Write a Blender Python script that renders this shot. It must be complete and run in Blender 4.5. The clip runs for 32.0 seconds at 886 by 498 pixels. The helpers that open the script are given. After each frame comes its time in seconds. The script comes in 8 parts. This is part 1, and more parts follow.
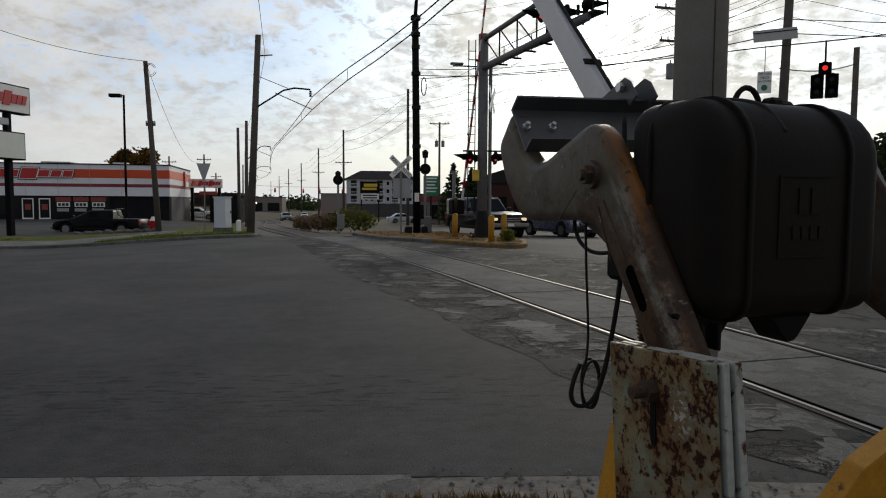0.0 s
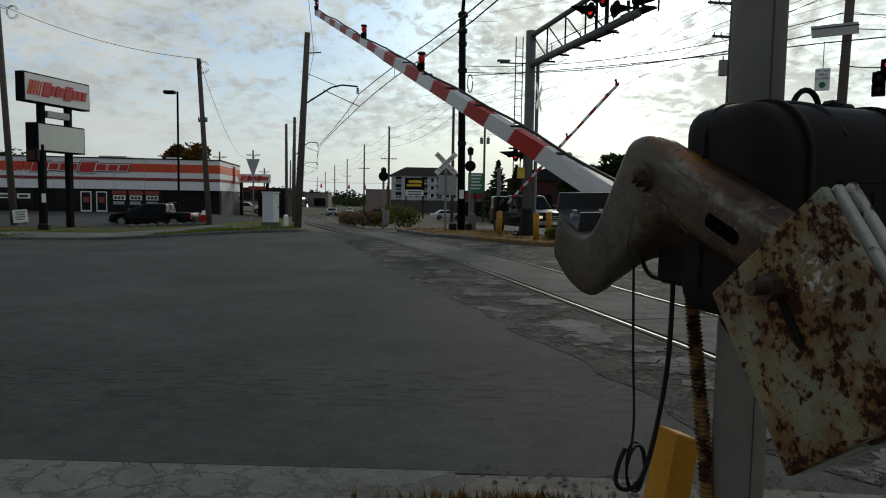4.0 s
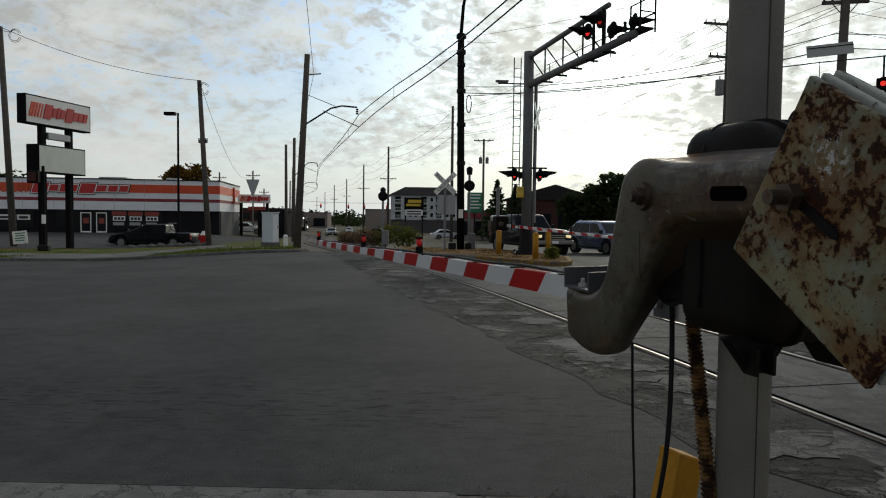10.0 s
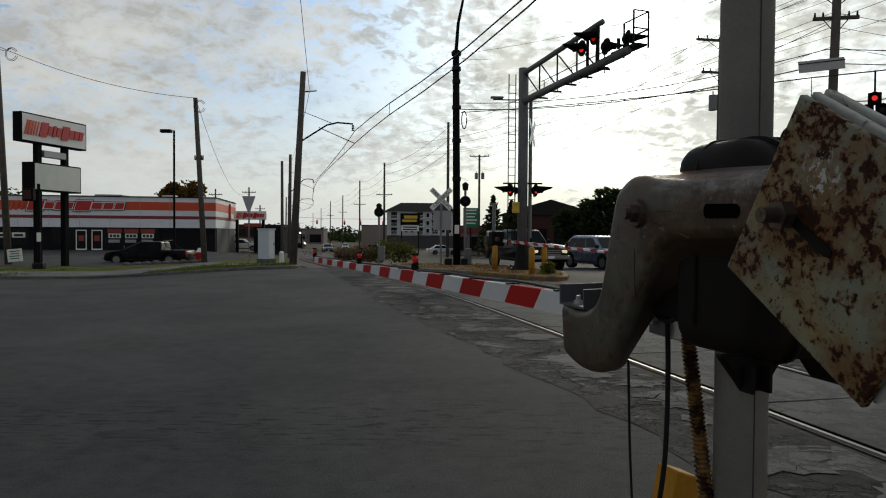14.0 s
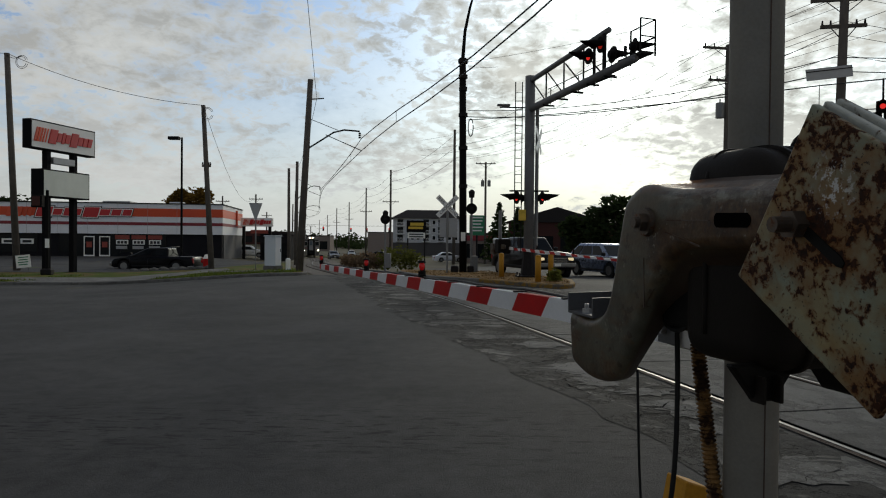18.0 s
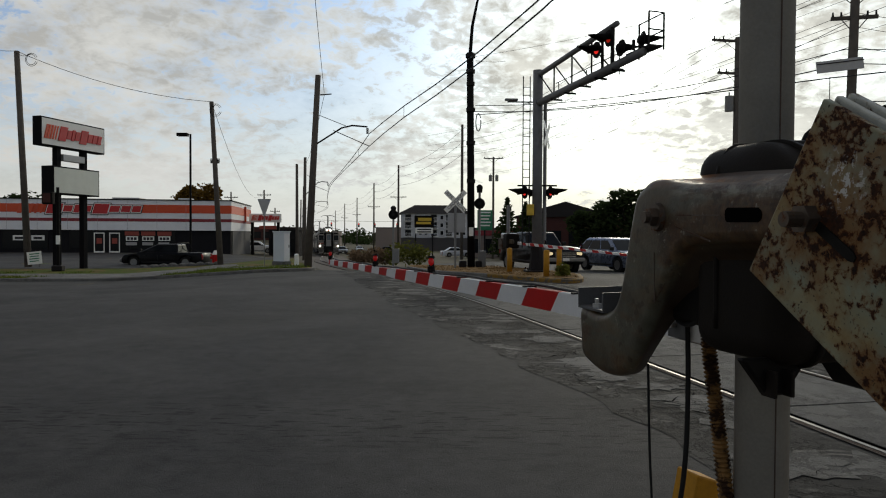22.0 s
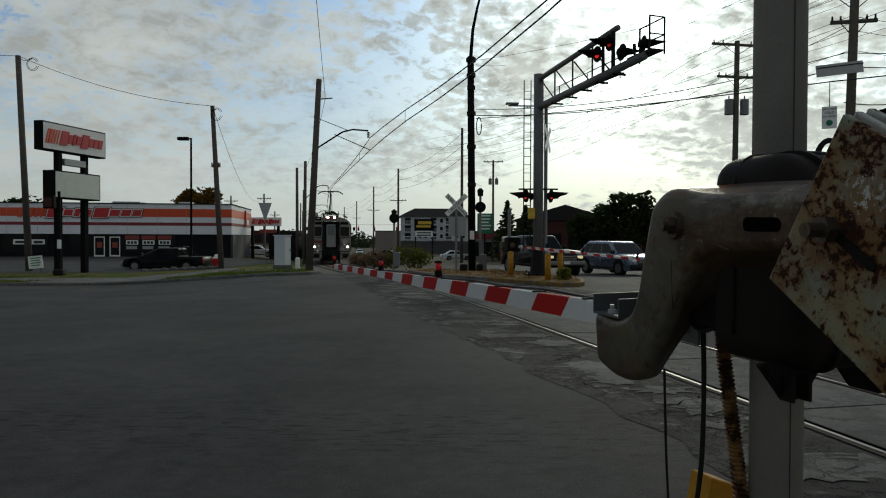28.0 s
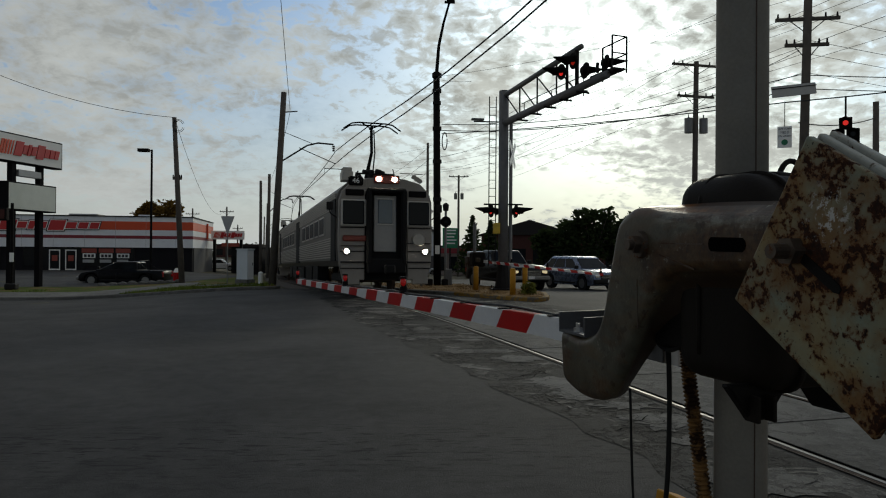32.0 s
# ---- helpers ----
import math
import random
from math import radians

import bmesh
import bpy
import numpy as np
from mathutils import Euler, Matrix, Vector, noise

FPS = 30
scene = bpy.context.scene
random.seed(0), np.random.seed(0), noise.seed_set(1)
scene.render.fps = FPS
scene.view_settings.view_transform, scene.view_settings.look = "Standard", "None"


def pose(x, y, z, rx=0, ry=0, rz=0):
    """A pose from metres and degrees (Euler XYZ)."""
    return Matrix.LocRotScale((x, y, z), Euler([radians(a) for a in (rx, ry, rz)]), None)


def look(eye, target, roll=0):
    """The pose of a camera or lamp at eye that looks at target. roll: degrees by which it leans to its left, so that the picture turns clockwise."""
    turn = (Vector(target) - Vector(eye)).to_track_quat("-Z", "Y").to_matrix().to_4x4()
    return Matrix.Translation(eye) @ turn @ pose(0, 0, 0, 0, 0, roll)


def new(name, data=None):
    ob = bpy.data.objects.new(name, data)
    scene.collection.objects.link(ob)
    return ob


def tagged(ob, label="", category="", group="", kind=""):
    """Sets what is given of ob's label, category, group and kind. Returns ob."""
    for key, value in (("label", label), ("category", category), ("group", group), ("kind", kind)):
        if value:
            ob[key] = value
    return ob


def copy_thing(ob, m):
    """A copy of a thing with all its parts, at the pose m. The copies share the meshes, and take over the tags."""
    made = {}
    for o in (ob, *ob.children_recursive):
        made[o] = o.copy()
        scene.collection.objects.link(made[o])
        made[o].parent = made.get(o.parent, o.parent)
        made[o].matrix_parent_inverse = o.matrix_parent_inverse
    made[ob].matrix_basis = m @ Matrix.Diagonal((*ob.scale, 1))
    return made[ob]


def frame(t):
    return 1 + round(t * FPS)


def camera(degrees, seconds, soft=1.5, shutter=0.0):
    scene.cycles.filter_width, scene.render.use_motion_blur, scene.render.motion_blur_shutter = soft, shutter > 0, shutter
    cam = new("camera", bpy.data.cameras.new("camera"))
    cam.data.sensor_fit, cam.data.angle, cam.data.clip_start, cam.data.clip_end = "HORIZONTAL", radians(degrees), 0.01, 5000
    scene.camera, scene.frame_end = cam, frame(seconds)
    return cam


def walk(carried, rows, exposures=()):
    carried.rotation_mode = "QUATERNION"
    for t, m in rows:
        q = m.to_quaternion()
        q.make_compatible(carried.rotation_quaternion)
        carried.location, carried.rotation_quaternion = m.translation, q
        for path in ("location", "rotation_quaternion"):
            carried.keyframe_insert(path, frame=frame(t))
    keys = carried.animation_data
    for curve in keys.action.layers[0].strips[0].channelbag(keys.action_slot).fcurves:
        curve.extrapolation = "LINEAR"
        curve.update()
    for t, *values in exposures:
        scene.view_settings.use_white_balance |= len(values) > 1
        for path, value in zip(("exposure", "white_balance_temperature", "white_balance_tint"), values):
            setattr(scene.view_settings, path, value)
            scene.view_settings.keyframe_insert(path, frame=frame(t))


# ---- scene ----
cam = camera(66.0, 32.0, 1.1)
PATH = [
    (0, pose(0.028, 0.036, 1.445, 86.03, -0.33, -3.93)),
    (0.5, pose(-0.003, -0.079, 1.448, 86.61, -0.89, -4.58)),
    (1, pose(0.006, -0.047, 1.446, 86.69, -0.31, -4.57)),
    (1.5, pose(0.008, -0.028, 1.444, 86.41, 0.72, -3.37)),
    (2, pose(0.000, -0.049, 1.455, 88.06, -0.17, -3.54)),
    (2.5, pose(0.007, -0.029, 1.459, 87.84, -0.73, -2.72)),
    (3, pose(0.009, -0.005, 1.455, 86.65, -0.60, -1.30)),
    (3.5, pose(0.008, 0.012, 1.458, 85.72, -0.87, -0.47)),
    (5.5, pose(0.002, 0.010, 1.452, 86.16, -0.88, 0.06)),
    (6, pose(0.004, 0.001, 1.457, 86.79, -1.23, -0.22)),
    (6.5, pose(0.005, 0.012, 1.454, 86.42, -0.77, -0.38)),
    (7, pose(0.003, 0.007, 1.453, 86.41, -0.13, -0.17)),
    (7.5, pose(0.004, 0.008, 1.448, 86.08, -0.49, -0.51)),
    (8, pose(0.004, 0.010, 1.453, 86.52, -0.81, -0.34)),
    (8.5, pose(0.004, 0.015, 1.450, 86.55, -0.45, -0.30)),
    (9, pose(-0.001, -0.004, 1.450, 86.73, -0.28, -0.00)),
    (9.5, pose(0.006, 0.011, 1.457, 87.21, -0.52, -0.40)),
    (10, pose(0.004, 0.008, 1.457, 87.36, -0.70, -0.29)),
    (10.5, pose(0.001, 0.006, 1.456, 87.46, -0.49, -0.13)),
    (11, pose(0.010, 0.012, 1.457, 87.54, 0.17, -0.34)),
    (11.5, pose(0.013, 0.021, 1.458, 87.53, -0.30, -0.53)),
    (12, pose(0.005, 0.008, 1.460, 87.78, -0.72, -0.51)),
    (12.5, pose(0.007, 0.012, 1.459, 87.80, -0.50, -0.41)),
    (13, pose(0.007, 0.015, 1.460, 88.19, -0.12, -0.28)),
    (13.5, pose(0.004, 0.001, 1.461, 88.25, -0.03, -0.19)),
    (14, pose(0.009, 0.011, 1.466, 88.66, -0.39, -0.61)),
    (14.5, pose(0.005, 0.002, 1.468, 88.82, -0.18, -0.49)),
    (16.5, pose(0.003, 0.006, 1.470, 89.06, -0.35, -0.26)),
    (17, pose(0.000, 0.008, 1.468, 89.11, -0.19, -0.06)),
    (17.5, pose(-0.001, 0.003, 1.472, 89.43, 0.04, 0.16)),
    (18, pose(-0.000, 0.011, 1.469, 89.26, -0.54, -0.10)),
    (18.5, pose(0.000, 0.012, 1.470, 89.31, -0.31, -0.02)),
    (19, pose(0.001, 0.006, 1.470, 89.33, 0.08, -0.09)),
    (19.5, pose(-0.001, 0.002, 1.470, 89.22, 0.16, 0.16)),
    (20, pose(0.000, 0.001, 1.472, 89.22, -0.15, 0.07)),
    (20.5, pose(-0.005, 0.002, 1.472, 89.11, -0.31, 0.31)),
    (21, pose(-0.001, 0.013, 1.470, 88.77, 0.04, 0.28)),
    (21.5, pose(-0.007, 0.009, 1.465, 88.67, -0.43, 0.67)),
    (22, pose(-0.010, -0.003, 1.471, 88.84, -0.31, 0.56)),
    (22.5, pose(-0.001, 0.011, 1.471, 88.79, -0.01, 0.29)),
    (23, pose(-0.003, 0.013, 1.469, 88.91, 0.01, 0.56)),
    (23.5, pose(-0.010, 0.012, 1.464, 88.60, -0.51, 0.64)),
    (24, pose(-0.001, -0.010, 1.484, 90.77, -0.07, 0.07)),
    (24.5, pose(0.001, 0.005, 1.480, 90.14, 0.71, 0.82)),
    (25, pose(0.003, 0.015, 1.474, 89.63, -0.34, 0.15)),
    (25.5, pose(0.001, 0.022, 1.471, 89.18, -0.42, 0.59)),
    (27.5, pose(-0.058, -0.031, 1.491, 89.03, 0.08, 1.24)),
    (28, pose(-0.082, -0.054, 1.487, 89.11, -0.21, 0.51)),
    (28.5, pose(-0.050, 0.092, 1.490, 89.26, -0.73, 0.05)),
    (29, pose(-0.058, 0.090, 1.496, 89.52, -0.30, 0.41)),
    (29.5, pose(-0.063, 0.073, 1.496, 89.63, -0.17, -0.24)),
    (30, pose(-0.102, -0.041, 1.494, 89.66, -0.18, -0.79)),
    (30.5, pose(-0.037, 0.128, 1.499, 89.77, -0.01, -1.29)),
    (31, pose(-0.057, 0.063, 1.495, 89.63, -0.37, -1.93)),
    (31.5, pose(-0.105, -0.065, 1.499, 90.00, -0.43, -1.59)),
    (32, pose(-0.080, -0.012, 1.499, 90.33, -0.43, -2.40)),
]
walk(cam, PATH, [(0.0, 0.0, 7000, 8), (3.0, -0.18, 6800, 0), (9.0, -0.05, 6950, 2), (14.0, -0.12, 7050, 4), (17.0, -0.25, 6850, 2), (19.0, -0.22, 7100, 6), (20.0, -0.2, 7150, 6), (22.0, -0.08, 7150, 5), (23.2, -0.02, 7100, 4), (23.6, -0.06, 7050, 2), (24.0, -0.36, 6850, -3), (24.5, -0.22, 7000, 2), (25.5, -0.25, 7000, 1), (28.0, -0.38, 6850, -2), (31.0, -0.48, 6950, 4), (32.0, -0.52, 6900, 1)])

# ---- light: thin broken cloud, low sun ahead and to the right behind it ----
SUN_AZ, SUN_EL = 18.0, 19.0
sun_dir = Vector((math.sin(radians(SUN_AZ)) * math.cos(radians(SUN_EL)), math.cos(radians(SUN_AZ)) * math.cos(radians(SUN_EL)), math.sin(radians(SUN_EL))))
sun = new("sun", bpy.data.lights.new("sun", "SUN"))
sun.data.energy, sun.data.angle, sun.data.color = 0.9, radians(10), (1.0, 0.93, 0.82)
sun.matrix_world = look(sun_dir * 100, (0, 0, 0))


class Nodes:
    """Short-hand for building node trees."""

    def __init__(self, tree):
        self.t = tree
        self.t.nodes.clear()

    def add(self, kind, **props):
        n = self.t.nodes.new(kind)
        for k, v in props.items():
            if k == "operation":
                n.operation = v
            elif k == "data_type":
                n.data_type = v
            elif k == "blend_type":
                n.blend_type = v
            elif k == "feature":
                n.feature = v
            elif k == "sky_type":
                n.sky_type = v
        return n

    def link(self, a, b):
        self.t.links.new(a, b)

    def put(self, socket, v):
        if isinstance(v, bpy.types.NodeSocket):
            self.link(v, socket)
        elif v is not None:
            socket.default_value = v

    def math(self, op, a, b=None, c=None, clamp=False):
        n = self.add("ShaderNodeMath", operation=op)
        n.use_clamp = clamp
        for s, v in zip(n.inputs, (a, b, c)):
            self.put(s, v)
        return n.outputs[0]

    def vmath(self, op, a, b=None):
        n = self.add("ShaderNodeVectorMath", operation=op)
        for s, v in zip(n.inputs, (a, b)):
            self.put(s, v)
        return n.outputs["Value"] if op in ("DOT_PRODUCT", "LENGTH") else n.outputs[0]

    def noise(self, vec, scale, detail=4.0, rough=0.55, dist=0.0):
        n = self.add("ShaderNodeTexNoise")
        self.put(n.inputs["Vector"], vec)
        for k, v in (("Scale", scale), ("Detail", detail), ("Roughness", rough), ("Distortion", dist)):
            n.inputs[k].default_value = v
        return n.outputs["Fac"]

    def ramp(self, fac, stops):
        n = self.add("ShaderNodeValToRGB")
        e = n.color_ramp.elements
        while len(e) < len(stops):
            e.new(0.5)
        for el, (p, c) in zip(e, stops):
            el.position = p
            el.color = (c, c, c, 1) if isinstance(c, (int, float)) else (*c, 1)
        self.put(n.inputs[0], fac)
        return n.outputs[0]

    def mix(self, fac, a, b, blend="MIX"):
        n = self.add("ShaderNodeMix", data_type="RGBA", blend_type=blend)
        self.put(n.inputs[0], fac)
        for s, v in ((n.inputs[6], a), (n.inputs[7], b)):
            self.put(s, (*v, 1) if isinstance(v, tuple) and len(v) == 3 else v)
        return n.outputs[2]


def make_sky():
    world = bpy.data.worlds.new("world")
    world.use_nodes = True
    scene.world = world
    n = Nodes(world.node_tree)
    sky = n.add("ShaderNodeTexSky", sky_type="NISHITA")
    sky.sun_disc = False
    sky.sun_elevation, sky.sun_rotation = radians(SUN_EL), radians(SUN_AZ)
    sky.air_density, sky.dust_density = 1.0, 1.5
    way = n.vmath("NORMALIZE", n.add("ShaderNodeTexCoord").outputs["Generated"])
    sep = n.add("ShaderNodeSeparateXYZ")
    n.link(way, sep.inputs[0])
    up = n.math("MAXIMUM", sep.outputs[2], 0.0)
    # clouds on a flat layer overhead
    k = n.math("DIVIDE", 1.0, n.math("ADD", up, 0.34))
    comb = n.add("ShaderNodeCombineXYZ")
    n.put(comb.inputs[0], n.math("MULTIPLY", sep.outputs[0], k))
    n.put(comb.inputs[1], n.math("MULTIPLY", sep.outputs[1], k))
    plane = comb.outputs[0]
    big = n.noise(plane, 1.7, 3.0, 0.5)
    small = n.noise(plane, 22.0, 5.0, 0.62, 0.35)
    cover = n.math("ADD", n.math("MULTIPLY", big, 0.62), n.math("MULTIPLY", small, 0.42))
    mask = n.ramp(cover, [(0.465, 0.0), (0.52, 0.75), (0.60, 1.0)])
    veil = n.math("MULTIPLY", n.math("SUBTRACT", 1.0, n.math("MULTIPLY", up, 2.9), clamp=True), 1.0)
    mask = n.math("MAXIMUM", mask, veil)
    # clouds glow towards the sun and are greyer where they are thick
    toward = n.math("MAXIMUM", n.vmath("DOT_PRODUCT", way, tuple(sun_dir)), 0.0)
    facing = n.math("POWER", n.math("MULTIPLY", n.math("ADD", n.vmath("DOT_PRODUCT", way, tuple(sun_dir)), 1.0), 0.5), 1.6)
    glow = n.math("ADD", n.math("MULTIPLY", n.math("POWER", toward, 40.0), 0.10), n.math("MULTIPLY", n.math("POWER", toward, 10.0), 0.03))
    thick = n.ramp(n.math("ADD", n.math("MULTIPLY", n.noise(plane, 4.5, 5.0, 0.6, 0.2), 0.6), n.math("MULTIPLY", small, 0.4)), [(0.40, 1.14), (0.50, 0.99), (0.60, 0.74)])
    low = n.math("SUBTRACT", 1.0, n.math("MULTIPLY", up, 5.0), clamp=True)
    thick = n.math("ADD", n.math("MULTIPLY", thick, n.math("SUBTRACT", 1.0, low)), n.math("MULTIPLY", low, 1.12))
    lum = n.math("MULTIPLY", n.math("ADD", n.math("ADD", 0.37, n.math("MULTIPLY", facing, 0.36)), glow), thick)
    cloud = n.ramp(n.math("MULTIPLY", n.math("ADD", n.vmath("DOT_PRODUCT", way, tuple(sun_dir)), 1.0), 0.5), [(0.45, (1.06, 0.99, 0.90)), (0.70, (0.985, 0.975, 1.01)), (0.93, (0.93, 0.97, 1.05)), (0.985, (0.97, 0.99, 1.0))])
    cloud = n.mix(1.0, cloud, lum, "MULTIPLY")
    blue = n.mix(1.0, sky.outputs[0], (0.072, 0.096, 0.138), "MULTIPLY")
    col = n.mix(mask, blue, cloud)
    bg = n.add("ShaderNodeBackground")
    n.link(col, bg.inputs[0])
    bg.inputs[1].default_value = 1.0
    out = n.add("ShaderNodeOutputWorld")
    n.link(bg.outputs[0], out.inputs[0])


make_sky()

# ---- materials ----
def material(name, color, rough=0.7, metal=0.0, vary=0.25, scale=6.0, bump=0.15, fine=60.0, rust=None, emit=None, spec=0.5, coords="Object", soft=0.03, stretch=None):
    """A painted or raw surface: colour varied at two scales, a fine bump, and patches of a second colour (rust: colour, threshold, scale)."""
    m = bpy.data.materials.new(name)
    m.use_nodes = True
    n = Nodes(m.node_tree)
    tex = n.add("ShaderNodeTexCoord").outputs[coords]
    if stretch:
        mp = n.add("ShaderNodeMapping")
        n.link(tex, mp.inputs[0])
        mp.inputs["Scale"].default_value = stretch
        tex = mp.outputs[0]
    b = n.add("ShaderNodeBsdfPrincipled")
    coarse = n.noise(tex, scale, 5.0, 0.6)
    grain = n.noise(tex, fine, 3.0, 0.6)
    both = n.math("ADD", n.math("MULTIPLY", coarse, 0.65), n.math("MULTIPLY", grain, 0.35))
    shade = n.ramp(both, [(0.3, 1.0 - vary), (0.7, 1.0 + vary * 0.6)])
    info = n.add("ShaderNodeObjectInfo").outputs["Random"]
    shade = n.mix(1.0, shade, n.math("ADD", 0.94, n.math("MULTIPLY", info, 0.12)), "MULTIPLY")
    col = n.mix(1.0, tuple(color), shade, "MULTIPLY")
    ro = n.math("ADD", rough - 0.08, n.math("MULTIPLY", coarse, 0.16), clamp=True)
    if rust:
        rc, thr, rs = rust
        f = n.ramp(n.math("ADD", n.math("MULTIPLY", n.noise(tex, rs, 6.0, 0.68, 0.4), 0.8), n.math("MULTIPLY", n.noise(tex, rs * 0.25, 2.0), 0.2)), [(thr - soft, 0.0), (thr + soft, 1.0)])
        rcol = n.mix(n.noise(tex, rs * 3.0, 4.0), tuple(c * 0.45 for c in rc), tuple(c * 1.3 for c in rc))
        col = n.mix(f, col, rcol)
        ro = n.math("MAXIMUM", ro, n.math("MULTIPLY", f, 0.9))
    n.link(col, b.inputs["Base Color"])
    n.link(ro, b.inputs["Roughness"])
    b.inputs["Metallic"].default_value = metal
    b.inputs["Specular IOR Level"].default_value = spec
    if emit:
        b.inputs["Emission Color"].default_value = (*emit[0], 1)
        b.inputs["Emission Strength"].default_value = emit[1]
    if bump:
        bp = n.add("ShaderNodeBump")
        bp.inputs["Strength"].default_value = bump
        bp.inputs["Distance"].default_value = 0.01
        n.link(both, bp.inputs["Height"])
        n.link(bp.outputs[0], b.inputs["Normal"])
    out = n.add("ShaderNodeOutputMaterial")
    n.link(b.outputs[0], out.inputs[0])
    return m


def asphalt_material(name, dark, light, crack=0.0, streak=0.0, crack_scale=1.6, pale=False):
    """Worn asphalt: aggregate grain, broad stains, long wear streaks, cracks."""
    m = bpy.data.materials.new(name)
    m.use_nodes = True
    n = Nodes(m.node_tree)
    tex = n.add("ShaderNodeTexCoord").outputs["Object"]
    b = n.add("ShaderNodeBsdfPrincipled")
    stain = n.noise(tex, 0.35, 6.0, 0.65, 0.4)
    mid = n.noise(tex, 5.0, 6.0, 0.72)
    grain = n.noise(tex, 75.0, 3.0, 0.8)
    f = n.math("ADD", n.math("MULTIPLY", stain, 0.4), n.math("ADD", n.math("MULTIPLY", mid, 0.3), n.math("MULTIPLY", grain, 0.3)))
    col = n.mix(n.ramp(f, [(0.41, 0.0), (0.59, 1.0)]), tuple(dark), tuple(light))
    # pale chips and dark specks of the stone in it
    col = n.mix(n.ramp(n.noise(tex, 48.0, 2.0, 0.5), [(0.70, 0.0), (0.75, 0.55)]), col, tuple(min(0.4, c * 2.6) for c in light))
    col = n.mix(n.ramp(n.noise(tex, 31.0, 2.0, 0.5), [(0.27, 0.7), (0.31, 0.0)]), col, tuple(c * 0.3 for c in dark))
    if pale:
        f2 = n.ramp(n.noise(tex, 1.3, 6.0, 0.7, 0.6), [(0.56, 0.0), (0.63, 0.75)])
        col = n.mix(f2, col, (0.22, 0.212, 0.195))
        col = n.mix(n.ramp(n.noise(tex, 0.9, 6.0, 0.7, 0.8), [(0.36, 0.8), (0.43, 0.0)]), col, (0.016, 0.016, 0.016))
    if streak:
        mp = n.add("ShaderNodeMapping")
        n.link(tex, mp.inputs[0])
        mp.inputs["Rotation"].default_value = (0, 0, radians(2))
        mp.inputs["Scale"].default_value = (2.2, 11.0, 1.0)
        sp = n.ramp(n.noise(mp.outputs[0], 1.5, 4.0, 0.7), [(0.555, 0.0), (0.585, 1.0)])
        sepy = n.add("ShaderNodeSeparateXYZ")
        n.link(tex, sepy.inputs[0])
        lane = n.ramp(n.math("MULTIPLY", n.math("ABSOLUTE", n.math("SUBTRACT", sepy.outputs[1], 5.3)), 0.5), [(0.1, 1.0), (0.6, 0.0)])
        col = n.mix(n.math("MULTIPLY", n.math("MULTIPLY", sp, lane), streak), col, tuple(c * 0.05 for c in dark))
    h = n.math("ADD", n.math("MULTIPLY", grain, 0.6), n.math("MULTIPLY", mid, 0.5))
    if crack:
        wn = n.add("ShaderNodeTexNoise")
        n.link(tex, wn.inputs["Vector"])
        wn.inputs["Scale"].default_value, wn.inputs["Detail"].default_value, wn.inputs["Roughness"].default_value = 1.4, 7.0, 0.7
        warp = n.vmath("ADD", tex, n.mix(1.0, wn.outputs["Color"], (1.1, 1.1, 1.1), "MULTIPLY"))
        v = n.add("ShaderNodeTexVoronoi", feature="DISTANCE_TO_EDGE")
        n.link(warp, v.inputs["Vector"])
        v.inputs["Scale"].default_value = crack_scale
        line = n.ramp(v.outputs["Distance"], [(0.016, 1.0), (0.06, 0.0)])
        where = n.ramp(n.noise(tex, 0.5, 2.0), [(0.40, 0.0), (0.50, 1.0)])
        line = n.math("MULTIPLY", n.math("MULTIPLY", line, where), crack)
        v2 = n.add("ShaderNodeTexVoronoi", feature="DISTANCE_TO_EDGE")
        n.link(warp, v2.inputs["Vector"])
        v2.inputs["Scale"].default_value = crack_scale * 4.5
        web = n.math("MULTIPLY", n.ramp(v2.outputs["Distance"], [(0.02, 1.0), (0.07, 0.0)]), n.ramp(n.noise(tex, 0.8, 3.0), [(0.47, 0.0), (0.53, crack)]))
        line = n.math("MAXIMUM", line, web)
        col = n.mix(line, col, (0.008, 0.008, 0.008))
        h = n.math("SUBTRACT", h, n.math("MULTIPLY", line, 2.0))
    n.link(col, b.inputs["Base Color"])
    n.link(n.math("ADD", 0.72, n.math("MULTIPLY", mid, 0.2)), b.inputs["Roughness"])
    b.inputs["Specular IOR Level"].default_value = 0.12
    bp = n.add("ShaderNodeBump")
    bp.inputs["Strength"].default_value = 0.8
    bp.inputs["Distance"].default_value = 0.015
    n.link(h, bp.inputs["Height"])
    n.link(bp.outputs[0], b.inputs["Normal"])
    out = n.add("ShaderNodeOutputMaterial")
    n.link(b.outputs[0], out.inputs[0])
    return m


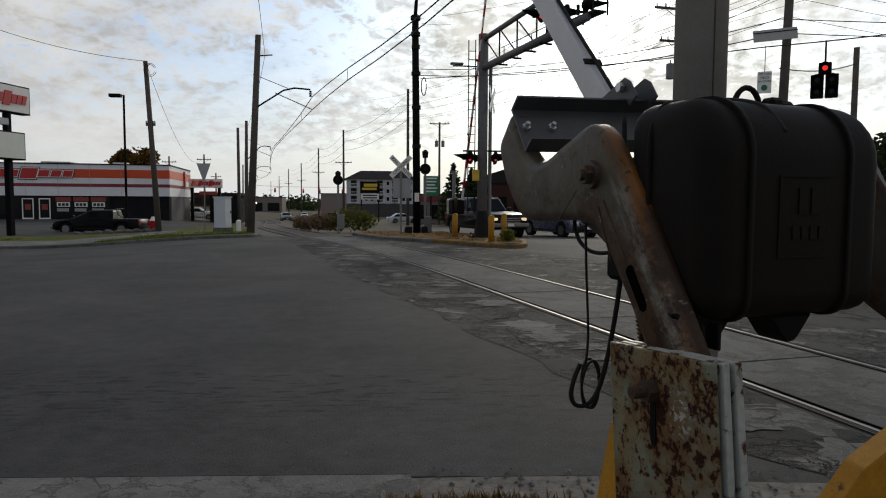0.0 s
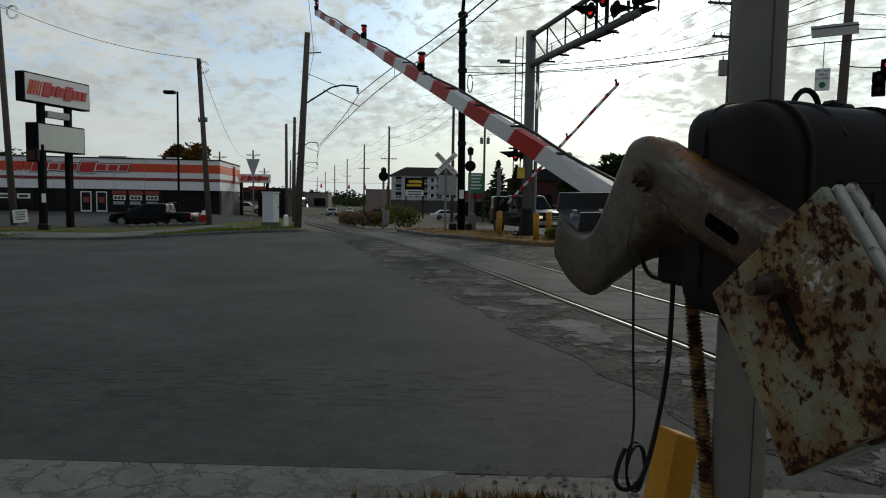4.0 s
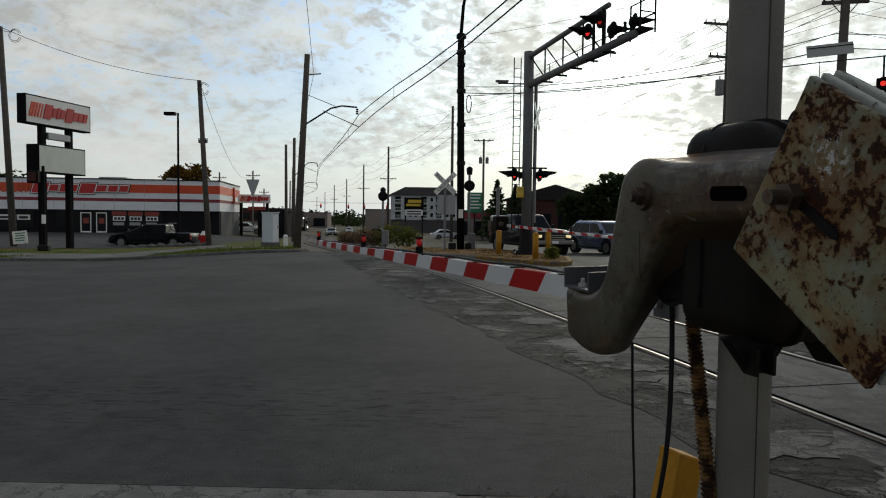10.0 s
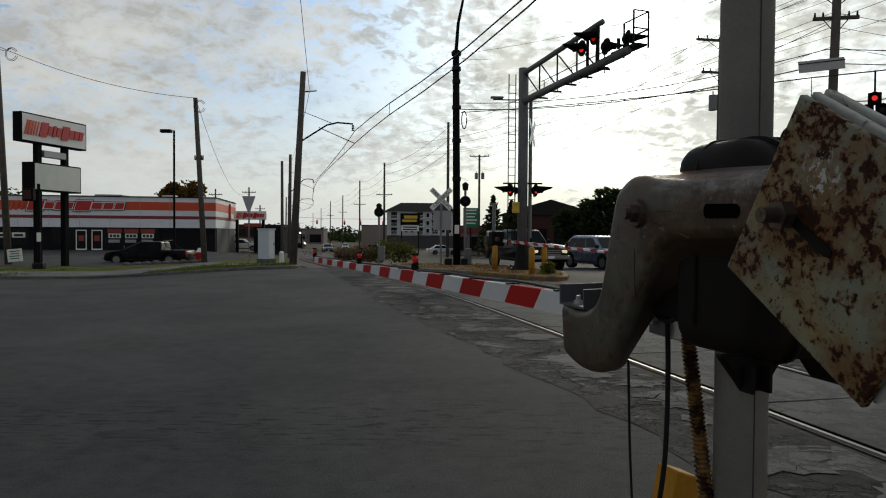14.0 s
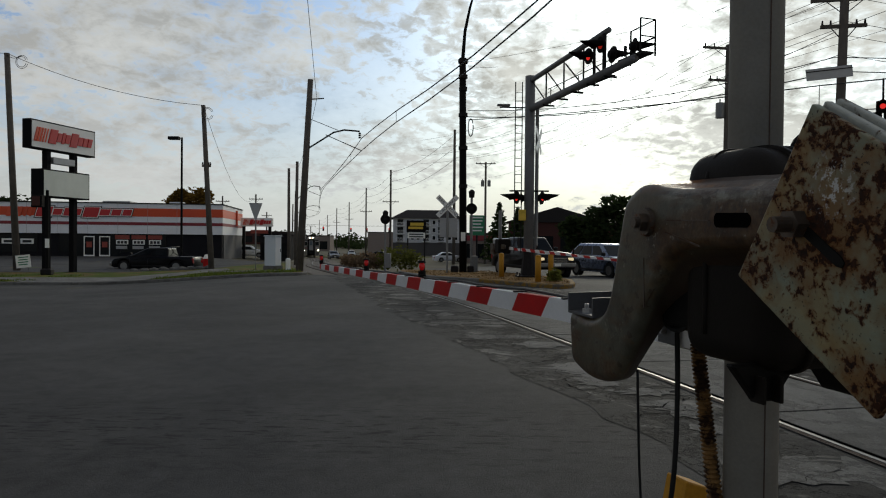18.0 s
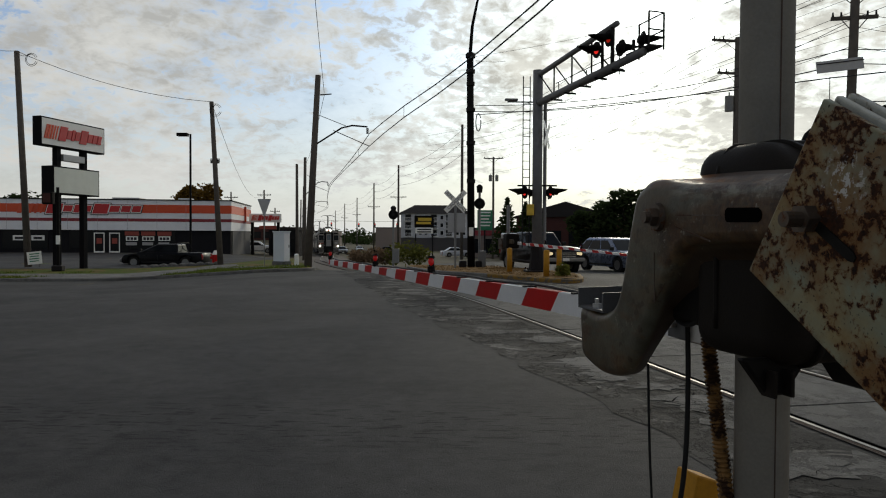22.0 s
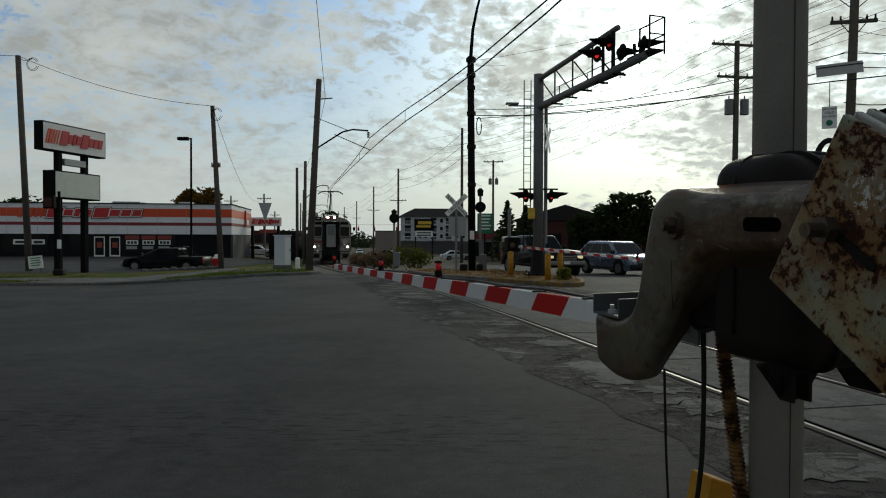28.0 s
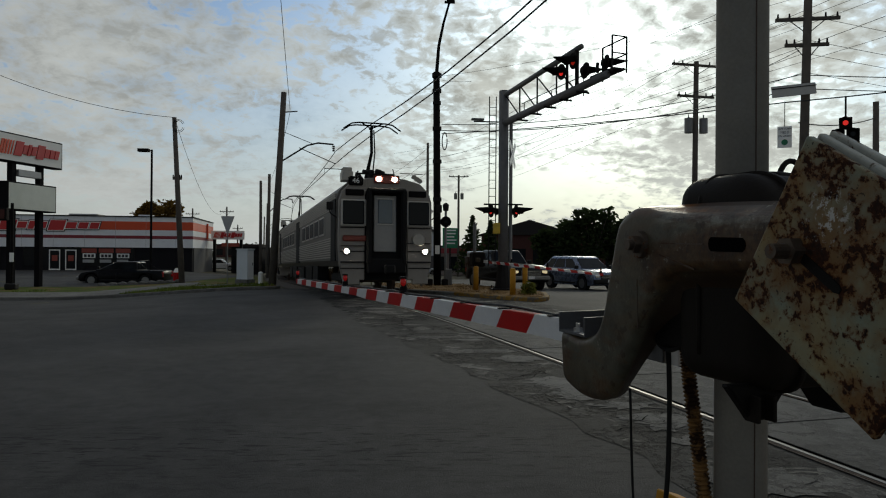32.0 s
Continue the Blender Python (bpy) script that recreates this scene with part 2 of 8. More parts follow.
def rusted_material(name, paint, rough=0.5, centre=None):
    """Chipped pale paint over steel: stained brown round the stud, sharp dark rust chips, orange halos, white flakes."""
    m = bpy.data.materials.new(name)
    m.use_nodes = True
    n = Nodes(m.node_tree)
    tex = n.add("ShaderNodeTexCoord").outputs["Object"]
    b = n.add("ShaderNodeBsdfPrincipled")
    near = 0.0
    if centre:
        gap = n.vmath("LENGTH", n.vmath("SUBTRACT", tex, centre))
        near = n.math("MULTIPLY", n.ramp(gap, [(0.0, 1.0), (0.26, 0.0)]), 0.13)
    big = n.math("ADD", n.noise(tex, 6.0, 4.0, 0.6, 0.2), near)
    chip = n.noise(tex, 34.0, 9.0, 0.66, 0.15)
    chip = n.math("ADD", n.math("MULTIPLY", chip, 0.70), n.math("MULTIPLY", big, 0.30))
    core = n.ramp(chip, [(0.550, 0.0), (0.564, 1.0)])
    halo = n.ramp(chip, [(0.510, 0.0), (0.556, 0.9)])
    stain = n.ramp(n.math("ADD", n.math("MULTIPLY", big, 0.8), n.math("MULTIPLY", n.noise(tex, 45.0, 5.0, 0.7), 0.2)), [(0.44, 0.0), (0.60, 0.95)])
    wear = n.ramp(n.noise(tex, 13.0, 6.0, 0.7), [(0.3, 0.78), (0.7, 1.10)])
    col = n.mix(1.0, tuple(paint), wear, "MULTIPLY")
    col = n.mix(n.ramp(n.noise(tex, 4.0, 5.0, 0.65, 0.6), [(0.46, 0.0), (0.66, 0.65)]), col, (0.25, 0.175, 0.065))
    col = n.mix(n.math("MULTIPLY", stain, 0.85), col, (0.140, 0.060, 0.011))
    col = n.mix(halo, col, (0.115, 0.038, 0.006))
    dark = n.mix(n.ramp(n.noise(tex, 70.0, 4.0), [(0.35, 0.0), (0.65, 1.0)]), (0.010, 0.004, 0.002), (0.045, 0.013, 0.003))
    col = n.mix(core, col, dark)
    # fine pepper of small chips, and one scoured patch of flaking white
    col = n.mix(n.ramp(n.noise(tex, 120.0, 4.0, 0.6), [(0.64, 0.0), (0.67, 0.85)]), col, (0.012, 0.005, 0.003))
    bare = n.ramp(n.vmath("LENGTH", n.vmath("SUBTRACT", tex, (-0.778, 0.07, 0.05))), [(0.025, 1.0), (0.085, 0.0)])
    flake = n.math("MULTIPLY", n.ramp(n.math("ADD", n.noise(tex, 60.0, 6.0, 0.7), n.math("MULTIPLY", bare, 0.10)), [(0.62, 0.0), (0.66, 0.9)]), bare)
    col = n.mix(flake, col, (0.46, 0.46, 0.44))
    n.link(col, b.inputs["Base Color"])
    b.inputs["Specular IOR Level"].default_value = 0.2
    n.link(n.math("ADD", rough, n.math("MULTIPLY", halo, 0.35)), b.inputs["Roughness"])
    bp = n.add("ShaderNodeBump")
    bp.inputs["Strength"].default_value = 0.6
    bp.inputs["Distance"].default_value = 0.006
    n.link(n.math("ADD", n.math("MULTIPLY", core, n.noise(tex, 90.0, 3.0)), n.math("MULTIPLY", halo, 0.3)), bp.inputs["Height"])
    n.link(bp.outputs[0], b.inputs["Normal"])
    out = n.add("ShaderNodeOutputMaterial")
    n.link(b.outputs[0], out.inputs[0])
    return m


def casting_material(name):
    """Old grey-green paint on a casting, streaked with rust along the lever; a highlight on its upper edge and shade
    under its web are painted in.
    """
    m = bpy.data.materials.new(name)
    m.use_nodes = True
    n = Nodes(m.node_tree)
    tex = n.add("ShaderNodeTexCoord").outputs["Object"]
    b = n.add("ShaderNodeBsdfPrincipled")
    sep = n.add("ShaderNodeSeparateXYZ")
    n.link(tex, sep.inputs[0])
    mp = n.add("ShaderNodeMapping")
    n.link(tex, mp.inputs[0])
    mp.inputs["Scale"].default_value = (2.0, 9.0, 9.0)
    run = n.noise(mp.outputs[0], 1.6, 6.0, 0.65, 0.5)
    spot = n.noise(tex, 7.0, 6.0, 0.68, 0.4)
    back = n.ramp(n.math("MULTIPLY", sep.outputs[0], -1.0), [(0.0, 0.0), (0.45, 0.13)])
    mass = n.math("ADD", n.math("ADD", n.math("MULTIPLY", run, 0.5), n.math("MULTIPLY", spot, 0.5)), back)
    grain = n.noise(tex, 60.0, 4.0, 0.65)
    col = n.mix(n.ramp(n.noise(tex, 5.0, 6.0, 0.65), [(0.3, 0.0), (0.7, 1.0)]), (0.034, 0.032, 0.022), (0.094, 0.092, 0.068))
    wash = n.ramp(n.noise(mp.outputs[0], 0.9, 5.0, 0.6, 0.8), [(0.42, 0.0), (0.64, 0.75)])
    col = n.mix(wash, col, (0.088, 0.050, 0.018))
    col = n.mix(n.ramp(mass, [(0.52, 0.0), (0.65, 0.85)]), col, (0.080, 0.032, 0.007))
    # rust lies along the top of the rear arm and round the boss
    high = n.math("ADD", sep.outputs[2], n.math("MULTIPLY", sep.outputs[0], -0.06))
    top = n.math("MULTIPLY", n.ramp(high, [(0.084, 0.0), (0.100, 1.0)]), n.ramp(n.math("MULTIPLY", sep.outputs[1], -1.0), [(0.0, 0.25), (0.02, 1.0)]))
    top = n.math("MULTIPLY", top, n.ramp(n.noise(tex, 9.0, 5.0, 0.7), [(0.36, 0.2), (0.55, 1.0)]))
    # pale band painted in as the highlight along the rear arm's upper edge
    sheen_band = n.math("MULTIPLY", n.ramp(high, [(0.055, 0.0), (0.072, 1.0)]), n.ramp(n.math("MULTIPLY", sep.outputs[0], -1.0), [(0.05, 0.0), (0.15, 1.0)]))
    sheen_band = n.math("MULTIPLY", sheen_band, n.ramp(n.noise(mp.outputs[0], 5.0, 6.0, 0.7), [(0.40, 0.0), (0.58, 0.9)]))
    col = n.mix(sheen_band, col, (0.18, 0.172, 0.14))
    col = n.mix(top, col, (0.23, 0.085, 0.012))
    ring = n.ramp(n.vmath("LENGTH", tex), [(0.040, 0.8), (0.085, 0.0)])
    col = n.mix(n.math("MULTIPLY", ring, n.noise(tex, 14.0, 4.0, 0.7)), col, (0.06, 0.028, 0.010))
    col = n.mix(n.ramp(n.math("ADD", n.math("MULTIPLY", mass, 0.8), n.math("MULTIPLY", grain, 0.2)), [(0.56, 0.0), (0.66, 0.9)]), col, (0.024, 0.010, 0.004))
    # web and inner corner: shade painted in, mixed with the brown of rust
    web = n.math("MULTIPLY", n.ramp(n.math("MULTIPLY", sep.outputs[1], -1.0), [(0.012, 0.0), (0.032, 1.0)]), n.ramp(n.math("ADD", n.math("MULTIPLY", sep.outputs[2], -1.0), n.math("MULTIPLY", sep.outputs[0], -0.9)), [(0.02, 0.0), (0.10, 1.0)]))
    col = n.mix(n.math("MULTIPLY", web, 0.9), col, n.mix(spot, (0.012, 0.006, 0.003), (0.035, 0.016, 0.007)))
    grime = n.math("MULTIPLY", n.ramp(n.noise(tex, 18.0, 7.0, 0.72, 0.3), [(0.46, 0.0), (0.62, 0.8)]), n.ramp(n.noise(tex, 3.2, 3.0, 0.6), [(0.40, 0.15), (0.60, 1.0)]))
    col = n.mix(grime, col, (0.030, 0.021, 0.013))
    bright = n.math("MULTIPLY", n.ramp(n.noise(tex, 40.0, 5.0, 0.7), [(0.60, 0.0), (0.66, 0.7)]), n.ramp(n.noise(tex, 5.5, 3.0, 0.6), [(0.50, 0.0), (0.60, 1.0)]))
    col = n.mix(bright, col, (0.21, 0.20, 0.165))
    pit = n.ramp(n.noise(tex, 26.0, 3.0, 0.5), [(0.63, 0.0), (0.67, 0.75)])
    col = n.mix(pit, col, (0.03, 0.018, 0.012))
    n.link(col, b.inputs["Base Color"])
    n.link(n.math("ADD", 0.30, n.math("MULTIPLY", spot, 0.30)), b.inputs["Roughness"])
    b.inputs["Metallic"].default_value = 0.0
    b.inputs["Specular IOR Level"].default_value = 0.28
    bp = n.add("ShaderNodeBump")
    bp.inputs["Strength"].default_value = 0.3
    bp.inputs["Distance"].default_value = 0.01
    n.link(n.math("ADD", n.math("MULTIPLY", spot, 0.6), n.math("MULTIPLY", grain, 0.25)), bp.inputs["Height"])
    n.link(bp.outputs[0], b.inputs["Normal"])
    out = n.add("ShaderNodeOutputMaterial")
    n.link(b.outputs[0], out.inputs[0])
    return m


def leaf_material(name, color):
    """Thin leaves: light comes through them as well as off them."""
    m = bpy.data.materials.new(name)
    m.use_nodes = True
    n = Nodes(m.node_tree)
    tex = n.add("ShaderNodeTexCoord").outputs["Object"]
    rnd = n.add("ShaderNodeNewGeometry").outputs["Random Per Island"]
    f = n.math("ADD", n.math("MULTIPLY", n.noise(tex, 0.7, 3.0), 0.6), n.math("MULTIPLY", rnd, 0.5))
    col = n.mix(f, tuple(c * 0.45 for c in color), tuple(min(1.0, c * 1.6) for c in color))
    d, t = n.add("ShaderNodeBsdfDiffuse"), n.add("ShaderNodeBsdfTranslucent")
    n.link(col, d.inputs[0])
    n.link(col, t.inputs[0])
    mx = n.add("ShaderNodeMixShader")
    mx.inputs[0].default_value = 0.35
    n.link(d.outputs[0], mx.inputs[1])
    n.link(t.outputs[0], mx.inputs[2])
    out = n.add("ShaderNodeOutputMaterial")
    n.link(mx.outputs[0], out.inputs[0])
    return m


def glow(name, color, strength):
    return material(name, color, 0.3, emit=(color, strength), bump=0.0, vary=0.0)


M = {}
M["asphalt"] = asphalt_material("asphalt", (0.034, 0.0333, 0.0325), (0.082, 0.080, 0.077), streak=0.6)
M["asphalt_old"] = asphalt_material("asphalt_old", (0.015, 0.0148, 0.0145), (0.066, 0.064, 0.061), crack=1.0, pale=True, crack_scale=0.9)
M["concrete"] = asphalt_material("concrete", (0.11, 0.107, 0.10), (0.21, 0.205, 0.19), crack=0.35, crack_scale=0.8)
M["panel"] = asphalt_material("panel", (0.085, 0.083, 0.078), (0.155, 0.152, 0.145), crack=0.3, crack_scale=0.5)
M["grass"] = material("grass", (0.085, 0.115, 0.022), 0.95, vary=0.5, scale=0.9, bump=0.6, fine=40, rust=((0.17, 0.115, 0.05), 0.53, 0.7), spec=0.05)
M["dry_grass"] = material("dry_grass", (0.20, 0.118, 0.045), 0.95, vary=0.5, scale=1.5, bump=0.6, fine=50, spec=0.05)
M["gravel"] = material("gravel", (0.17, 0.155, 0.135), 0.95, vary=0.6, scale=9, bump=0.9, fine=45, spec=0.2)
M["ballast"] = material("ballast", (0.12, 0.105, 0.09), 0.95, vary=0.6, scale=5, bump=0.9, fine=25, spec=0.2)
M["soil"] = material("soil", (0.11, 0.10, 0.07), 0.95, vary=0.5, scale=0.15, bump=0.4, fine=8, spec=0.1)
M["rail_top"] = material("rail_top", (0.13, 0.127, 0.122), 0.5, 0.9, vary=0.25, scale=3, bump=0.05)
M["rail_side"] = material("rail_side", (0.09, 0.06, 0.045), 0.8, 0.3, vary=0.4, scale=4)
M["tie"] = material("tie", (0.075, 0.06, 0.05), 0.9, vary=0.4, scale=5)
M["crack"] = material("crack", (0.006, 0.006, 0.006), 1.0, vary=0.2, bump=0, spec=0.0)
M["patch_pale"] = asphalt_material("patch_pale", (0.10, 0.098, 0.092), (0.19, 0.185, 0.175), crack=0.4, crack_scale=2.0)
M["cast"] = casting_material("cast")
# near-black for gaps: the shade inside them is put into the colour
M["gap_shade"] = material("gap_shade", (0.003, 0.003, 0.003), 1.0, vary=0.0, bump=0, spec=0.0)
M["cast_arm"] = material("cast_arm", (0.06, 0.048, 0.038), 0.5, 0.25, vary=0.35, scale=5, bump=0.15, rust=((0.06, 0.028, 0.012), 0.50, 6.0), soft=0.08)
M["plate_rust"] = rusted_material("plate_rust", (0.185, 0.208, 0.155), centre=(-0.74, 0.07, -0.06))
M["plate_edge"] = material("plate_edge", (0.36, 0.37, 0.33), 0.5, 0.0, vary=0.3, scale=10, bump=0.1, rust=((0.07, 0.03, 0.012), 0.56, 14.0), spec=0.3)
M["housing"] = material("housing", (0.0100, 0.0076, 0.0058), 0.66, 0.0, vary=0.3, scale=7, bump=0.3, fine=120, spec=0.13)
M["housing_dark"] = material("housing_dark", (0.005, 0.0045, 0.004), 0.6, 0.0, vary=0.2, scale=7, spec=0.12)
M["galv"] = material("galv", (0.21, 0.21, 0.205), 0.5, 0.4, vary=0.2, scale=9, bump=0.06, rust=((0.16, 0.10, 0.06), 0.74, 7.0))
M["mast_paint"] = material("mast_paint", (0.30, 0.288, 0.262), 0.55, 0.0, vary=0.25, scale=4, bump=0.05, fine=90, rust=((0.10, 0.075, 0.055), 0.72, 9.0), spec=0.3)
M["steel_dark"] = material("steel_dark", (0.020, 0.018, 0.018), 0.65, 0.1, vary=0.3, scale=9, spec=0.12)
M["bolt"] = material("bolt", (0.085, 0.065, 0.05), 0.5, 0.6, vary=0.4, scale=25, rust=((0.12, 0.05, 0.02), 0.58, 30.0))
M["bolt_light"] = material("bolt_light", (0.5, 0.5, 0.5), 0.35, 0.8)
M["arm_white"] = material("arm_white", (0.72, 0.73, 0.74), 0.4, vary=0.1, scale=8, bump=0.03, rust=((0.25, 0.24, 0.22), 0.78, 15.0))
M["arm_red"] = material("arm_red", (0.44, 0.012, 0.012), 0.45, vary=0.15, scale=8, bump=0.03, spec=0.15)
M["hood_black"] = material("hood_black", (0.009, 0.008, 0.008), 0.7, spec=0.08)
M["red_lit"] = glow("red_lit", (1.0, 0.03, 0.025), 0.75)
M["red_dull"] = material("red_dull", (0.30, 0.012, 0.012), 0.25, emit=((1.0, 0.04, 0.02), 0.25), bump=0)
M["red_lens"] = material("red_lens", (0.22, 0.006, 0.008), 0.25, emit=((1.0, 0.03, 0.03), 0.10), bump=0)
M["yellow"] = material("yellow", (0.42, 0.20, 0.018), 0.65, vary=0.3, scale=7, rust=((0.12, 0.06, 0.02), 0.62, 8.0), spec=0.2)
M["yellow_kerb"] = material("yellow_kerb", (0.26, 0.15, 0.035), 0.8, vary=0.4, scale=5, rust=((0.13, 0.11, 0.085), 0.52, 5.0), spec=0.1)
M["yellow_box"] = material("yellow_box", (0.75, 0.5, 0.05), 0.5)
M["hose"] = material("hose", (0.20, 0.105, 0.035), 0.6, vary=0.5, scale=22, rust=((0.035, 0.016, 0.008), 0.50, 16.0), spec=0.2)
M["cable"] = material("cable", (0.008, 0.008, 0.008), 0.6, spec=0.25)
M["wood_pole"] = material("wood_pole", (0.115, 0.100, 0.086), 0.9, vary=0.35, scale=3, bump=0.3, spec=0.15)
M["black_pole"] = material("black_pole", (0.008, 0.0075, 0.0075), 0.7, vary=0.3, spec=0.08)
M["wire"] = material("wire", (0.02, 0.02, 0.02), 0.6, bump=0)
M["white_paint"] = material("white_paint", (0.82, 0.83, 0.84), 0.55, vary=0.08, scale=1.2)
M["fascia_orange"] = material("fascia_orange", (0.66, 0.075, 0.018), 0.5, vary=0.08, scale=0.8)
M["fascia_red"] = material("fascia_red", (0.24, 0.02, 0.028), 0.5, vary=0.08)
# store brick in two tones: shaded front and lit side put into the colours
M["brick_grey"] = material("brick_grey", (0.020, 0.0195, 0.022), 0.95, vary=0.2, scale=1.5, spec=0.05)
M["brick_side_lit"] = material("brick_side_lit", (0.13, 0.128, 0.125), 0.9, vary=0.15, scale=1.5, spec=0.2)
M["logo_red"] = material("logo_red", (0.52, 0.022, 0.022), 0.45, vary=0.05)
M["logo_orange"] = material("logo_orange", (0.66, 0.085, 0.03), 0.45, vary=0.05)
M["sign_white"] = material("sign_white", (0.88, 0.87, 0.82), 0.25, vary=0.06, scale=1.5)
M["sign_blank"] = material("sign_blank", (0.66, 0.68, 0.60), 0.12, vary=0.1, scale=1.5, spec=0.8)
M["sign_frame"] = material("sign_frame", (0.008, 0.0075, 0.009), 0.7, spec=0.06)
M["sign_back"] = material("sign_back", (0.36, 0.36, 0.36), 0.4, 0.5, vary=0.12)
M["ink"] = material("ink", (0.02, 0.02, 0.02), 0.6, bump=0)
M["green_sign"] = material("green_sign", (0.02, 0.20, 0.09), 0.5)
M["cabinet"] = material("cabinet", (0.62, 0.66, 0.70), 0.45, vary=0.08, scale=2)
M["car_black"] = material("car_black", (0.004, 0.004, 0.005), 0.3, 0.0, vary=0.1, bump=0, spec=0.12)
M["car_blue"] = material("car_blue", (0.17, 0.20, 0.27), 0.28, 0.6, vary=0.1, bump=0, spec=0.4)
M["car_white"] = material("car_white", (0.65, 0.66, 0.67), 0.25, 0.0, vary=0.05, bump=0)
M["car_grey"] = material("car_grey", (0.22, 0.23, 0.24), 0.25, 0.4, vary=0.05, bump=0)
M["trim_black"] = material("trim_black", (0.009, 0.009, 0.009), 0.65, spec=0.25)
M["chrome"] = material("chrome", (0.6, 0.6, 0.6), 0.2, 1.0, vary=0.05, bump=0)
M["tyre"] = material("tyre", (0.010, 0.010, 0.010), 0.9, spec=0.2)
M["rim"] = material("rim", (0.22, 0.22, 0.22), 0.35, 0.8)
M["glass"] = material("glass", (0.010, 0.012, 0.014), 0.10, 0.0, vary=0.0, bump=0, spec=0.10)
M["window_dark"] = material("window_dark", (0.010, 0.012, 0.014), 0.15, 0.0, vary=0.1, bump=0, spec=0.15)
M["lamp_on"] = glow("lamp_on", (1.0, 0.93, 0.84), 160.0)
M["car_lamp_on"] = glow("car_lamp_on", (1.0, 0.80, 0.5), 0.6)
M["tail"] = material("tail", (0.35, 0.01, 0.01), 0.3, bump=0)
M["stainless"] = material("stainless", (0.40, 0.375, 0.335), 0.45, 0.35, vary=0.15, scale=1.5, bump=0.03)
# darker copy of stainless: shade between the flutes put into the colour
M["stainless_shaded"] = material("stainless_shaded", (0.15, 0.14, 0.125), 0.55, 0.3, vary=0.2, scale=1.5, bump=0.03, spec=0.3)
M["train_front"] = material("train_front", (0.27, 0.245, 0.215), 0.5, 0.15, vary=0.2, scale=2)
M["train_black"] = material("train_black", (0.008, 0.008, 0.008), 0.75, spec=0.2)
M["train_orange"] = material("train_orange", (0.20, 0.04, 0.025), 0.5)
M["bark"] = material("bark", (0.07, 0.055, 0.042), 0.95, vary=0.4)
M["leaf_dark"] = leaf_material("leaf_dark", (0.032, 0.046, 0.018))
M["leaf_autumn"] = leaf_material("leaf_autumn", (0.13, 0.075, 0.018))
M["leaf_bush"] = leaf_material("leaf_bush", (0.12, 0.125, 0.03))
M["leaf_brown"] = leaf_material("leaf_brown", (0.18, 0.125, 0.08))
M["siding"] = material("siding", (0.52, 0.53, 0.55), 0.7, vary=0.1)
M["siding_dark"] = material("siding_dark", (0.07, 0.065, 0.065), 0.8, vary=0.15)
M["roof"] = material("roof", (0.035, 0.032, 0.032), 0.95, vary=0.2, spec=0.05)
M["brick_brown"] = material("brick_brown", (0.075, 0.032, 0.028), 0.9, vary=0.2, spec=0.15)
M["far_wall"] = material("far_wall", (0.26, 0.215, 0.19), 0.9, vary=0.2, spec=0.1)
M["poster_red"] = material("poster_red", (0.32, 0.05, 0.03), 0.5)
M["door_grey"] = material("door_grey", (0.36, 0.35, 0.33), 0.5, 0.1, vary=0.12, scale=2)
M["door_glass"] = material("door_glass", (0.14, 0.17, 0.19), 0.2, vary=0.1, bump=0)
M["window_frame"] = material("window_frame", (0.5, 0.48, 0.44), 0.4, 0.3, vary=0.1)
M["galv_dark"] = material("galv_dark", (0.17, 0.17, 0.17), 0.6, 0.2, vary=0.25, scale=5, bump=0.06, spec=0.3)
M["channel"] = material("channel", (0.085, 0.087, 0.092), 0.5, 0.3, vary=0.2, scale=6, bump=0.05, spec=0.3, rust=((0.07, 0.045, 0.03), 0.72, 9.0))
M["train_glass"] = material("train_glass", (0.012, 0.012, 0.014), 0.5, vary=0.1, bump=0, spec=0.1)
M["grass_blade"] = leaf_material("grass_blade", (0.10, 0.13, 0.026))

# ---- mesh tools ----
def mesh_from(bm, name, mat):
    me = bpy.data.meshes.new(name)
    bm.normal_update()
    bm.to_mesh(me)
    bm.free()
    me.materials.append(mat)
    return me


def part(name, bm, mat, parent=None, label="", smooth=False):
    ob = new(name, mesh_from(bm, name, mat))
    if smooth:
        for p in ob.data.polygons:
            p.use_smooth = True
    ob.parent = parent
    if label:
        ob["label"] = label
    return ob


def thing(name, m, label, category, group="", kind=""):
    ob = new(name)
    ob.empty_display_size = 0.2
    ob.matrix_basis = m
    return tagged(ob, label, category, group, kind)


def box(bm, c, s, rz=0.0, bevel=0.0, rx=0.0, ry=0.0, seg=1):
    t = bmesh.new()
    bmesh.ops.create_cube(t, size=1.0, matrix=Matrix.Diagonal((*s, 1)))
    if bevel:
        bmesh.ops.bevel(t, geom=t.edges[:], offset=bevel, segments=seg, profile=0.5, affect="EDGES")
    merge(bm, t, pose(*c, rx, ry, rz))
    return bm


def merge(bm, t, m):
    bmesh.ops.transform(t, matrix=m, verts=t.verts[:])
    me = bpy.data.meshes.new("tmp")
    t.to_mesh(me)
    t.free()
    bm.from_mesh(me)
    bpy.data.meshes.remove(me)


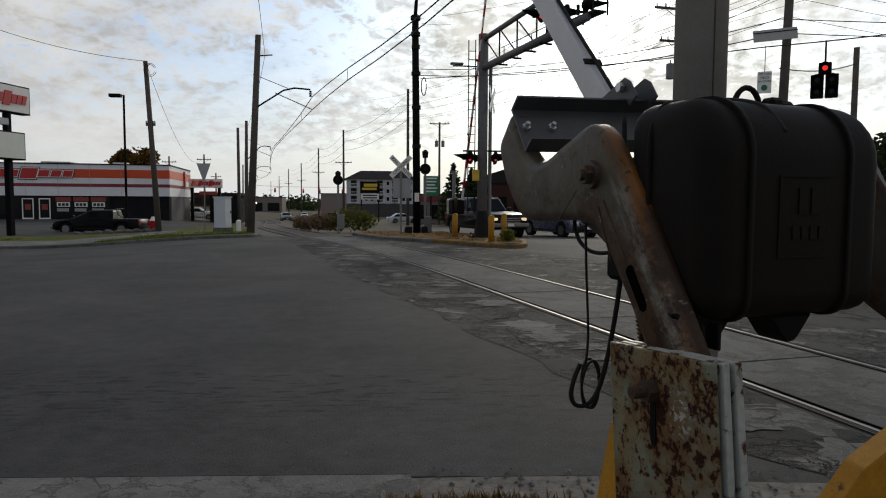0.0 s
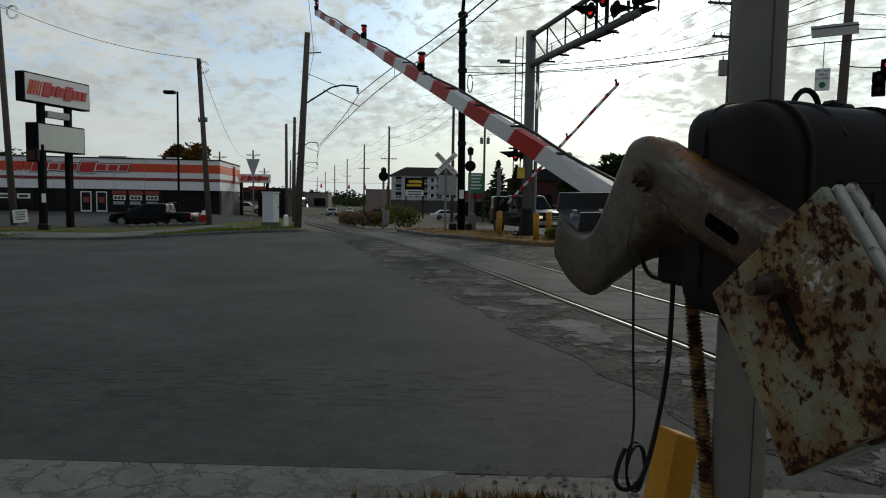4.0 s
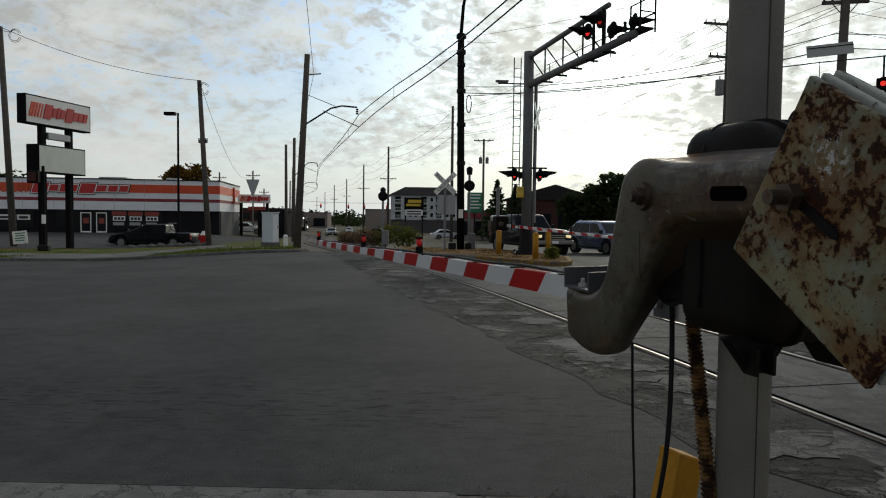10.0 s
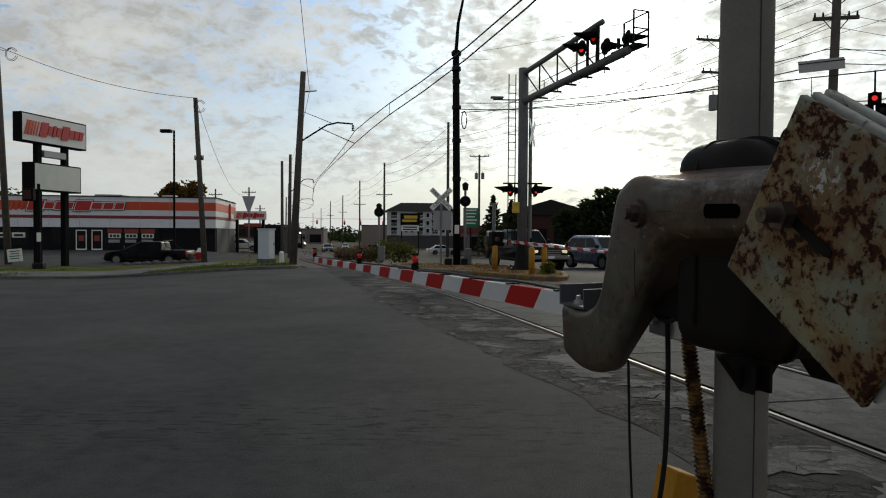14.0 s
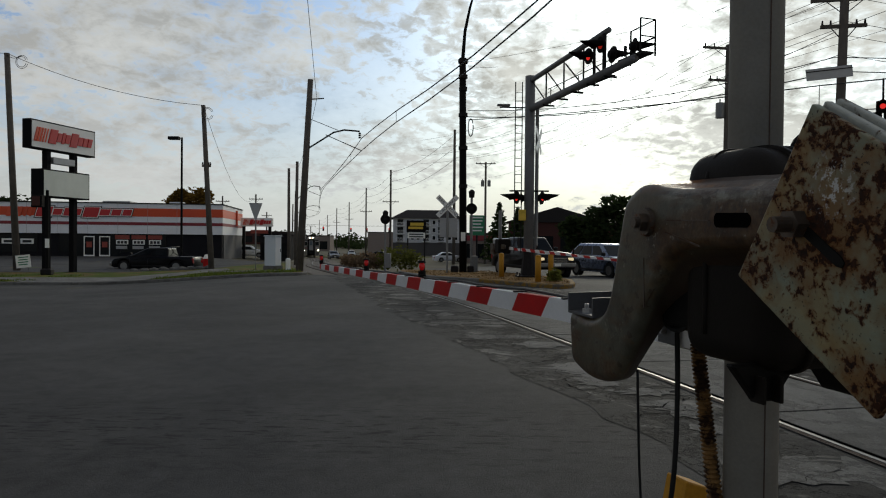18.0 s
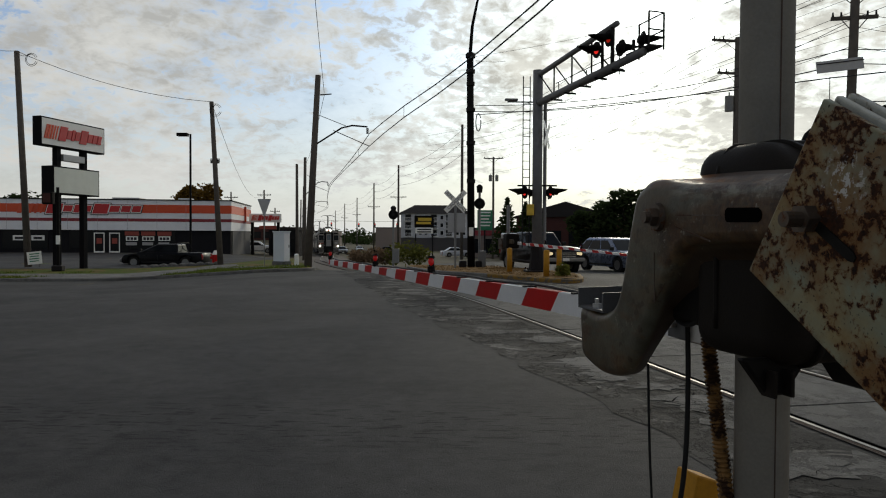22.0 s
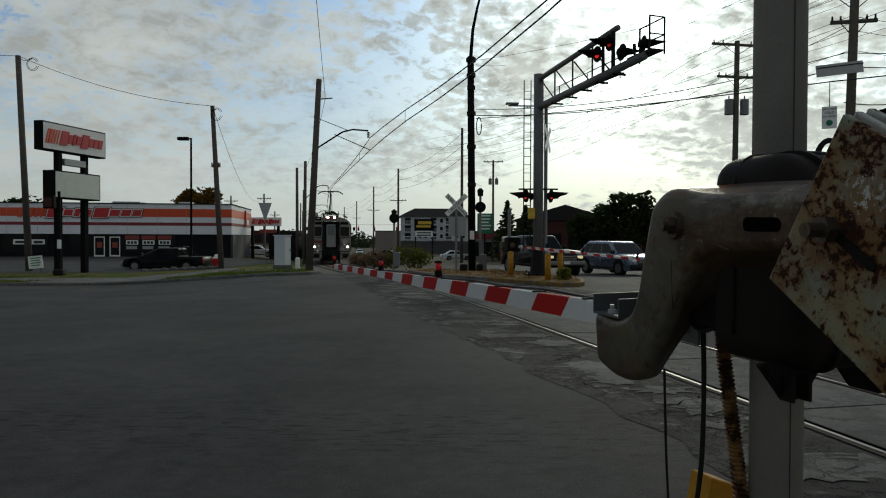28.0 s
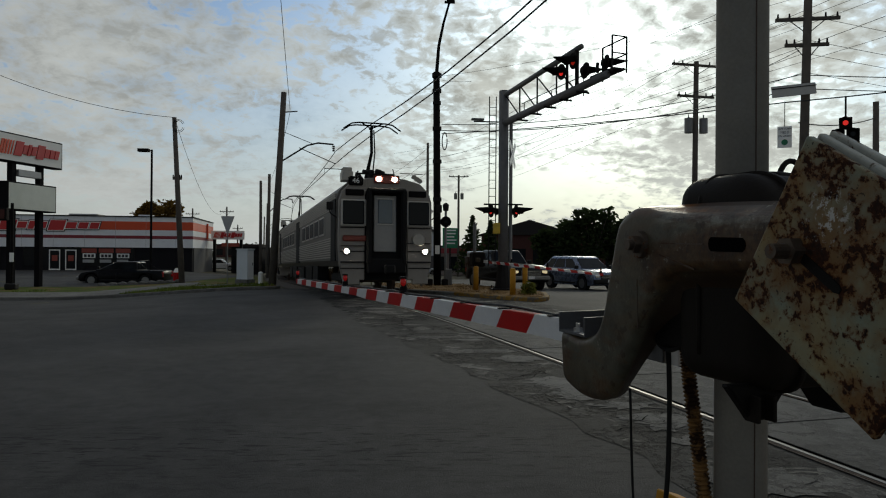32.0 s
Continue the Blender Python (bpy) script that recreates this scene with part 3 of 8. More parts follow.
def rod(bm, a, b, r, r2=None, seg=8, cap=True):
    """A tapered round bar from a to b."""
    a, b = Vector(a), Vector(b)
    r2 = r if r2 is None else r2
    d = (b - a)
    q = d.to_track_quat("Z", "Y").to_matrix()
    rings = []
    for p, rr in ((a, r), (b, r2)):
        rings.append([bm.verts.new(p + q @ Vector((rr * math.cos(2 * math.pi * i / seg), rr * math.sin(2 * math.pi * i / seg), 0))) for i in range(seg)])
    for i in range(seg):
        j = (i + 1) % seg
        bm.faces.new((rings[0][i], rings[0][j], rings[1][j], rings[1][i]))
    if cap:
        bm.faces.new(rings[0][::-1])
        bm.faces.new(rings[1])
    return bm


def tube(bm, pts, r, seg=6, radii=None):
    """A round tube along a line of points."""
    pts = [Vector(p) for p in pts]
    rings = []
    for i, p in enumerate(pts):
        d = (pts[min(i + 1, len(pts) - 1)] - pts[max(i - 1, 0)])
        q = d.to_track_quat("Z", "Y").to_matrix()
        rr = radii[i] if radii else r
        rings.append([bm.verts.new(p + q @ Vector((rr * math.cos(2 * math.pi * k / seg), rr * math.sin(2 * math.pi * k / seg), 0))) for k in range(seg)])
    for a, b in zip(rings, rings[1:]):
        o = min(range(seg), key=lambda s: sum((a[k].co - b[(k + s) % seg].co).length for k in range(seg)))
        for k in range(seg):
            j = (k + 1) % seg
            bm.faces.new((a[k], a[j], b[(j + o) % seg], b[(k + o) % seg]))
    bm.faces.new(rings[0][::-1])
    bm.faces.new(rings[-1])
    return bm


def prism(bm, outline, depth, m, bevel=0.0, seg=2):
    """An outline in the local x, z plane, thick along y from 0 to depth, placed by m."""
    t = bmesh.new()
    vs = [t.verts.new((x, 0, z)) for x, z in outline]
    f = t.faces.new(vs)
    r = bmesh.ops.extrude_face_region(t, geom=[f])
    bmesh.ops.translate(t, verts=[v for v in r["geom"] if isinstance(v, bmesh.types.BMVert)], vec=(0, depth, 0))
    bmesh.ops.recalc_face_normals(t, faces=t.faces[:])
    if bevel:
        bmesh.ops.bevel(t, geom=t.edges[:], offset=bevel, segments=seg, profile=0.5, affect="EDGES", clamp_overlap=True)
    merge(bm, t, m)
    return bm


def smooth_line(pts, n=6, closed=False):
    """A rounder line through the points."""
    out = []
    N = len(pts)
    for i in range(N if closed else N - 1):
        p = [pts[(i + k) % N] if closed else pts[min(max(i + k, 0), N - 1)] for k in (-1, 0, 1, 2)]
        for s in range(n):
            t = s / n
            out.append(tuple(0.5 * (2 * b + (c - a) * t + (2 * a - 5 * b + 4 * c - d) * t * t + (3 * b - a - 3 * c + d) * t ** 3) for a, b, c, d in zip(*p)))
    if not closed:
        out.append(tuple(pts[-1]))
    return out


def sag(a, b, drop, n=14):
    a, b = Vector(a), Vector(b)
    return [a.lerp(b, i / n) - Vector((0, 0, drop * 4 * (i / n) * (1 - i / n))) for i in range(n + 1)]


def letters(text, size, mat, m, parent, name="lettering", depth=0.004):
    """Flat letters of the built-in font as a mesh, centred, in the local x, y plane of m."""
    cu = bpy.data.curves.new(name, "FONT")
    cu.body, cu.size, cu.align_x, cu.align_y, cu.extrude = text, size, "CENTER", "CENTER", depth
    tmp = bpy.data.objects.new("tmp", cu)
    scene.collection.objects.link(tmp)
    bpy.context.view_layer.update()
    me = bpy.data.meshes.new_from_object(tmp.evaluated_get(bpy.context.evaluated_depsgraph_get()))
    bpy.data.objects.remove(tmp)
    me.materials.clear()
    me.materials.append(mat)
    ob = new(name, me)
    ob.parent = parent
    ob.matrix_basis = m
    return ob


# ---- the lie of the land ----
CENTRE = [(10.2, -40), (6.2, -10), (4.6, 0), (3.83, 4), (2.61, 9.6), (1.21, 15.5), (-0.48, 21.3), (-2.28, 27), (-4.98, 37), (-7.6, 47), (-10.2, 58), (-14.4, 80), (-19.9, 110), (-32.0, 160), (-52, 260), (-86, 420)]
LINE = [Vector((*p, 0)) for p in smooth_line(CENTRE, 10)]
RUN = [0.0]
for _a, _b in zip(LINE, LINE[1:]):
    RUN.append(RUN[-1] + (_b - _a).length)


def track_x(y):
    return float(np.interp(y, [p.y for p in LINE], [p.x for p in LINE]))


def track_at(run):
    """The place on the track's centre line, run metres from its near end, and the way along it."""
    x, y = (float(np.interp(run, RUN, [p[k] for p in LINE])) for k in (0, 1))
    x2, y2 = (float(np.interp(run + 0.5, RUN, [p[k] for p in LINE])) for k in (0, 1))
    return Vector((x, y, 0)), Vector((x2 - x, y2 - y, 0)).normalized()


def run_at_y(y):
    return float(np.interp(y, [p.y for p in LINE], RUN))


def step(t):
    t = min(1.0, max(0.0, t))
    return t * t * (3 - 2 * t)


def dip(y):
    """Beyond the crossing the track and the road fall away gently."""
    d = min(max(0.0, y - 22.0), 180.0)
    d = d * d / 12 if d < 6 else d - 3
    return -0.024 * min(d, 65.0) - 0.015 * max(0.0, d - 65.0)


def ground(x, y):
    """The lot beside the track is level, half a metre lower than the crossing; the rest follows the fall of the track."""
    s = step((track_x(y) - x - 3.5) / 9)
    return dip(y) * (1 - s) - 0.55 * step((y - 10) / 20) * s


def patch(name, poly, mat, lift, grid=2.0, kind="structure", label="", category="", thick=0.0, parent=None, rough=0.0):
    """A piece of surface with this outline that follows the land, lifted above it; thick: depth of its rim."""
    bm = bmesh.new()
    f = bm.faces.new([bm.verts.new((x, y, 0)) for x, y in poly])
    if f.normal.z < 0 or sum((a[0] * b[1] - b[0] * a[1]) for a, b in zip(poly, poly[1:] + poly[:1])) < 0:
        f.normal_flip()
    for k in (0, 1):
        lo, hi = min(p[k] for p in poly), max(p[k] for p in poly)
        c = math.ceil(lo / grid) * grid
        while c < hi:
            co, no = [0, 0, 0], [0, 0, 0]
            co[k], no[k] = c, 1
            bmesh.ops.bisect_plane(bm, geom=bm.verts[:] + bm.edges[:] + bm.faces[:], plane_co=co, plane_no=no)
            c += grid
    bmesh.ops.triangulate(bm, faces=[x for x in bm.faces if len(x.verts) > 4])
    for v in bm.verts:
        v.co.z = ground(v.co.x, v.co.y) + lift + (rough * noise.noise(v.co * 0.9) if rough else 0)
    if thick:
        r = bmesh.ops.extrude_face_region(bm, geom=bm.faces[:])
        bmesh.ops.translate(bm, verts=[v for v in r["geom"] if isinstance(v, bmesh.types.BMVert)], vec=(0, 0, -thick))
        bmesh.ops.recalc_face_normals(bm, faces=bm.faces[:])
    ob = part(name, bm, mat, parent)
    return tagged(ob, label, category, "", kind) if parent is None else ob

# ---- ground, roads, track ----
def ground_sheet():
    bm = bmesh.new()
    xs = [-900, -300, -120] + list(range(-80, 81, 4)) + [120, 300, 900]
    ys = [-300, -80, -20] + list(range(-8, 113, 4)) + [160, 260, 500, 1500]
    g = [[bm.verts.new((x, y, ground(x, y) - 0.06)) for x in xs] for y in ys]
    for j in range(len(ys) - 1):
        for i in range(len(xs) - 1):
            bm.faces.new((g[j][i], g[j][i + 1], g[j + 1][i + 1], g[j + 1][i]))
    tagged(part("ground", bm, M["soil"]), "flat brown soil and rough grass ground", "ground", "", "structure")


ground_sheet()


def along(off, y0, y1, n=24):
    """Points beside the track, off metres to its right."""
    out = []
    for i in range(n + 1):
        p, d = track_at(run_at_y(y0 + (y1 - y0) * i / n))
        out.append((p.x + d.y * off, p.y - d.x * off))
    return out


ROAD = [(-70, 4.6), (-12, 3.85), (-2.4, 3.64), (1.05, 3.5), (2.2, 3.3), (3.0, 2.2), (8.5, 1.0), (70, -12), (70, 70), (10, 64), (2.5, 60), (-1.0, 48), (-1.5, 36), (-2.0, 30.5), (-4.5, 30.5), (-70, 40)]
patch("road", ROAD, M["asphalt"], 0.0, 2.0, label="worn dark grey asphalt road with wear streaks", category="road")
LAWN = [(-70, 21.5), (-30, 26.4), (-18, 28.0), (-13, 28.5), (-9.5, 28.2), (-7.2, 28.7), (-6.1, 29.5)] + along(-2.7, 32, 64, 8) + [(-22, 66), (-70, 66)]
patch("lawn", LAWN, M["grass"], 0.10, 2.0, label="patchy green and brown mown verge", category="grass", rough=0.03)
LOT = [(-70, 31), (-30, 34.8), (-21.5, 36.4), (-17.5, 37.0), (-14.6, 39.2), (-13.6, 42), (-15.5, 66), (-70, 80)]
patch("parking_lot", LOT, M["asphalt"], 0.115, 3.0, label="grey asphalt parking lot of the store", category="parking lot")
patch("driveway", [(-17.2, 28.15), (-12.6, 28.55), (-11.6, 33.4), (-11.2, 36.2), (-12.4, 39.5), (-13.6, 39.9), (-13.4, 35.6), (-15.2, 32.0), (-20, 31.6), (-26, 30.2), (-26, 29.0), (-19.5, 30.2)], M["concrete"], 0.122, 2.0, label="pale concrete driveway and footpath", category="pavement")
patch("footpath", [(-11.4, 33.3), (-7.4, 31.6), (-7.2, 32.6), (-11.3, 34.6)], M["concrete"], 0.126, 2.0, label="narrow concrete footpath across the verge", category="pavement")
patch("pavement", [(-70, 4.5), (-12, 3.8), (-2.4, 3.6), (0.1, 3.52), (0.35, 2.4), (0.2, -2), (-0.4, -12), (-70, -12)], M["concrete"], 0.02, 2.0, label="rough pale concrete pavement at the road's edge", category="pavement", thick=0.08)
patch("gravel_shoulder", [(-0.6, -12), (-0.1, 2.3), (0.0, 3.5), (1.1, 3.46), (2.3, 3.3), (3.2, 2.0), (4.3, -12)], M["gravel"], 0.012, 0.5, label="loose gravel and dry dirt shoulder", category="gravel", rough=0.02)

# shadow line along the pavement's edge, painted as a thin black strip
patch("edge_joint", [(-70, 4.5), (-12, 3.8), (-2.4, 3.6), (0.08, 3.52), (0.10, 3.565), (-2.4, 3.645), (-12, 3.85), (-70, 4.56)], M["crack"], 0.004, 2.0, label="dark strip painting the shadow line at the joint of road and pavement", category="joint")

# an older, cracked strip of asphalt beside the track, concrete panels between the rails
OLD = [(2.9, 2.4), (1.75, 4.2), (1.3, 6.0), (0.78, 7.64), (0.14, 10.1), (-0.94, 13.6), (-2.2, 18.7), (-3.9, 25.4), (-5.0, 29.3)]
def ragged(pts, amount, seed):
    """A broken, uneven version of a line."""
    rng = random.Random(seed)
    out = []
    for (x0, y0), (x1, y1) in zip(pts, pts[1:]):
        n = max(2, int(math.hypot(x1 - x0, y1 - y0) / 0.35))
        for i in range(n):
            t = i / n
            out.append((x0 + (x1 - x0) * t + rng.uniform(-1, 1) * amount, y0 + (y1 - y0) * t + rng.uniform(-1, 1) * amount * 0.5))
    return out + [pts[-1]]


patch("road_old", ragged(OLD, 0.11, 4) + along(-0.86, 30.2, 1.5, 30), M["asphalt_old"], 0.004, 2.0, label="old cracked patched asphalt beside the track", category="road")
patch("road_old_far", along(0.86, 1.5, 30.2, 30) + [(-1.6, 30.4), (-0.3, 27.0), (3.3, 21.3), (5.2, 16), (7.2, 10), (9.5, 2)], M["asphalt_old"], 0.006, 2.0, label="cracked asphalt on the far side of the track", category="road")


def broken_asphalt():
    """Open cracks, small potholes and pale worn patches in the old strip beside the track."""
    rng = random.Random(12)
    bm = bmesh.new()

    def edge_x(y):
        return float(np.interp(y, [p[1] for p in OLD], [p[0] for p in OLD]))

    def line(x, y, ang, length, width):
        pts = []
        a = ang
        width *= min(1.0, 0.2 + length / 1.0)
        n = max(4, int(length / 0.07))
        for i in range(n + 1):
            w = width * (0.25 + 0.9 * rng.random()) * min(1.0, 4 * i / n, 4 * (n - i) / n + 0.05)
            sx, sy = -math.sin(a) * w, math.cos(a) * w
            z = ground(x, y) + 0.0105
            pts.append((bm.verts.new((x - sx, y - sy, z)), bm.verts.new((x + sx, y + sy, z))))
            a = ang + rng.uniform(-0.9, 0.9)
            x, y = x + math.cos(a) * length / n, y + math.sin(a) * length / n
            if rng.random() < 0.10 and length > 0.5:
                line(x, y, ang + rng.choice((-1, 1)) * rng.uniform(0.7, 1.5), length * 0.4, width * 0.7)
        for p, q in zip(pts, pts[1:]):
            bm.faces.new((p[0], q[0], q[1], p[1]))

    for k in range(74):
        y = 5.6 + 18.0 * rng.random() ** 1.3
        x0, x1 = edge_x(y), track_x(y) - 0.95
        x = x0 + (x1 - x0) * rng.uniform(0.02, 0.9)
        line(x, y, rng.uniform(-0.35, 0.55) + (math.pi / 2 if rng.random() < 0.25 else 0.0), min(rng.uniform(0.25, 1.3), (x1 - x) * 1.1 + 0.15), rng.uniform(0.004, 0.013) * (0.7 + y * 0.04))
    for cx, cy in ((1.55, 8.0), (1.9, 7.0), (0.75, 10.6), (1.2, 9.2)):
        for k in range(13):
            line(cx + rng.uniform(-0.45, 0.45), cy + rng.uniform(-0.7, 0.7), rng.uniform(0, math.pi), rng.uniform(0.2, 0.5), rng.uniform(0.005, 0.011))
    for k in range(60):
        y = rng.uniform(3.4, 6.2)
        x0, x1 = edge_x(y), track_x(y) - 0.95
        x = x0 + (x1 - x0) * rng.uniform(0.02, 0.95)
        line(x, y, rng.uniform(-0.6, 0.8), rng.uniform(0.08, 0.35), rng.uniform(0.002, 0.005))
    for k in range(12):
        y = 9.5 + 10 * rng.random()
        x = track_x(y) + rng.uniform(1.1, 3.2)
        line(x, y, rng.uniform(-0.3, 0.5), rng.uniform(0.4, 1.6), rng.uniform(0.006, 0.014))
    tagged(part("road_cracks", bm, M["crack"]), "open black cracks in the old asphalt", "cracks", "", "stuff")
    bm = bmesh.new()
    for k in range(30):
        y = 3.6 + 18 * rng.random() ** 1.3
        x0, x1 = edge_x(y), track_x(y) - 1.0
        x = x0 + (x1 - x0) * rng.uniform(0.45, 1.0)
        rx, ry = rng.uniform(0.12, 0.5), rng.uniform(0.08, 0.35)
        m = 22
        ring = []
        for i in range(m):
            a = 2 * math.pi * i / m
            q = 0.55 + 0.65 * rng.random()
            px, py = x + rx * q * math.cos(a), y + ry * q * math.sin(a)
            ring.append(bm.verts.new((min(px, track_x(py) - 0.88), py, ground(px, py) + 0.0055 + 0.00015 * k)))
        bm.faces.new(ring)
    tagged(part("worn_patches", bm, M["patch_pale"]), "pale worn patches where the old asphalt has broken up", "patches", "", "stuff")


broken_asphalt()


def kerb(name, pts, mat, label, width=0.17, height=0.13):
    bm = bmesh.new()
    dense = smooth_line(pts, 4)
    n = len(dense)
    rings = []
    for i, (x, y) in enumerate(dense):
        a, b = Vector(dense[max(i - 1, 0)]), Vector(dense[min(i + 1, n - 1)])
        d = (b - a).normalized()
        s = Vector((d.y, -d.x)) * width / 2
        z = ground(x, y)
        rings.append([bm.verts.new((x + s.x * k, y + s.y * k, z + h)) for k, h in ((1, -0.05), (1, height - 0.03), (0.7, height), (-0.7, height), (-1, height - 0.02), (-1, -0.05))])
    for a, b in zip(rings, rings[1:]):
        for k in range(5):
            bm.faces.new((a[k], a[k + 1], b[k + 1], b[k]))
    bm.faces.new(rings[0][::-1])
    bm.faces.new(rings[-1])
    bmesh.ops.recalc_face_normals(bm, faces=bm.faces[:])
    return tagged(part(name, bm, mat), label, "kerb", "", "structure")


kerb("kerb", LAWN[:8], M["concrete"], "low worn concrete kerb along the verge")
ISLAND = [(-0.5, 27.0), (1.4, 24.2), (3.2, 21.5), (4.1, 21.6), (4.6, 24.5), (3.6, 31), (2.2, 36.5), (-2.2, 38.5), (-2.0, 33.5)]
patch("median", ISLAND, M["dry_grass"], 0.12, 1.0, label="raised median of straw-coloured dry grass", category="median", rough=0.04)
kerb("kerb_yellow", [(1.4, 24.2), (3.2, 21.5), (4.1, 21.6), (4.6, 24.5)], M["yellow_kerb"], "worn yellow-painted kerb of the median", 0.18, 0.13)
kerb("kerb_median", [(4.6, 24.5), (3.6, 31), (2.2, 36.5)], M["concrete"], "plain concrete kerb of the median")
kerb("kerb_median", [(-2.0, 33.5), (-0.5, 27.0), (1.4, 24.2)], M["concrete"], "low concrete kerb of the median by the track")
patch("far_lawn", [(-40, 150), (-22, 138), (-6, 140), (-2, 152), (-8, 168), (-30, 175)], M["grass"], 0.05, 8.0, label="mown grass far down the road", category="grass")
patch("ballast", along(-2.3, 29.8, 250, 40) + along(2.3, 250, 31.0, 40), M["ballast"], -0.03, 6.0, label="dark stone ballast under the track", category="ballast")


def rails():
    for side in (-1, 1):
        for name, mat, prof in (("rail", M["rail_side"], ((-0.036, -0.1), (-0.036, 0.014), (0.036, 0.014), (0.036, -0.1))), ("railhead", M["rail_top"], ((-0.019, 0.0), (-0.019, 0.02), (0.019, 0.02), (0.019, 0.0)))):
            bm = bmesh.new()
            rings = []
            r = 0.0
            while r < RUN[-1]:
                p, d = track_at(r)
                s = Vector((d.y, -d.x, 0))
                lift = dip(p.y) + (0.0 if p.y < 30 else min(0.05, (p.y - 30) * 0.01))
                rings.append([bm.verts.new(p + s * (side * 0.735 + x) + Vector((0, 0, z + lift))) for x, z in prof])
                r += 1.0 if p.y < 70 else 4.0
            for a, b in zip(rings, rings[1:]):
                for k in range(4):
                    bm.faces.new((a[k], a[(k + 1) % 4], b[(k + 1) % 4], b[k]))
            bmesh.ops.recalc_face_normals(bm, faces=bm.faces[:])
            tagged(part(name, bm, mat), "steel rail with a bright worn running surface" if name == "railhead" else "rusty steel rail set in the road", "rail", "rails of the track", "structure")


rails()


def crossing_panels():
    root = tagged(new("crossing_deck"), "pale concrete panels between the rails, dark joints", "crossing deck", "", "structure")
    r = run_at_y(1.2)
    end = run_at_y(29.8)
    while r < end:
        bm = bmesh.new()
        vs = []
        for rr in (r + 0.015, r + 2.42):
            p, d = track_at(rr)
            s = Vector((d.y, -d.x, 0))
            vs.append([p + s * k + Vector((0, 0, dip(p.y))) for k in (-0.64, 0.64)])
        base = [vs[0][0], vs[0][1], vs[1][1], vs[1][0]]
        lo = [bm.verts.new(v + Vector((0, 0, -0.06))) for v in base]
        hi = [bm.verts.new(v + Vector((0, 0, 0.012 + 0.006 * random.random()))) for v in base]
        bm.faces.new(hi)
        for k in range(4):
            bm.faces.new((lo[k], lo[(k + 1) % 4], hi[(k + 1) % 4], hi[k]))
        bmesh.ops.recalc_face_normals(bm, faces=bm.faces[:])
        part("panel", bm, M["panel"], root)
        r += 2.44


crossing_panels()


def flangeways():
    for side in (-1, 1):
        # no grooves are cut: flat dark strips paint the shade in them
        for k0, k1, name in ((0.645, 0.69, "flangeway"), (0.775, 0.79, "rail_gap")):
            bm = bmesh.new()
            rings = []
            r = run_at_y(1.0)
            while r < run_at_y(29.9):
                p, d = track_at(r)
                s = Vector((d.y, -d.x, 0))
                rings.append([bm.verts.new(p + s * side * k + Vector((0, 0, 0.011 + dip(p.y)))) for k in ((k0, k1) if side > 0 else (k1, k0))])
                r += 1.0
            for a, b in zip(rings, rings[1:]):
                bm.faces.new((a[0], a[1], b[1], b[0]))
            tagged(part(name, bm, M["gap_shade"] if name == "flangeway" else M["tie"]), "flat dark strip for the shade in the groove beside the rail", "flangeway", "grooves along the rails", "structure")


flangeways()


def ties():
    root = tagged(new("tie_row"), "weathered dark timber ties under the rails", "ties", "", "structure")
    bm = bmesh.new()
    box(bm, (0, 0, 0), (2.6, 0.22, 0.14), bevel=0.015)
    me = mesh_from(bm, "tie", M["tie"])
    r, end = run_at_y(30.4), run_at_y(130)
    while r < end:
        p, d = track_at(r)
        ob = new("tie", me)
        ob.parent = root
        ob.matrix_basis = Matrix.Translation(p + Vector((0, 0, dip(p.y) - 0.045))) @ d.to_track_quat("Y", "Z").to_matrix().to_4x4()
        r += 0.6


ties()

# ---- the near gate: mast, mechanism, rotor with arm and counterweights ----
GATE_AZ = 13.6                                 # the levers point this far left of straight ahead
BOLT = Vector((0.646, 2.115, 1.531))           # the pivot at the left lever's face
HUB_AZ, HUB = 17.8, Vector((0.62, 2.11, 1.55)) # how the housing stands
GU = Vector((-math.sin(radians(GATE_AZ)), math.cos(radians(GATE_AZ)), 0))
GW = Vector((GU.y, -GU.x, 0))
HU = Vector((-math.sin(radians(HUB_AZ)), math.cos(radians(HUB_AZ)), 0))
HW = Vector((HU.y, -HU.x, 0))
ARM_W, ARM_VEER = 0.527, 0.0964               # from the left lever's face to the arm's foot, and how far the arm swings left along its length
LEAN = -1.36


def gate_frame(turn):
    """The rotor's pose: x along the arm, y to the left across it, z up; origin on the shaft at the left casting's face."""
    m = Matrix((GU, -GW, (0, 0, 1))).transposed().to_4x4()
    return Matrix.Translation(BOLT) @ m @ pose(0, 0, 0, LEAN, 0, 0) @ pose(0, 0, 0, 0, -turn, 0)


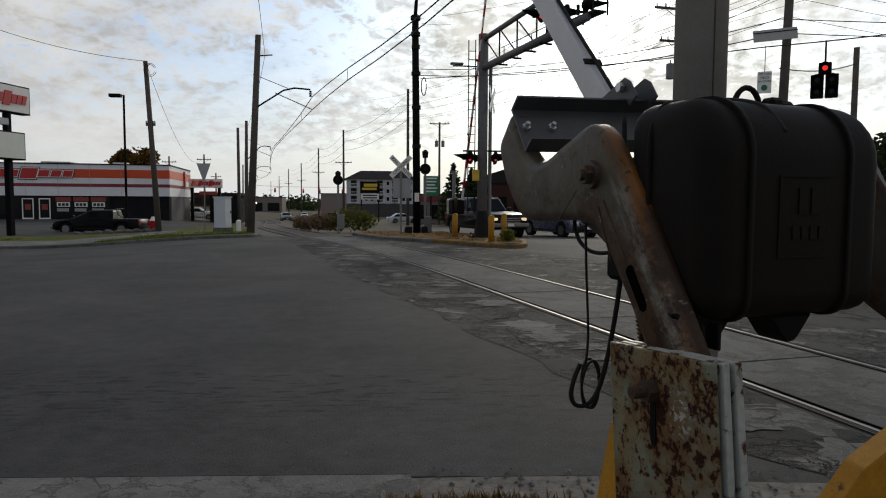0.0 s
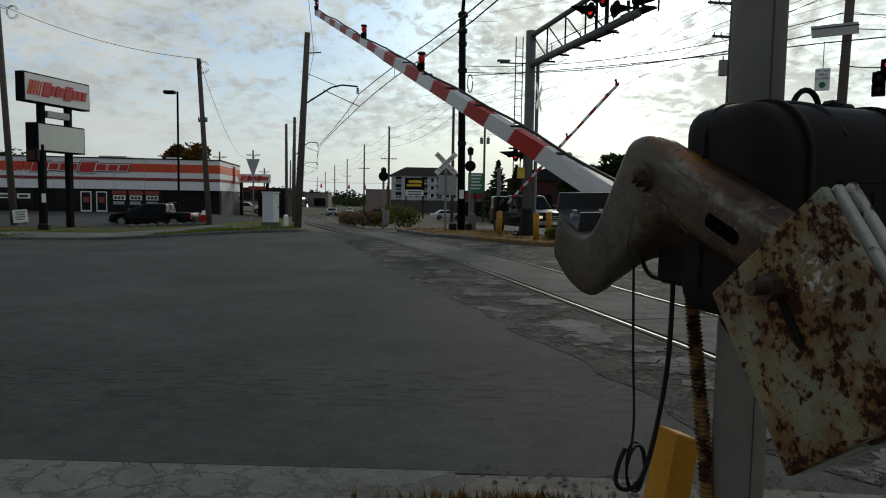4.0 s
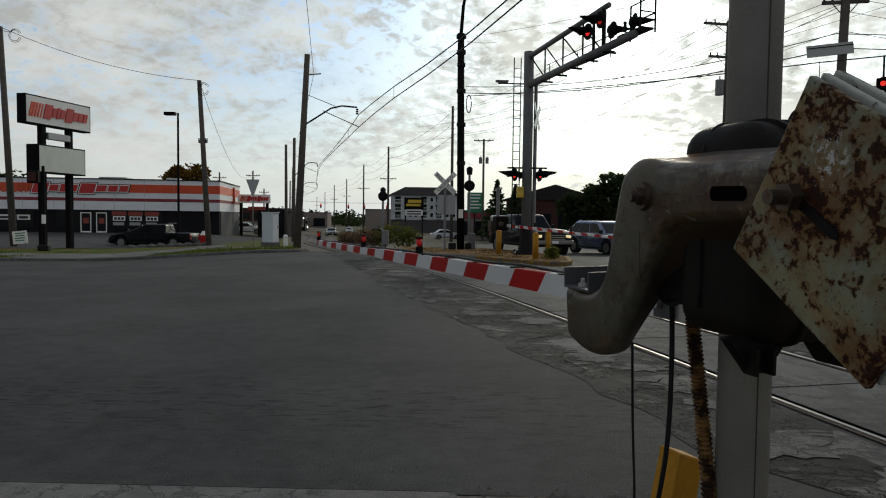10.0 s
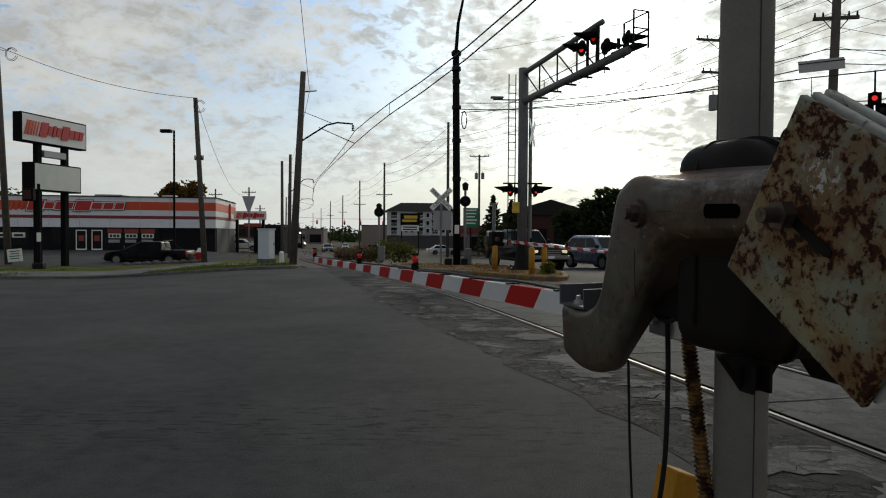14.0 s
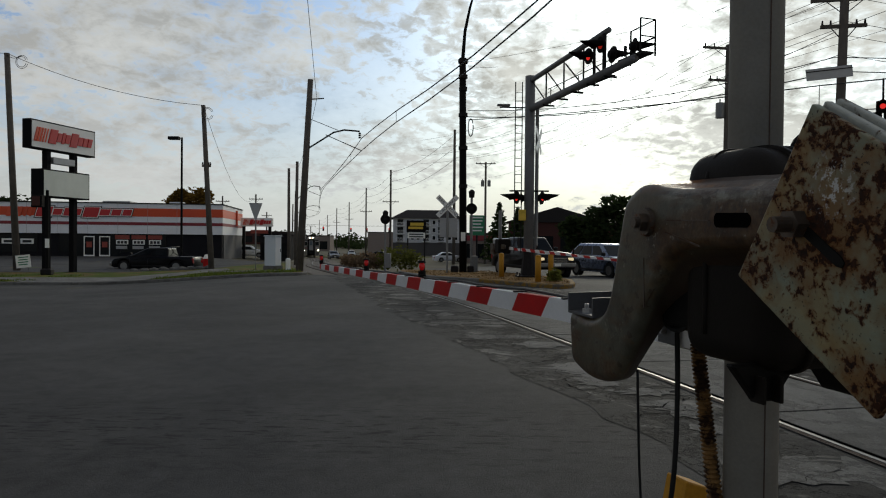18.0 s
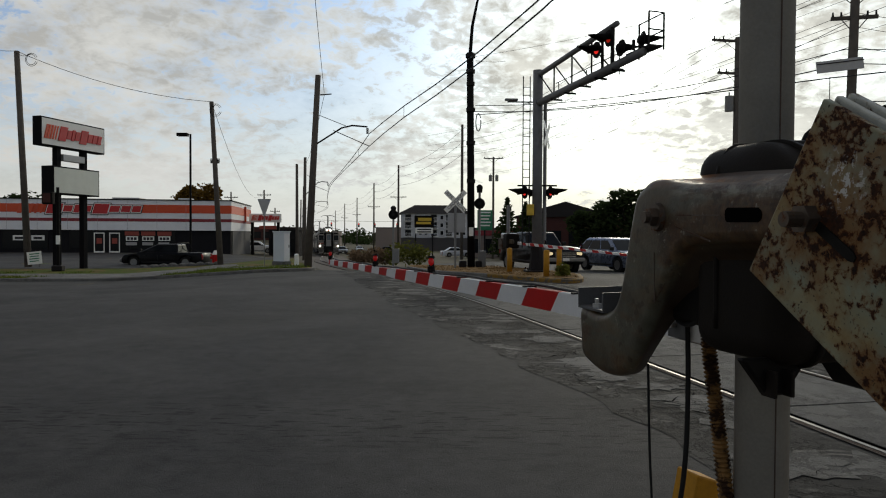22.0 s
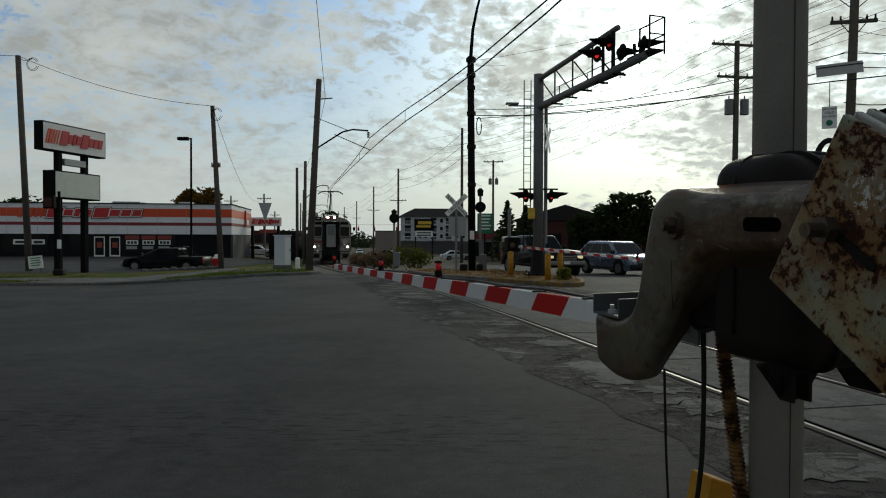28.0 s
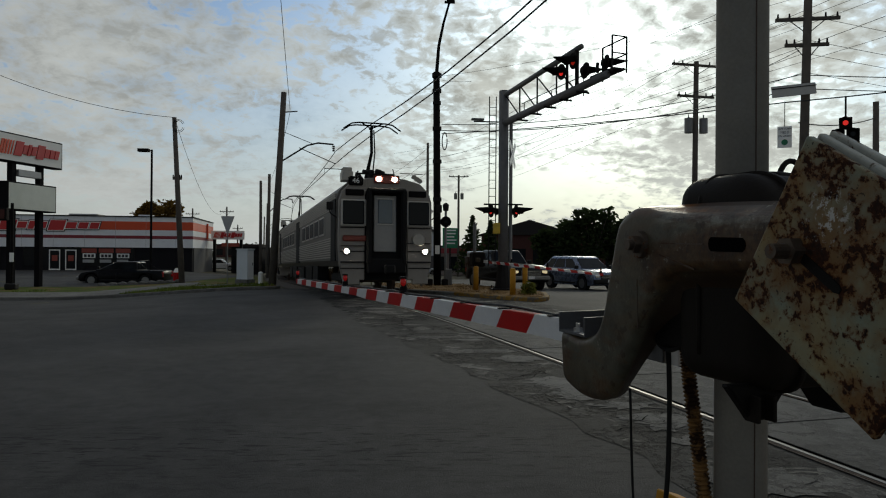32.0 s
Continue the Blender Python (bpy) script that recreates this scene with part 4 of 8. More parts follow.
# the lever round its face, and what its back adds: (x, z), (dx, dz), depth of the back
CASTING = [((0.585, -0.338),), ((0.46, -0.348),), ((0.37, -0.336),), ((0.30, -0.300),), ((0.255, -0.225),), ((0.22, -0.12),), ((0.19, -0.035),), ((0.155, 0.055),), ((0.115, 0.092),), ((0.055, 0.116),),
           ((-0.01, 0.116), (0, 0.006)), ((-0.065, 0.105), (0, 0.017)), ((-0.18, 0.092), (0, 0.028)), ((-0.30, 0.086), (0, 0.031)), ((-0.49, 0.076), (0, 0.031)), ((-0.66, 0.066), (0, 0.03)), ((-0.83, 0.055), (0, 0.02)), ((-0.86, 0.0),), ((-0.84, -0.07),),
           ((-0.60, -0.08), (0, -0.02)), ((-0.45, -0.075), (0, -0.07), 0.09), ((-0.34, -0.078), (0.01, -0.09), 0.1), ((-0.22, -0.082), (0.0, -0.108), 0.1), ((-0.155, -0.09), (0.05, -0.142), 0.1), ((-0.105, -0.112), (0.075, -0.163), 0.1), ((-0.06, -0.165), (0.082, -0.138), 0.1),
           ((-0.02, -0.215), (0.107, -0.133), 0.1), ((0.025, -0.28), (0.115, -0.115), 0.1), ((0.07, -0.345), (0.111, -0.086), 0.1), ((0.115, -0.41), (0.10, -0.052), 0.1), ((0.16, -0.47), (0.083, -0.017), 0.1), ((0.225, -0.53), (0.045, 0.0), 0.09), ((0.31, -0.558), (0.01, 0.0), 0.07),
           ((0.42, -0.565),), ((0.52, -0.548),), ((0.578, -0.522),), ((0.592, -0.45),)]


def casting(parent, y0, name, label, mat, sign=1):
    """A rounded cast lever: the face swells towards the viewer (sign 1), the back fills the inner corner."""
    front = smooth_line([c[0] for c in CASTING], 4, True)
    add = smooth_line([c[1] if len(c) > 1 else (0, 0) for c in CASTING], 4, True)
    deep = smooth_line([(c[2] if len(c) > 2 else 0.056, 0) for c in CASTING], 4, True)
    n = len(front)
    ways = []
    for i in range(n):
        a, b = Vector(front[i - 3]), Vector(front[(i + 3) % n])
        t = (b - a).normalized()
        ways.append(Vector((-t.y, t.x)))
    area = sum(front[i][0] * front[(i + 1) % n][1] - front[(i + 1) % n][0] * front[i][1] for i in range(n))
    if area < 0:
        ways = [-w for w in ways]
    bm = bmesh.new()
    rings = []
    for k in range(3):
        t = (1.0, 0.85, 0.4)[k]
        ins = (0.014, 0.0, 0.0)[k]
        rings.append([bm.verts.new((f[0] + d[0] * t + w.x * ins, y0 + sign * (-0.014 - (p[0] - 0.014) * t), f[1] + d[1] * t + w.y * ins)) for f, d, p, w in zip(front, add, deep, ways)])
    for k in range(7):
        a = math.pi / 2 * k / 6
        ins, up = 0.034 * (1 - math.cos(a)), 0.028 * math.sin(a)
        rings.append([bm.verts.new((f[0] + w.x * ins, y0 + sign * (-0.014 + up), f[1] + w.y * ins)) for f, w in zip(front, ways)])
    for a, b in zip(rings, rings[1:]):
        for i in range(n):
            j = (i + 1) % n
            bm.faces.new((a[i], a[j], b[j], b[i]))
    bm.faces.new(rings[0])
    bm.faces.new(rings[-1])
    bmesh.ops.recalc_face_normals(bm, faces=bm.faces[:])
    return part(name, bm, mat, parent, label, True)


def plate_pack(parent, y0, sign):
    """Three flat counterweight slabs on a stud."""
    a, b, c, d = Vector((-0.496, -0.137)), Vector((-0.727, 0.223)), Vector((-0.875, -0.381)), Vector((-1.106, -0.021))
    for i in range(3):
        g = 0.012 * i
        q = [(a + (b - a).normalized() * g * 0.3), b, d + Vector((-0.01 * i, 0)), c]
        q = [(p.x - 0.004 * i, p.y + 0.006 * i) for p in q]
        bm = bmesh.new()
        prism(bm, q, 0.0195, pose(0, y0 - sign * 0.0275 * i - (0.0195 if sign > 0 else 0), 0), 0.004, 2)
        part("counterweight", bm, M["plate_rust"] if i == 0 else M["plate_edge"], parent, "white steel slab blotched with brown rust" if i == 0 else "chipped white steel slab")
    bm = bmesh.new()
    s = Vector((-0.691, 0, -0.020))
    rod(bm, s + Vector((0, y0 - sign * 0.09, 0)), s + Vector((0, y0 + sign * 0.065, 0)), 0.0165, seg=12)
    rod(bm, s + Vector((0, y0, 0)), s + Vector((0, y0 + sign * 0.028, 0)), 0.031, seg=6)
    part("stud", bm, M["bolt"], parent, "rusty stud with a hexagon nut")
    bm = bmesh.new()
    t = Vector((-0.148, 0, -0.105)).normalized()
    w = Vector((t.z, 0, -t.x)) * 0.011
    e = s + t * 0.13
    # no cut here: a thin dark bar paints the shaded slot
    prism(bm, [(q.x, q.z) for q in (s + w, e + w, e + t * 0.012 + w * 0.5, e + t * 0.012 - w * 0.5, e - w, s - w)], 0.004, pose(0, y0 - 0.001 if sign > 0 else y0 - 0.003, 0))
    part("slot", bm, M["housing_dark"], parent, "flat dark bar for the shade inside the stud's slot")


def stripes_arm(parent, yb, x0, z0, length, droop, h0, lights, first, lead, veer=0.0, slant=1.0):
    """A tapering hollow arm with red and white bands, a cable on top and three lamps."""
    w = 0.406
    cuts = [0.0, lead]
    while cuts[-1] < length - 0.05:
        cuts.append(min(cuts[-1] + w, length))
    for i, (a, b) in enumerate(zip(cuts, cuts[1:])):
        deep = 0.055 if a < first else 0.04
        ha, hb = ((h0 - 0.003 * q) if q < first else h0 * 0.68 for q in (a + 0.001, b - 0.001))
        bm = bmesh.new()
        vs = []
        for q, hh in ((a, ha), (b, hb)):
            zc = z0 - math.tan(radians(droop)) * q
            y = yb + veer * q
            tilt = 0.0 if q in (0.0, length) else slant
            vs.append([bm.verts.new((x0 + q - tilt * zz, y + yy, zc + zz)) for yy, zz in ((deep / 2, -hh / 2), (deep / 2, hh / 2), (-deep / 2, hh / 2), (-deep / 2, -hh / 2))])
        for k in range(4):
            bm.faces.new((vs[0][k], vs[0][(k + 1) % 4], vs[1][(k + 1) % 4], vs[1][k]))
        bm.faces.new(vs[0][::-1])
        bm.faces.new(vs[1])
        bmesh.ops.recalc_face_normals(bm, faces=bm.faces[:])
        red = i % 2 == 1
        part("arm_band", bm, M["arm_red"] if red else M["arm_white"], parent, "red reflective band" if red else "white reflective band")
    bm = bmesh.new()
    pts = []
    s = 0.02
    while s < length:
        pts.append((x0 + s, yb + veer * s - 0.012 + 0.012 * math.sin(s * 2.3), z0 - math.tan(radians(droop)) * s + (h0 / 2 - 0.002 * s if s < first else h0 * 0.33) + 0.014 + 0.006 * math.sin(s * 5)))
        s += 0.2
    tube(bm, pts, 0.009, 6)
    part("arm_cable", bm, M["cable"], parent, "black cable clipped along the arm's top")
    for s in lights:
        y = yb + veer * s
        zc = z0 - math.tan(radians(droop)) * s + (h0 / 2 if s < first else h0 * 0.33)
        bm = bmesh.new()
        box(bm, (x0 + s, y, zc + 0.015), (0.08, 0.06, 0.03), bevel=0.006)
        rod(bm, (x0 + s, y, zc + 0.02), (x0 + s, y, zc + 0.06), 0.035, seg=12)
        rod(bm, (x0 + s, y, zc + 0.135), (x0 + s, y, zc + 0.155), 0.042, 0.03, seg=12)
        rod(bm, (x0 + s + 0.03, y - 0.012, zc + 0.05), (x0 + s + 0.03, y - 0.012, zc + 0.15), 0.026, seg=8)
        base = part("arm_lamp", bm, M["hood_black"], parent, "black lamp base")
        bm = bmesh.new()
        bmesh.ops.create_uvsphere(bm, u_segments=14, v_segments=10, radius=1, matrix=pose(x0 + s, y, zc + 0.105) @ Matrix.Diagonal((0.028, 0.028, 0.040, 1)))
        part("lens", bm, M["red_lens"], base, "red lamp lens", True)


def near_gate_rotor():
    r = thing("crossing_gate", gate_frame(0), "red and white striped crossing gate arm with rusty counterweights", "crossing gate")
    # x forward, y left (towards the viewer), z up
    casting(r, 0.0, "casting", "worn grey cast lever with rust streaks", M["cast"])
    # the right lever's shade is put into its darker brown material
    casting(r, -1.0, "casting", "brown cast lever, darkened for the shade it stands in", M["cast_arm"], -1)
    bm = bmesh.new()
    # the lever is solid; this black sheet paints its deep slot's shade
    prism(bm, [(-0.341, 0.016), (-0.333, 0.008), (-0.331, -0.003), (-0.333, -0.014), (-0.341, -0.022), (-0.46, -0.024), (-0.47, -0.016), (-0.473, -0.006), (-0.47, 0.004), (-0.46, 0.012)], 0.004, pose(0, 0.012, 0), 0)
    part("slot", bm, M["gap_shade"], r, "flat black sheet for the shade inside the lever's slot")
    for seam in ([(-0.10, 0.001), (-0.309, -0.005), (-0.309, -0.001), (-0.10, 0.005)], [(0.022, -0.11), (0.026, -0.11), (0.026, -0.266), (0.021, -0.266)], [(-0.10, -0.029), (-0.10, -0.033), (-0.268, -0.074), (-0.268, -0.070)], [(0.022, -0.264), (0.025, -0.267), (-0.035, -0.205), (-0.037, -0.203)]):
        bm = bmesh.new()
        prism(bm, seam, 0.003, pose(0, 0.0125, 0), 0)
        part("casting_seam", bm, M["cast_arm"], r, "thin dark casting seam")
    bm = bmesh.new()
    rod(bm, (0, 0.005, 0), (0, 0.028, 0), 0.047, 0.042, 24)
    part("washer", bm, M["bolt"], r, "dark round washer")
    bm = bmesh.new()
    rod(bm, (0, 0.026, 0), (0, 0.050, 0), 0.030, seg=6)
    rod(bm, (0, 0.050, 0), (0, 0.064, 0), 0.018, seg=12)
    part("shaft_bolt", bm, M["bolt"], r, "large rusty hexagon bolt on the shaft")
    bm = bmesh.new()
    for k in range(8):
        rod(bm, (0, -0.05 - 0.013 * k, 0), (0, -0.05 - 0.013 * (k + 1), 0), 0.04 if k % 2 else 0.052, seg=18)
    part("shaft", bm, M["steel_dark"], r, "ribbed shaft seal")
    bm = bmesh.new()
    tube(bm, smooth_line([(0.09, -0.085, -0.28), (0.05, -0.08, -0.325), (0.0, -0.08, -0.338), (-0.05, -0.08, -0.325), (-0.10, -0.085, -0.29), (-0.14, -0.10, -0.235), (-0.15, -0.12, -0.18)], 6), 0.0075, 8)
    part("hanging_loop", bm, M["cable"], r, "short loop of black cable under the lever", True)
    plate_pack(r, 0.070, 1)
    # channel across the two levers that carries the arm
    bm = bmesh.new()
    sec = [(0.388, -0.268), (0.388, -0.342), (0.606, -0.342), (0.606, -0.264), (0.597, -0.264), (0.597, -0.333), (0.397, -0.333), (0.397, -0.268)]
    prism(bm, sec, 1.03, pose(0, -1.02, 0), 0.0)
    part("channel", bm, M["channel"], r, "galvanised steel channel across both levers, open side up")
    for x, y in ((0.50, -0.02), (0.50, -0.13)):
        bm = bmesh.new()
        rod(bm, (x, y, -0.334), (x, y, -0.318), 0.017, seg=6)
        rod(bm, (x, y, -0.318), (x, y, -0.300), 0.009, seg=8)
        part("bolt", bm, M["bolt_light"], r)
    for s in (0.042, -0.052):
        bm = bmesh.new()
        prism(bm, [(0.607, -0.50), (0.74, -0.50), (0.74, -0.40), (0.68, -0.22), (0.64, -0.20), (0.56, -0.20), (0.56, -0.262), (0.607, -0.262)], 0.01, pose(0, -ARM_W + s + 0.01, 0), 0.002, 1)
        part("arm_bracket", bm, M["channel"], r, "bolted steel side plate holding the arm")
    for x, z in ((0.655, -0.25), (0.69, -0.44)):
        bm = bmesh.new()
        rod(bm, (x, -ARM_W + 0.055, z), (x, -ARM_W + 0.085, z), 0.020, seg=6)
        part("bolt", bm, M["bolt_light"], r)
    for k in range(7):
        x = 0.95 + 0.62 * k
        zt = -0.442 - math.tan(radians(0.5)) * (x - 0.55) + (0.0635 - 0.0015 * (x - 0.55) if x < 5.7 else 0.043)
        ya = -ARM_W + ARM_VEER * (x - 0.55)
        bm = bmesh.new()
        box(bm, (x, ya, zt + 0.004), (0.03, 0.085, 0.008))
        box(bm, (x, ya - 0.04, zt - 0.02), (0.03, 0.006, 0.05))
        part("cable_clip", bm, M["steel_dark"], r, "small dark cable clip")
    stripes_arm(r, -ARM_W, 0.55, -0.442, 9.5, 0.5, 0.127, (3.70, 5.99, 9.45), 5.2, 1.25, ARM_VEER, 1.05)
    return r


gate_rotor = near_gate_rotor()


def near_gate_body():
    """Mast, housing, and what hangs from it."""
    base = Vector((1.024, 2.25, 0))
    g = thing("crossing_gate_mechanism", pose(base.x, base.y, 0, 0, 0, HUB_AZ), "dark grey gate mechanism housing on a tall pale steel mast", "gate mechanism")
    inv = pose(base.x, base.y, 0, 0, 0, HUB_AZ).inverted()

    def at(u, w, z):
        """u along the arm from the shaft, w to the right of the left lever's face."""
        return inv @ (HUB + HU * u + HW * w + Vector((0, 0, z - HUB.z)))

    bm = bmesh.new()
    rod(bm, (0, 0, 0), (0, 0, 9.0), 0.084, 0.080, 32)
    part("mast", bm, M["mast_paint"], g, "pale grey round steel mast", True)
    bm = bmesh.new()
    box(bm, (-0.02, -0.0825, 2.4), (0.0025, 0.003, 4.2))
    part("seam", bm, M["rail_side"], g, "thin dark weld seam")
    # housing: a rounded cast box
    c = at(-0.27, 0.380, 1.4325)
    bm = bmesh.new()

    def body(bm, w, d, h, off):
        t = bmesh.new()
        bmesh.ops.create_cube(t, size=1.0, matrix=Matrix.Diagonal((w, d, h, 1)))
        bmesh.ops.bevel(t, geom=[e for e in t.edges if all(v.co.z > 0 and v.co.y < 0 for v in e.verts)], offset=0.17, segments=8, profile=0.5, affect="EDGES")
        t.normal_update()
        sharp = [e for e in t.edges if len(e.link_faces) == 2 and e.calc_face_angle() > 0.6]
        bmesh.ops.bevel(t, geom=sharp if off else [e for e in sharp if abs(e.verts[0].co.x - e.verts[1].co.x) > 0.005], offset=0.075, segments=5, profile=0.5, affect="EDGES")
        merge(bm, t, Matrix.Translation(c))

    body(bm, 0.635, 0.37, 0.595, True)
    part("housing", bm, M["housing"], g, "dark grey rounded cast housing", True)
    for k in (-0.195, 0.16):
        bm = bmesh.new()
        body(bm, 0.018, 0.386, 0.611, False)
        for v in bm.verts:
            v.co.x += k
        ob = part("housing_rib", bm, M["housing"], g, "raised rib around the housing", True)
        for p in ob.data.polygons:
            p.use_smooth = abs(p.normal.x) < 0.5
    bm = bmesh.new()
    tube(bm, smooth_line([tuple(c + Vector(v)) for v in ((-0.315, 0.06, -0.22), (-0.318, 0.06, 0.16), (-0.30, 0.06, 0.25), (-0.26, 0.06, 0.292), (-0.16, 0.07, 0.30))], 5), 0.009, 8)
    part("housing_rib", bm, M["housing"], g, "raised rib down the housing's side", True)
    # embossed panel with a plain mark and bar
    bm = bmesh.new()
    for cx, cz, sx, sz in ((0.0, 0.085, 0.19, 0.004), (0.0, -0.13, 0.19, 0.004), (-0.095, -0.022, 0.004, 0.215)):
        box(bm, c + Vector((cx, -0.186, cz)), (sx, 0.006, sz))
    for k in range(4):
        box(bm, c + Vector((-0.035 + 0.032 * k, -0.186, -0.065)), (0.024, 0.006, 0.035))
    for k in range(2):
        box(bm, c + Vector((-0.01 + 0.045 * k, -0.186, 0.02)), (0.034, 0.006, 0.07))
    part("emblem", bm, M["housing"], g, "embossed maker's mark as plain blocks")
    bm = bmesh.new()
    pts = [c + Vector((0.02 + 0.05 * math.cos(a), 0.05, 0.29 + 0.065 * math.sin(a))) for a in np.linspace(0, math.pi, 12)]
    tube(bm, pts, 0.0085, 8)
    part("handle", bm, M["housing_dark"], g, "black lifting loop on the lid", True)
    bm = bmesh.new()
    box(bm, c + Vector((0.11, 0.03, 0.302)), (0.10, 0.06, 0.03), 0, 0.01)
    box(bm, c + Vector((0.065, 0.0, 0.303)), (0.05, 0.05, 0.035), 0, 0.01)
    part("hasp", bm, M["housing_dark"], g, "hasp on the lid")
    bm = bmesh.new()
    lug = [(-0.085, 0.0), (-0.03, -0.07), (-0.015, -0.08), (0.015, -0.08), (0.03, -0.07), (0.085, 0.0)]
    prism(bm, lug, 0.10, Matrix.Translation(c + Vector((0.03, -0.13, -0.295))), 0.008, 1)
    part("foot_lug", bm, M["housing_dark"], g, "tapered lug under the housing")
    bm = bmesh.new()
    prism(bm, [(-0.10, 0.0), (-0.03, -0.085), (-0.02, -0.10), (0.045, -0.10), (0.055, -0.085), (0.12, 0.0)], 0.03, Matrix.Translation(c + Vector((-0.28, -0.12, -0.275))), 0.006, 1)
    part("foot_lug", bm, M["housing_dark"], g, "tapered lug under the housing")
    for k in (-0.02, 0.035):
        bm = bmesh.new()
        box(bm, c + Vector((-0.28 + k, -0.125, -0.34)), (0.012, 0.05, 0.07), 0, 0.003)
        part("lug_rib", bm, M["housing"], g, "short rib on the lug")
    # cable thrown over the lid, raised lid step
    bm = bmesh.new()
    tube(bm, smooth_line([tuple(c + Vector(v)) for v in ((-0.06, -0.165, 0.20), (-0.07, -0.10, 0.272), (-0.09, -0.02, 0.30), (-0.12, 0.06, 0.306), (-0.02, 0.10, 0.307), (0.16, 0.06, 0.31))], 6), 0.009, 8)
    part("lid_cable", bm, M["cable"], g, "thin black cable lying over the lid", True)
    bm = bmesh.new()
    box(bm, c + Vector((0.06, 0.20, 0.0)), (0.24, 0.14, 0.30), 0, 0.01)
    part("mast_clamp", bm, M["housing_dark"], g, "clamp that grips the mast")
    # shaft through the housing
    bm = bmesh.new()
    rod(bm, at(0, 0.09, HUB.z), at(0, 0.97, HUB.z), 0.036, seg=14)
    part("shaft", bm, M["steel_dark"], g, "dark steel shaft")
    bm = bmesh.new()
    box(bm, at(-0.03, 0.13, 1.36), (0.06, 0.16, 0.32), 0, 0.015)
    part("junction_box", bm, M["housing_dark"], g, "small dark box beside the housing")
    # armoured hose
    bm = bmesh.new()
    path = smooth_line([tuple(at(0.165, 0.335, 1.20)), tuple(at(0.156, 0.335, 1.08)), tuple(at(0.12, 0.335, 0.90)), tuple(at(0.085, 0.335, 0.72)), tuple(at(0.045, 0.335, 0.50)), tuple(at(0.02, 0.335, 0.25)), tuple(at(0.0, 0.335, 0.0))], 40)
    tube(bm, path, 0.0, 12, [(0.0268, 0.0262, 0.0200)[i % 3] for i in range(len(path))])
    part("conduit", bm, M["hose"], g, "rusty ribbed metal conduit hose")
    bm = bmesh.new()
    box(bm, (0, 0, 0.03), (0.38, 0.38, 0.06), 0, 0.01)
    rod(bm, (0, 0, 0.06), (0, 0, 0.22), 0.12, 0.10, 20)
    part("mast_base", bm, M["galv"], g, "square mast foot")
    return g


near_gate_body()


def arm_cables():
    """Slack cables that hang from the arm and sink with it."""
    def at(u, w, z):
        return HUB + HU * u + HW * w + Vector((0, 0, z - HUB.z))

    g = thing("arm_cable_loop", Matrix.Identity(4), "slack black cables with a coil hanging under the gate", "cable")
    bm = bmesh.new()
    tube(bm, smooth_line([tuple(at(*q)) for q in ((0.10, 0.20, 1.24), (0.09, 0.20, 1.0), (0.10, 0.20, 0.72), (0.13, 0.19, 0.50), (0.15, 0.165, 0.34), (0.165, 0.13, 0.27), (0.175, 0.085, 0.265), (0.178, 0.065, 0.30), (0.175, 0.075, 0.36), (0.17, 0.095, 0.41))], 8), 0.0085, 8)
    part("cable", bm, M["cable"], g, "thick black cable", True)
    bm = bmesh.new()
    tube(bm, smooth_line([tuple(at(*q)) for q in ((0.17, 0.10, 1.04), (0.17, 0.11, 0.75), (0.165, 0.12, 0.5), (0.165, 0.105, 0.36))], 6), 0.0045, 6)
    part("cable", bm, M["cable"], g, "thin black cable", True)
    for k in range(2):
        bm = bmesh.new()
        ring = [at(0.165 + 0.012 * k, 0.135 + 0.006 * k, 0.335) + HW * 0.036 * math.cos(a) + HU * 0.02 * math.sin(a) * (k - 0.5) + Vector((0, 0, 0.085 * math.sin(a))) for a in np.linspace(0, 2 * math.pi, 22)]
        tube(bm, ring, 0.0045, 6)
        part("coil", bm, M["cable"], g, "hanging coil of cable", True)
    return g


arm_loop = arm_cables()


def yellow_guards():
    near = [(-0.02, 0.0), (-0.04, 0.30), (-0.08, 0.54), (0.03, 0.58), (0.09, 0.30), (0.14, 0.0)]
    wide = [(0.40, 0.0), (0.36, 0.20), (0.20, 0.44), (0.02, 0.58), (-0.10, 0.60), (-0.13, 0.3), (-0.15, 0.0)]
    for x, y, rz, out, label in ((0.93, 2.60, GATE_AZ + 8, near, "yellow-painted steel guard post with scraped edges"), (2.0, 2.5, 0, wide, "yellow-painted steel guard post beyond the mast")):
        bm = bmesh.new()
        prism(bm, out, 0.12, pose(0, -0.06, 0), 0.006, 1)
        ob = part("guard_post", bm, M["yellow"])
        ob.matrix_basis = pose(x, y, 0, 0, 0, rz + 180)
        tagged(ob, label, "guard post", "guard posts at the gate")


yellow_guards()

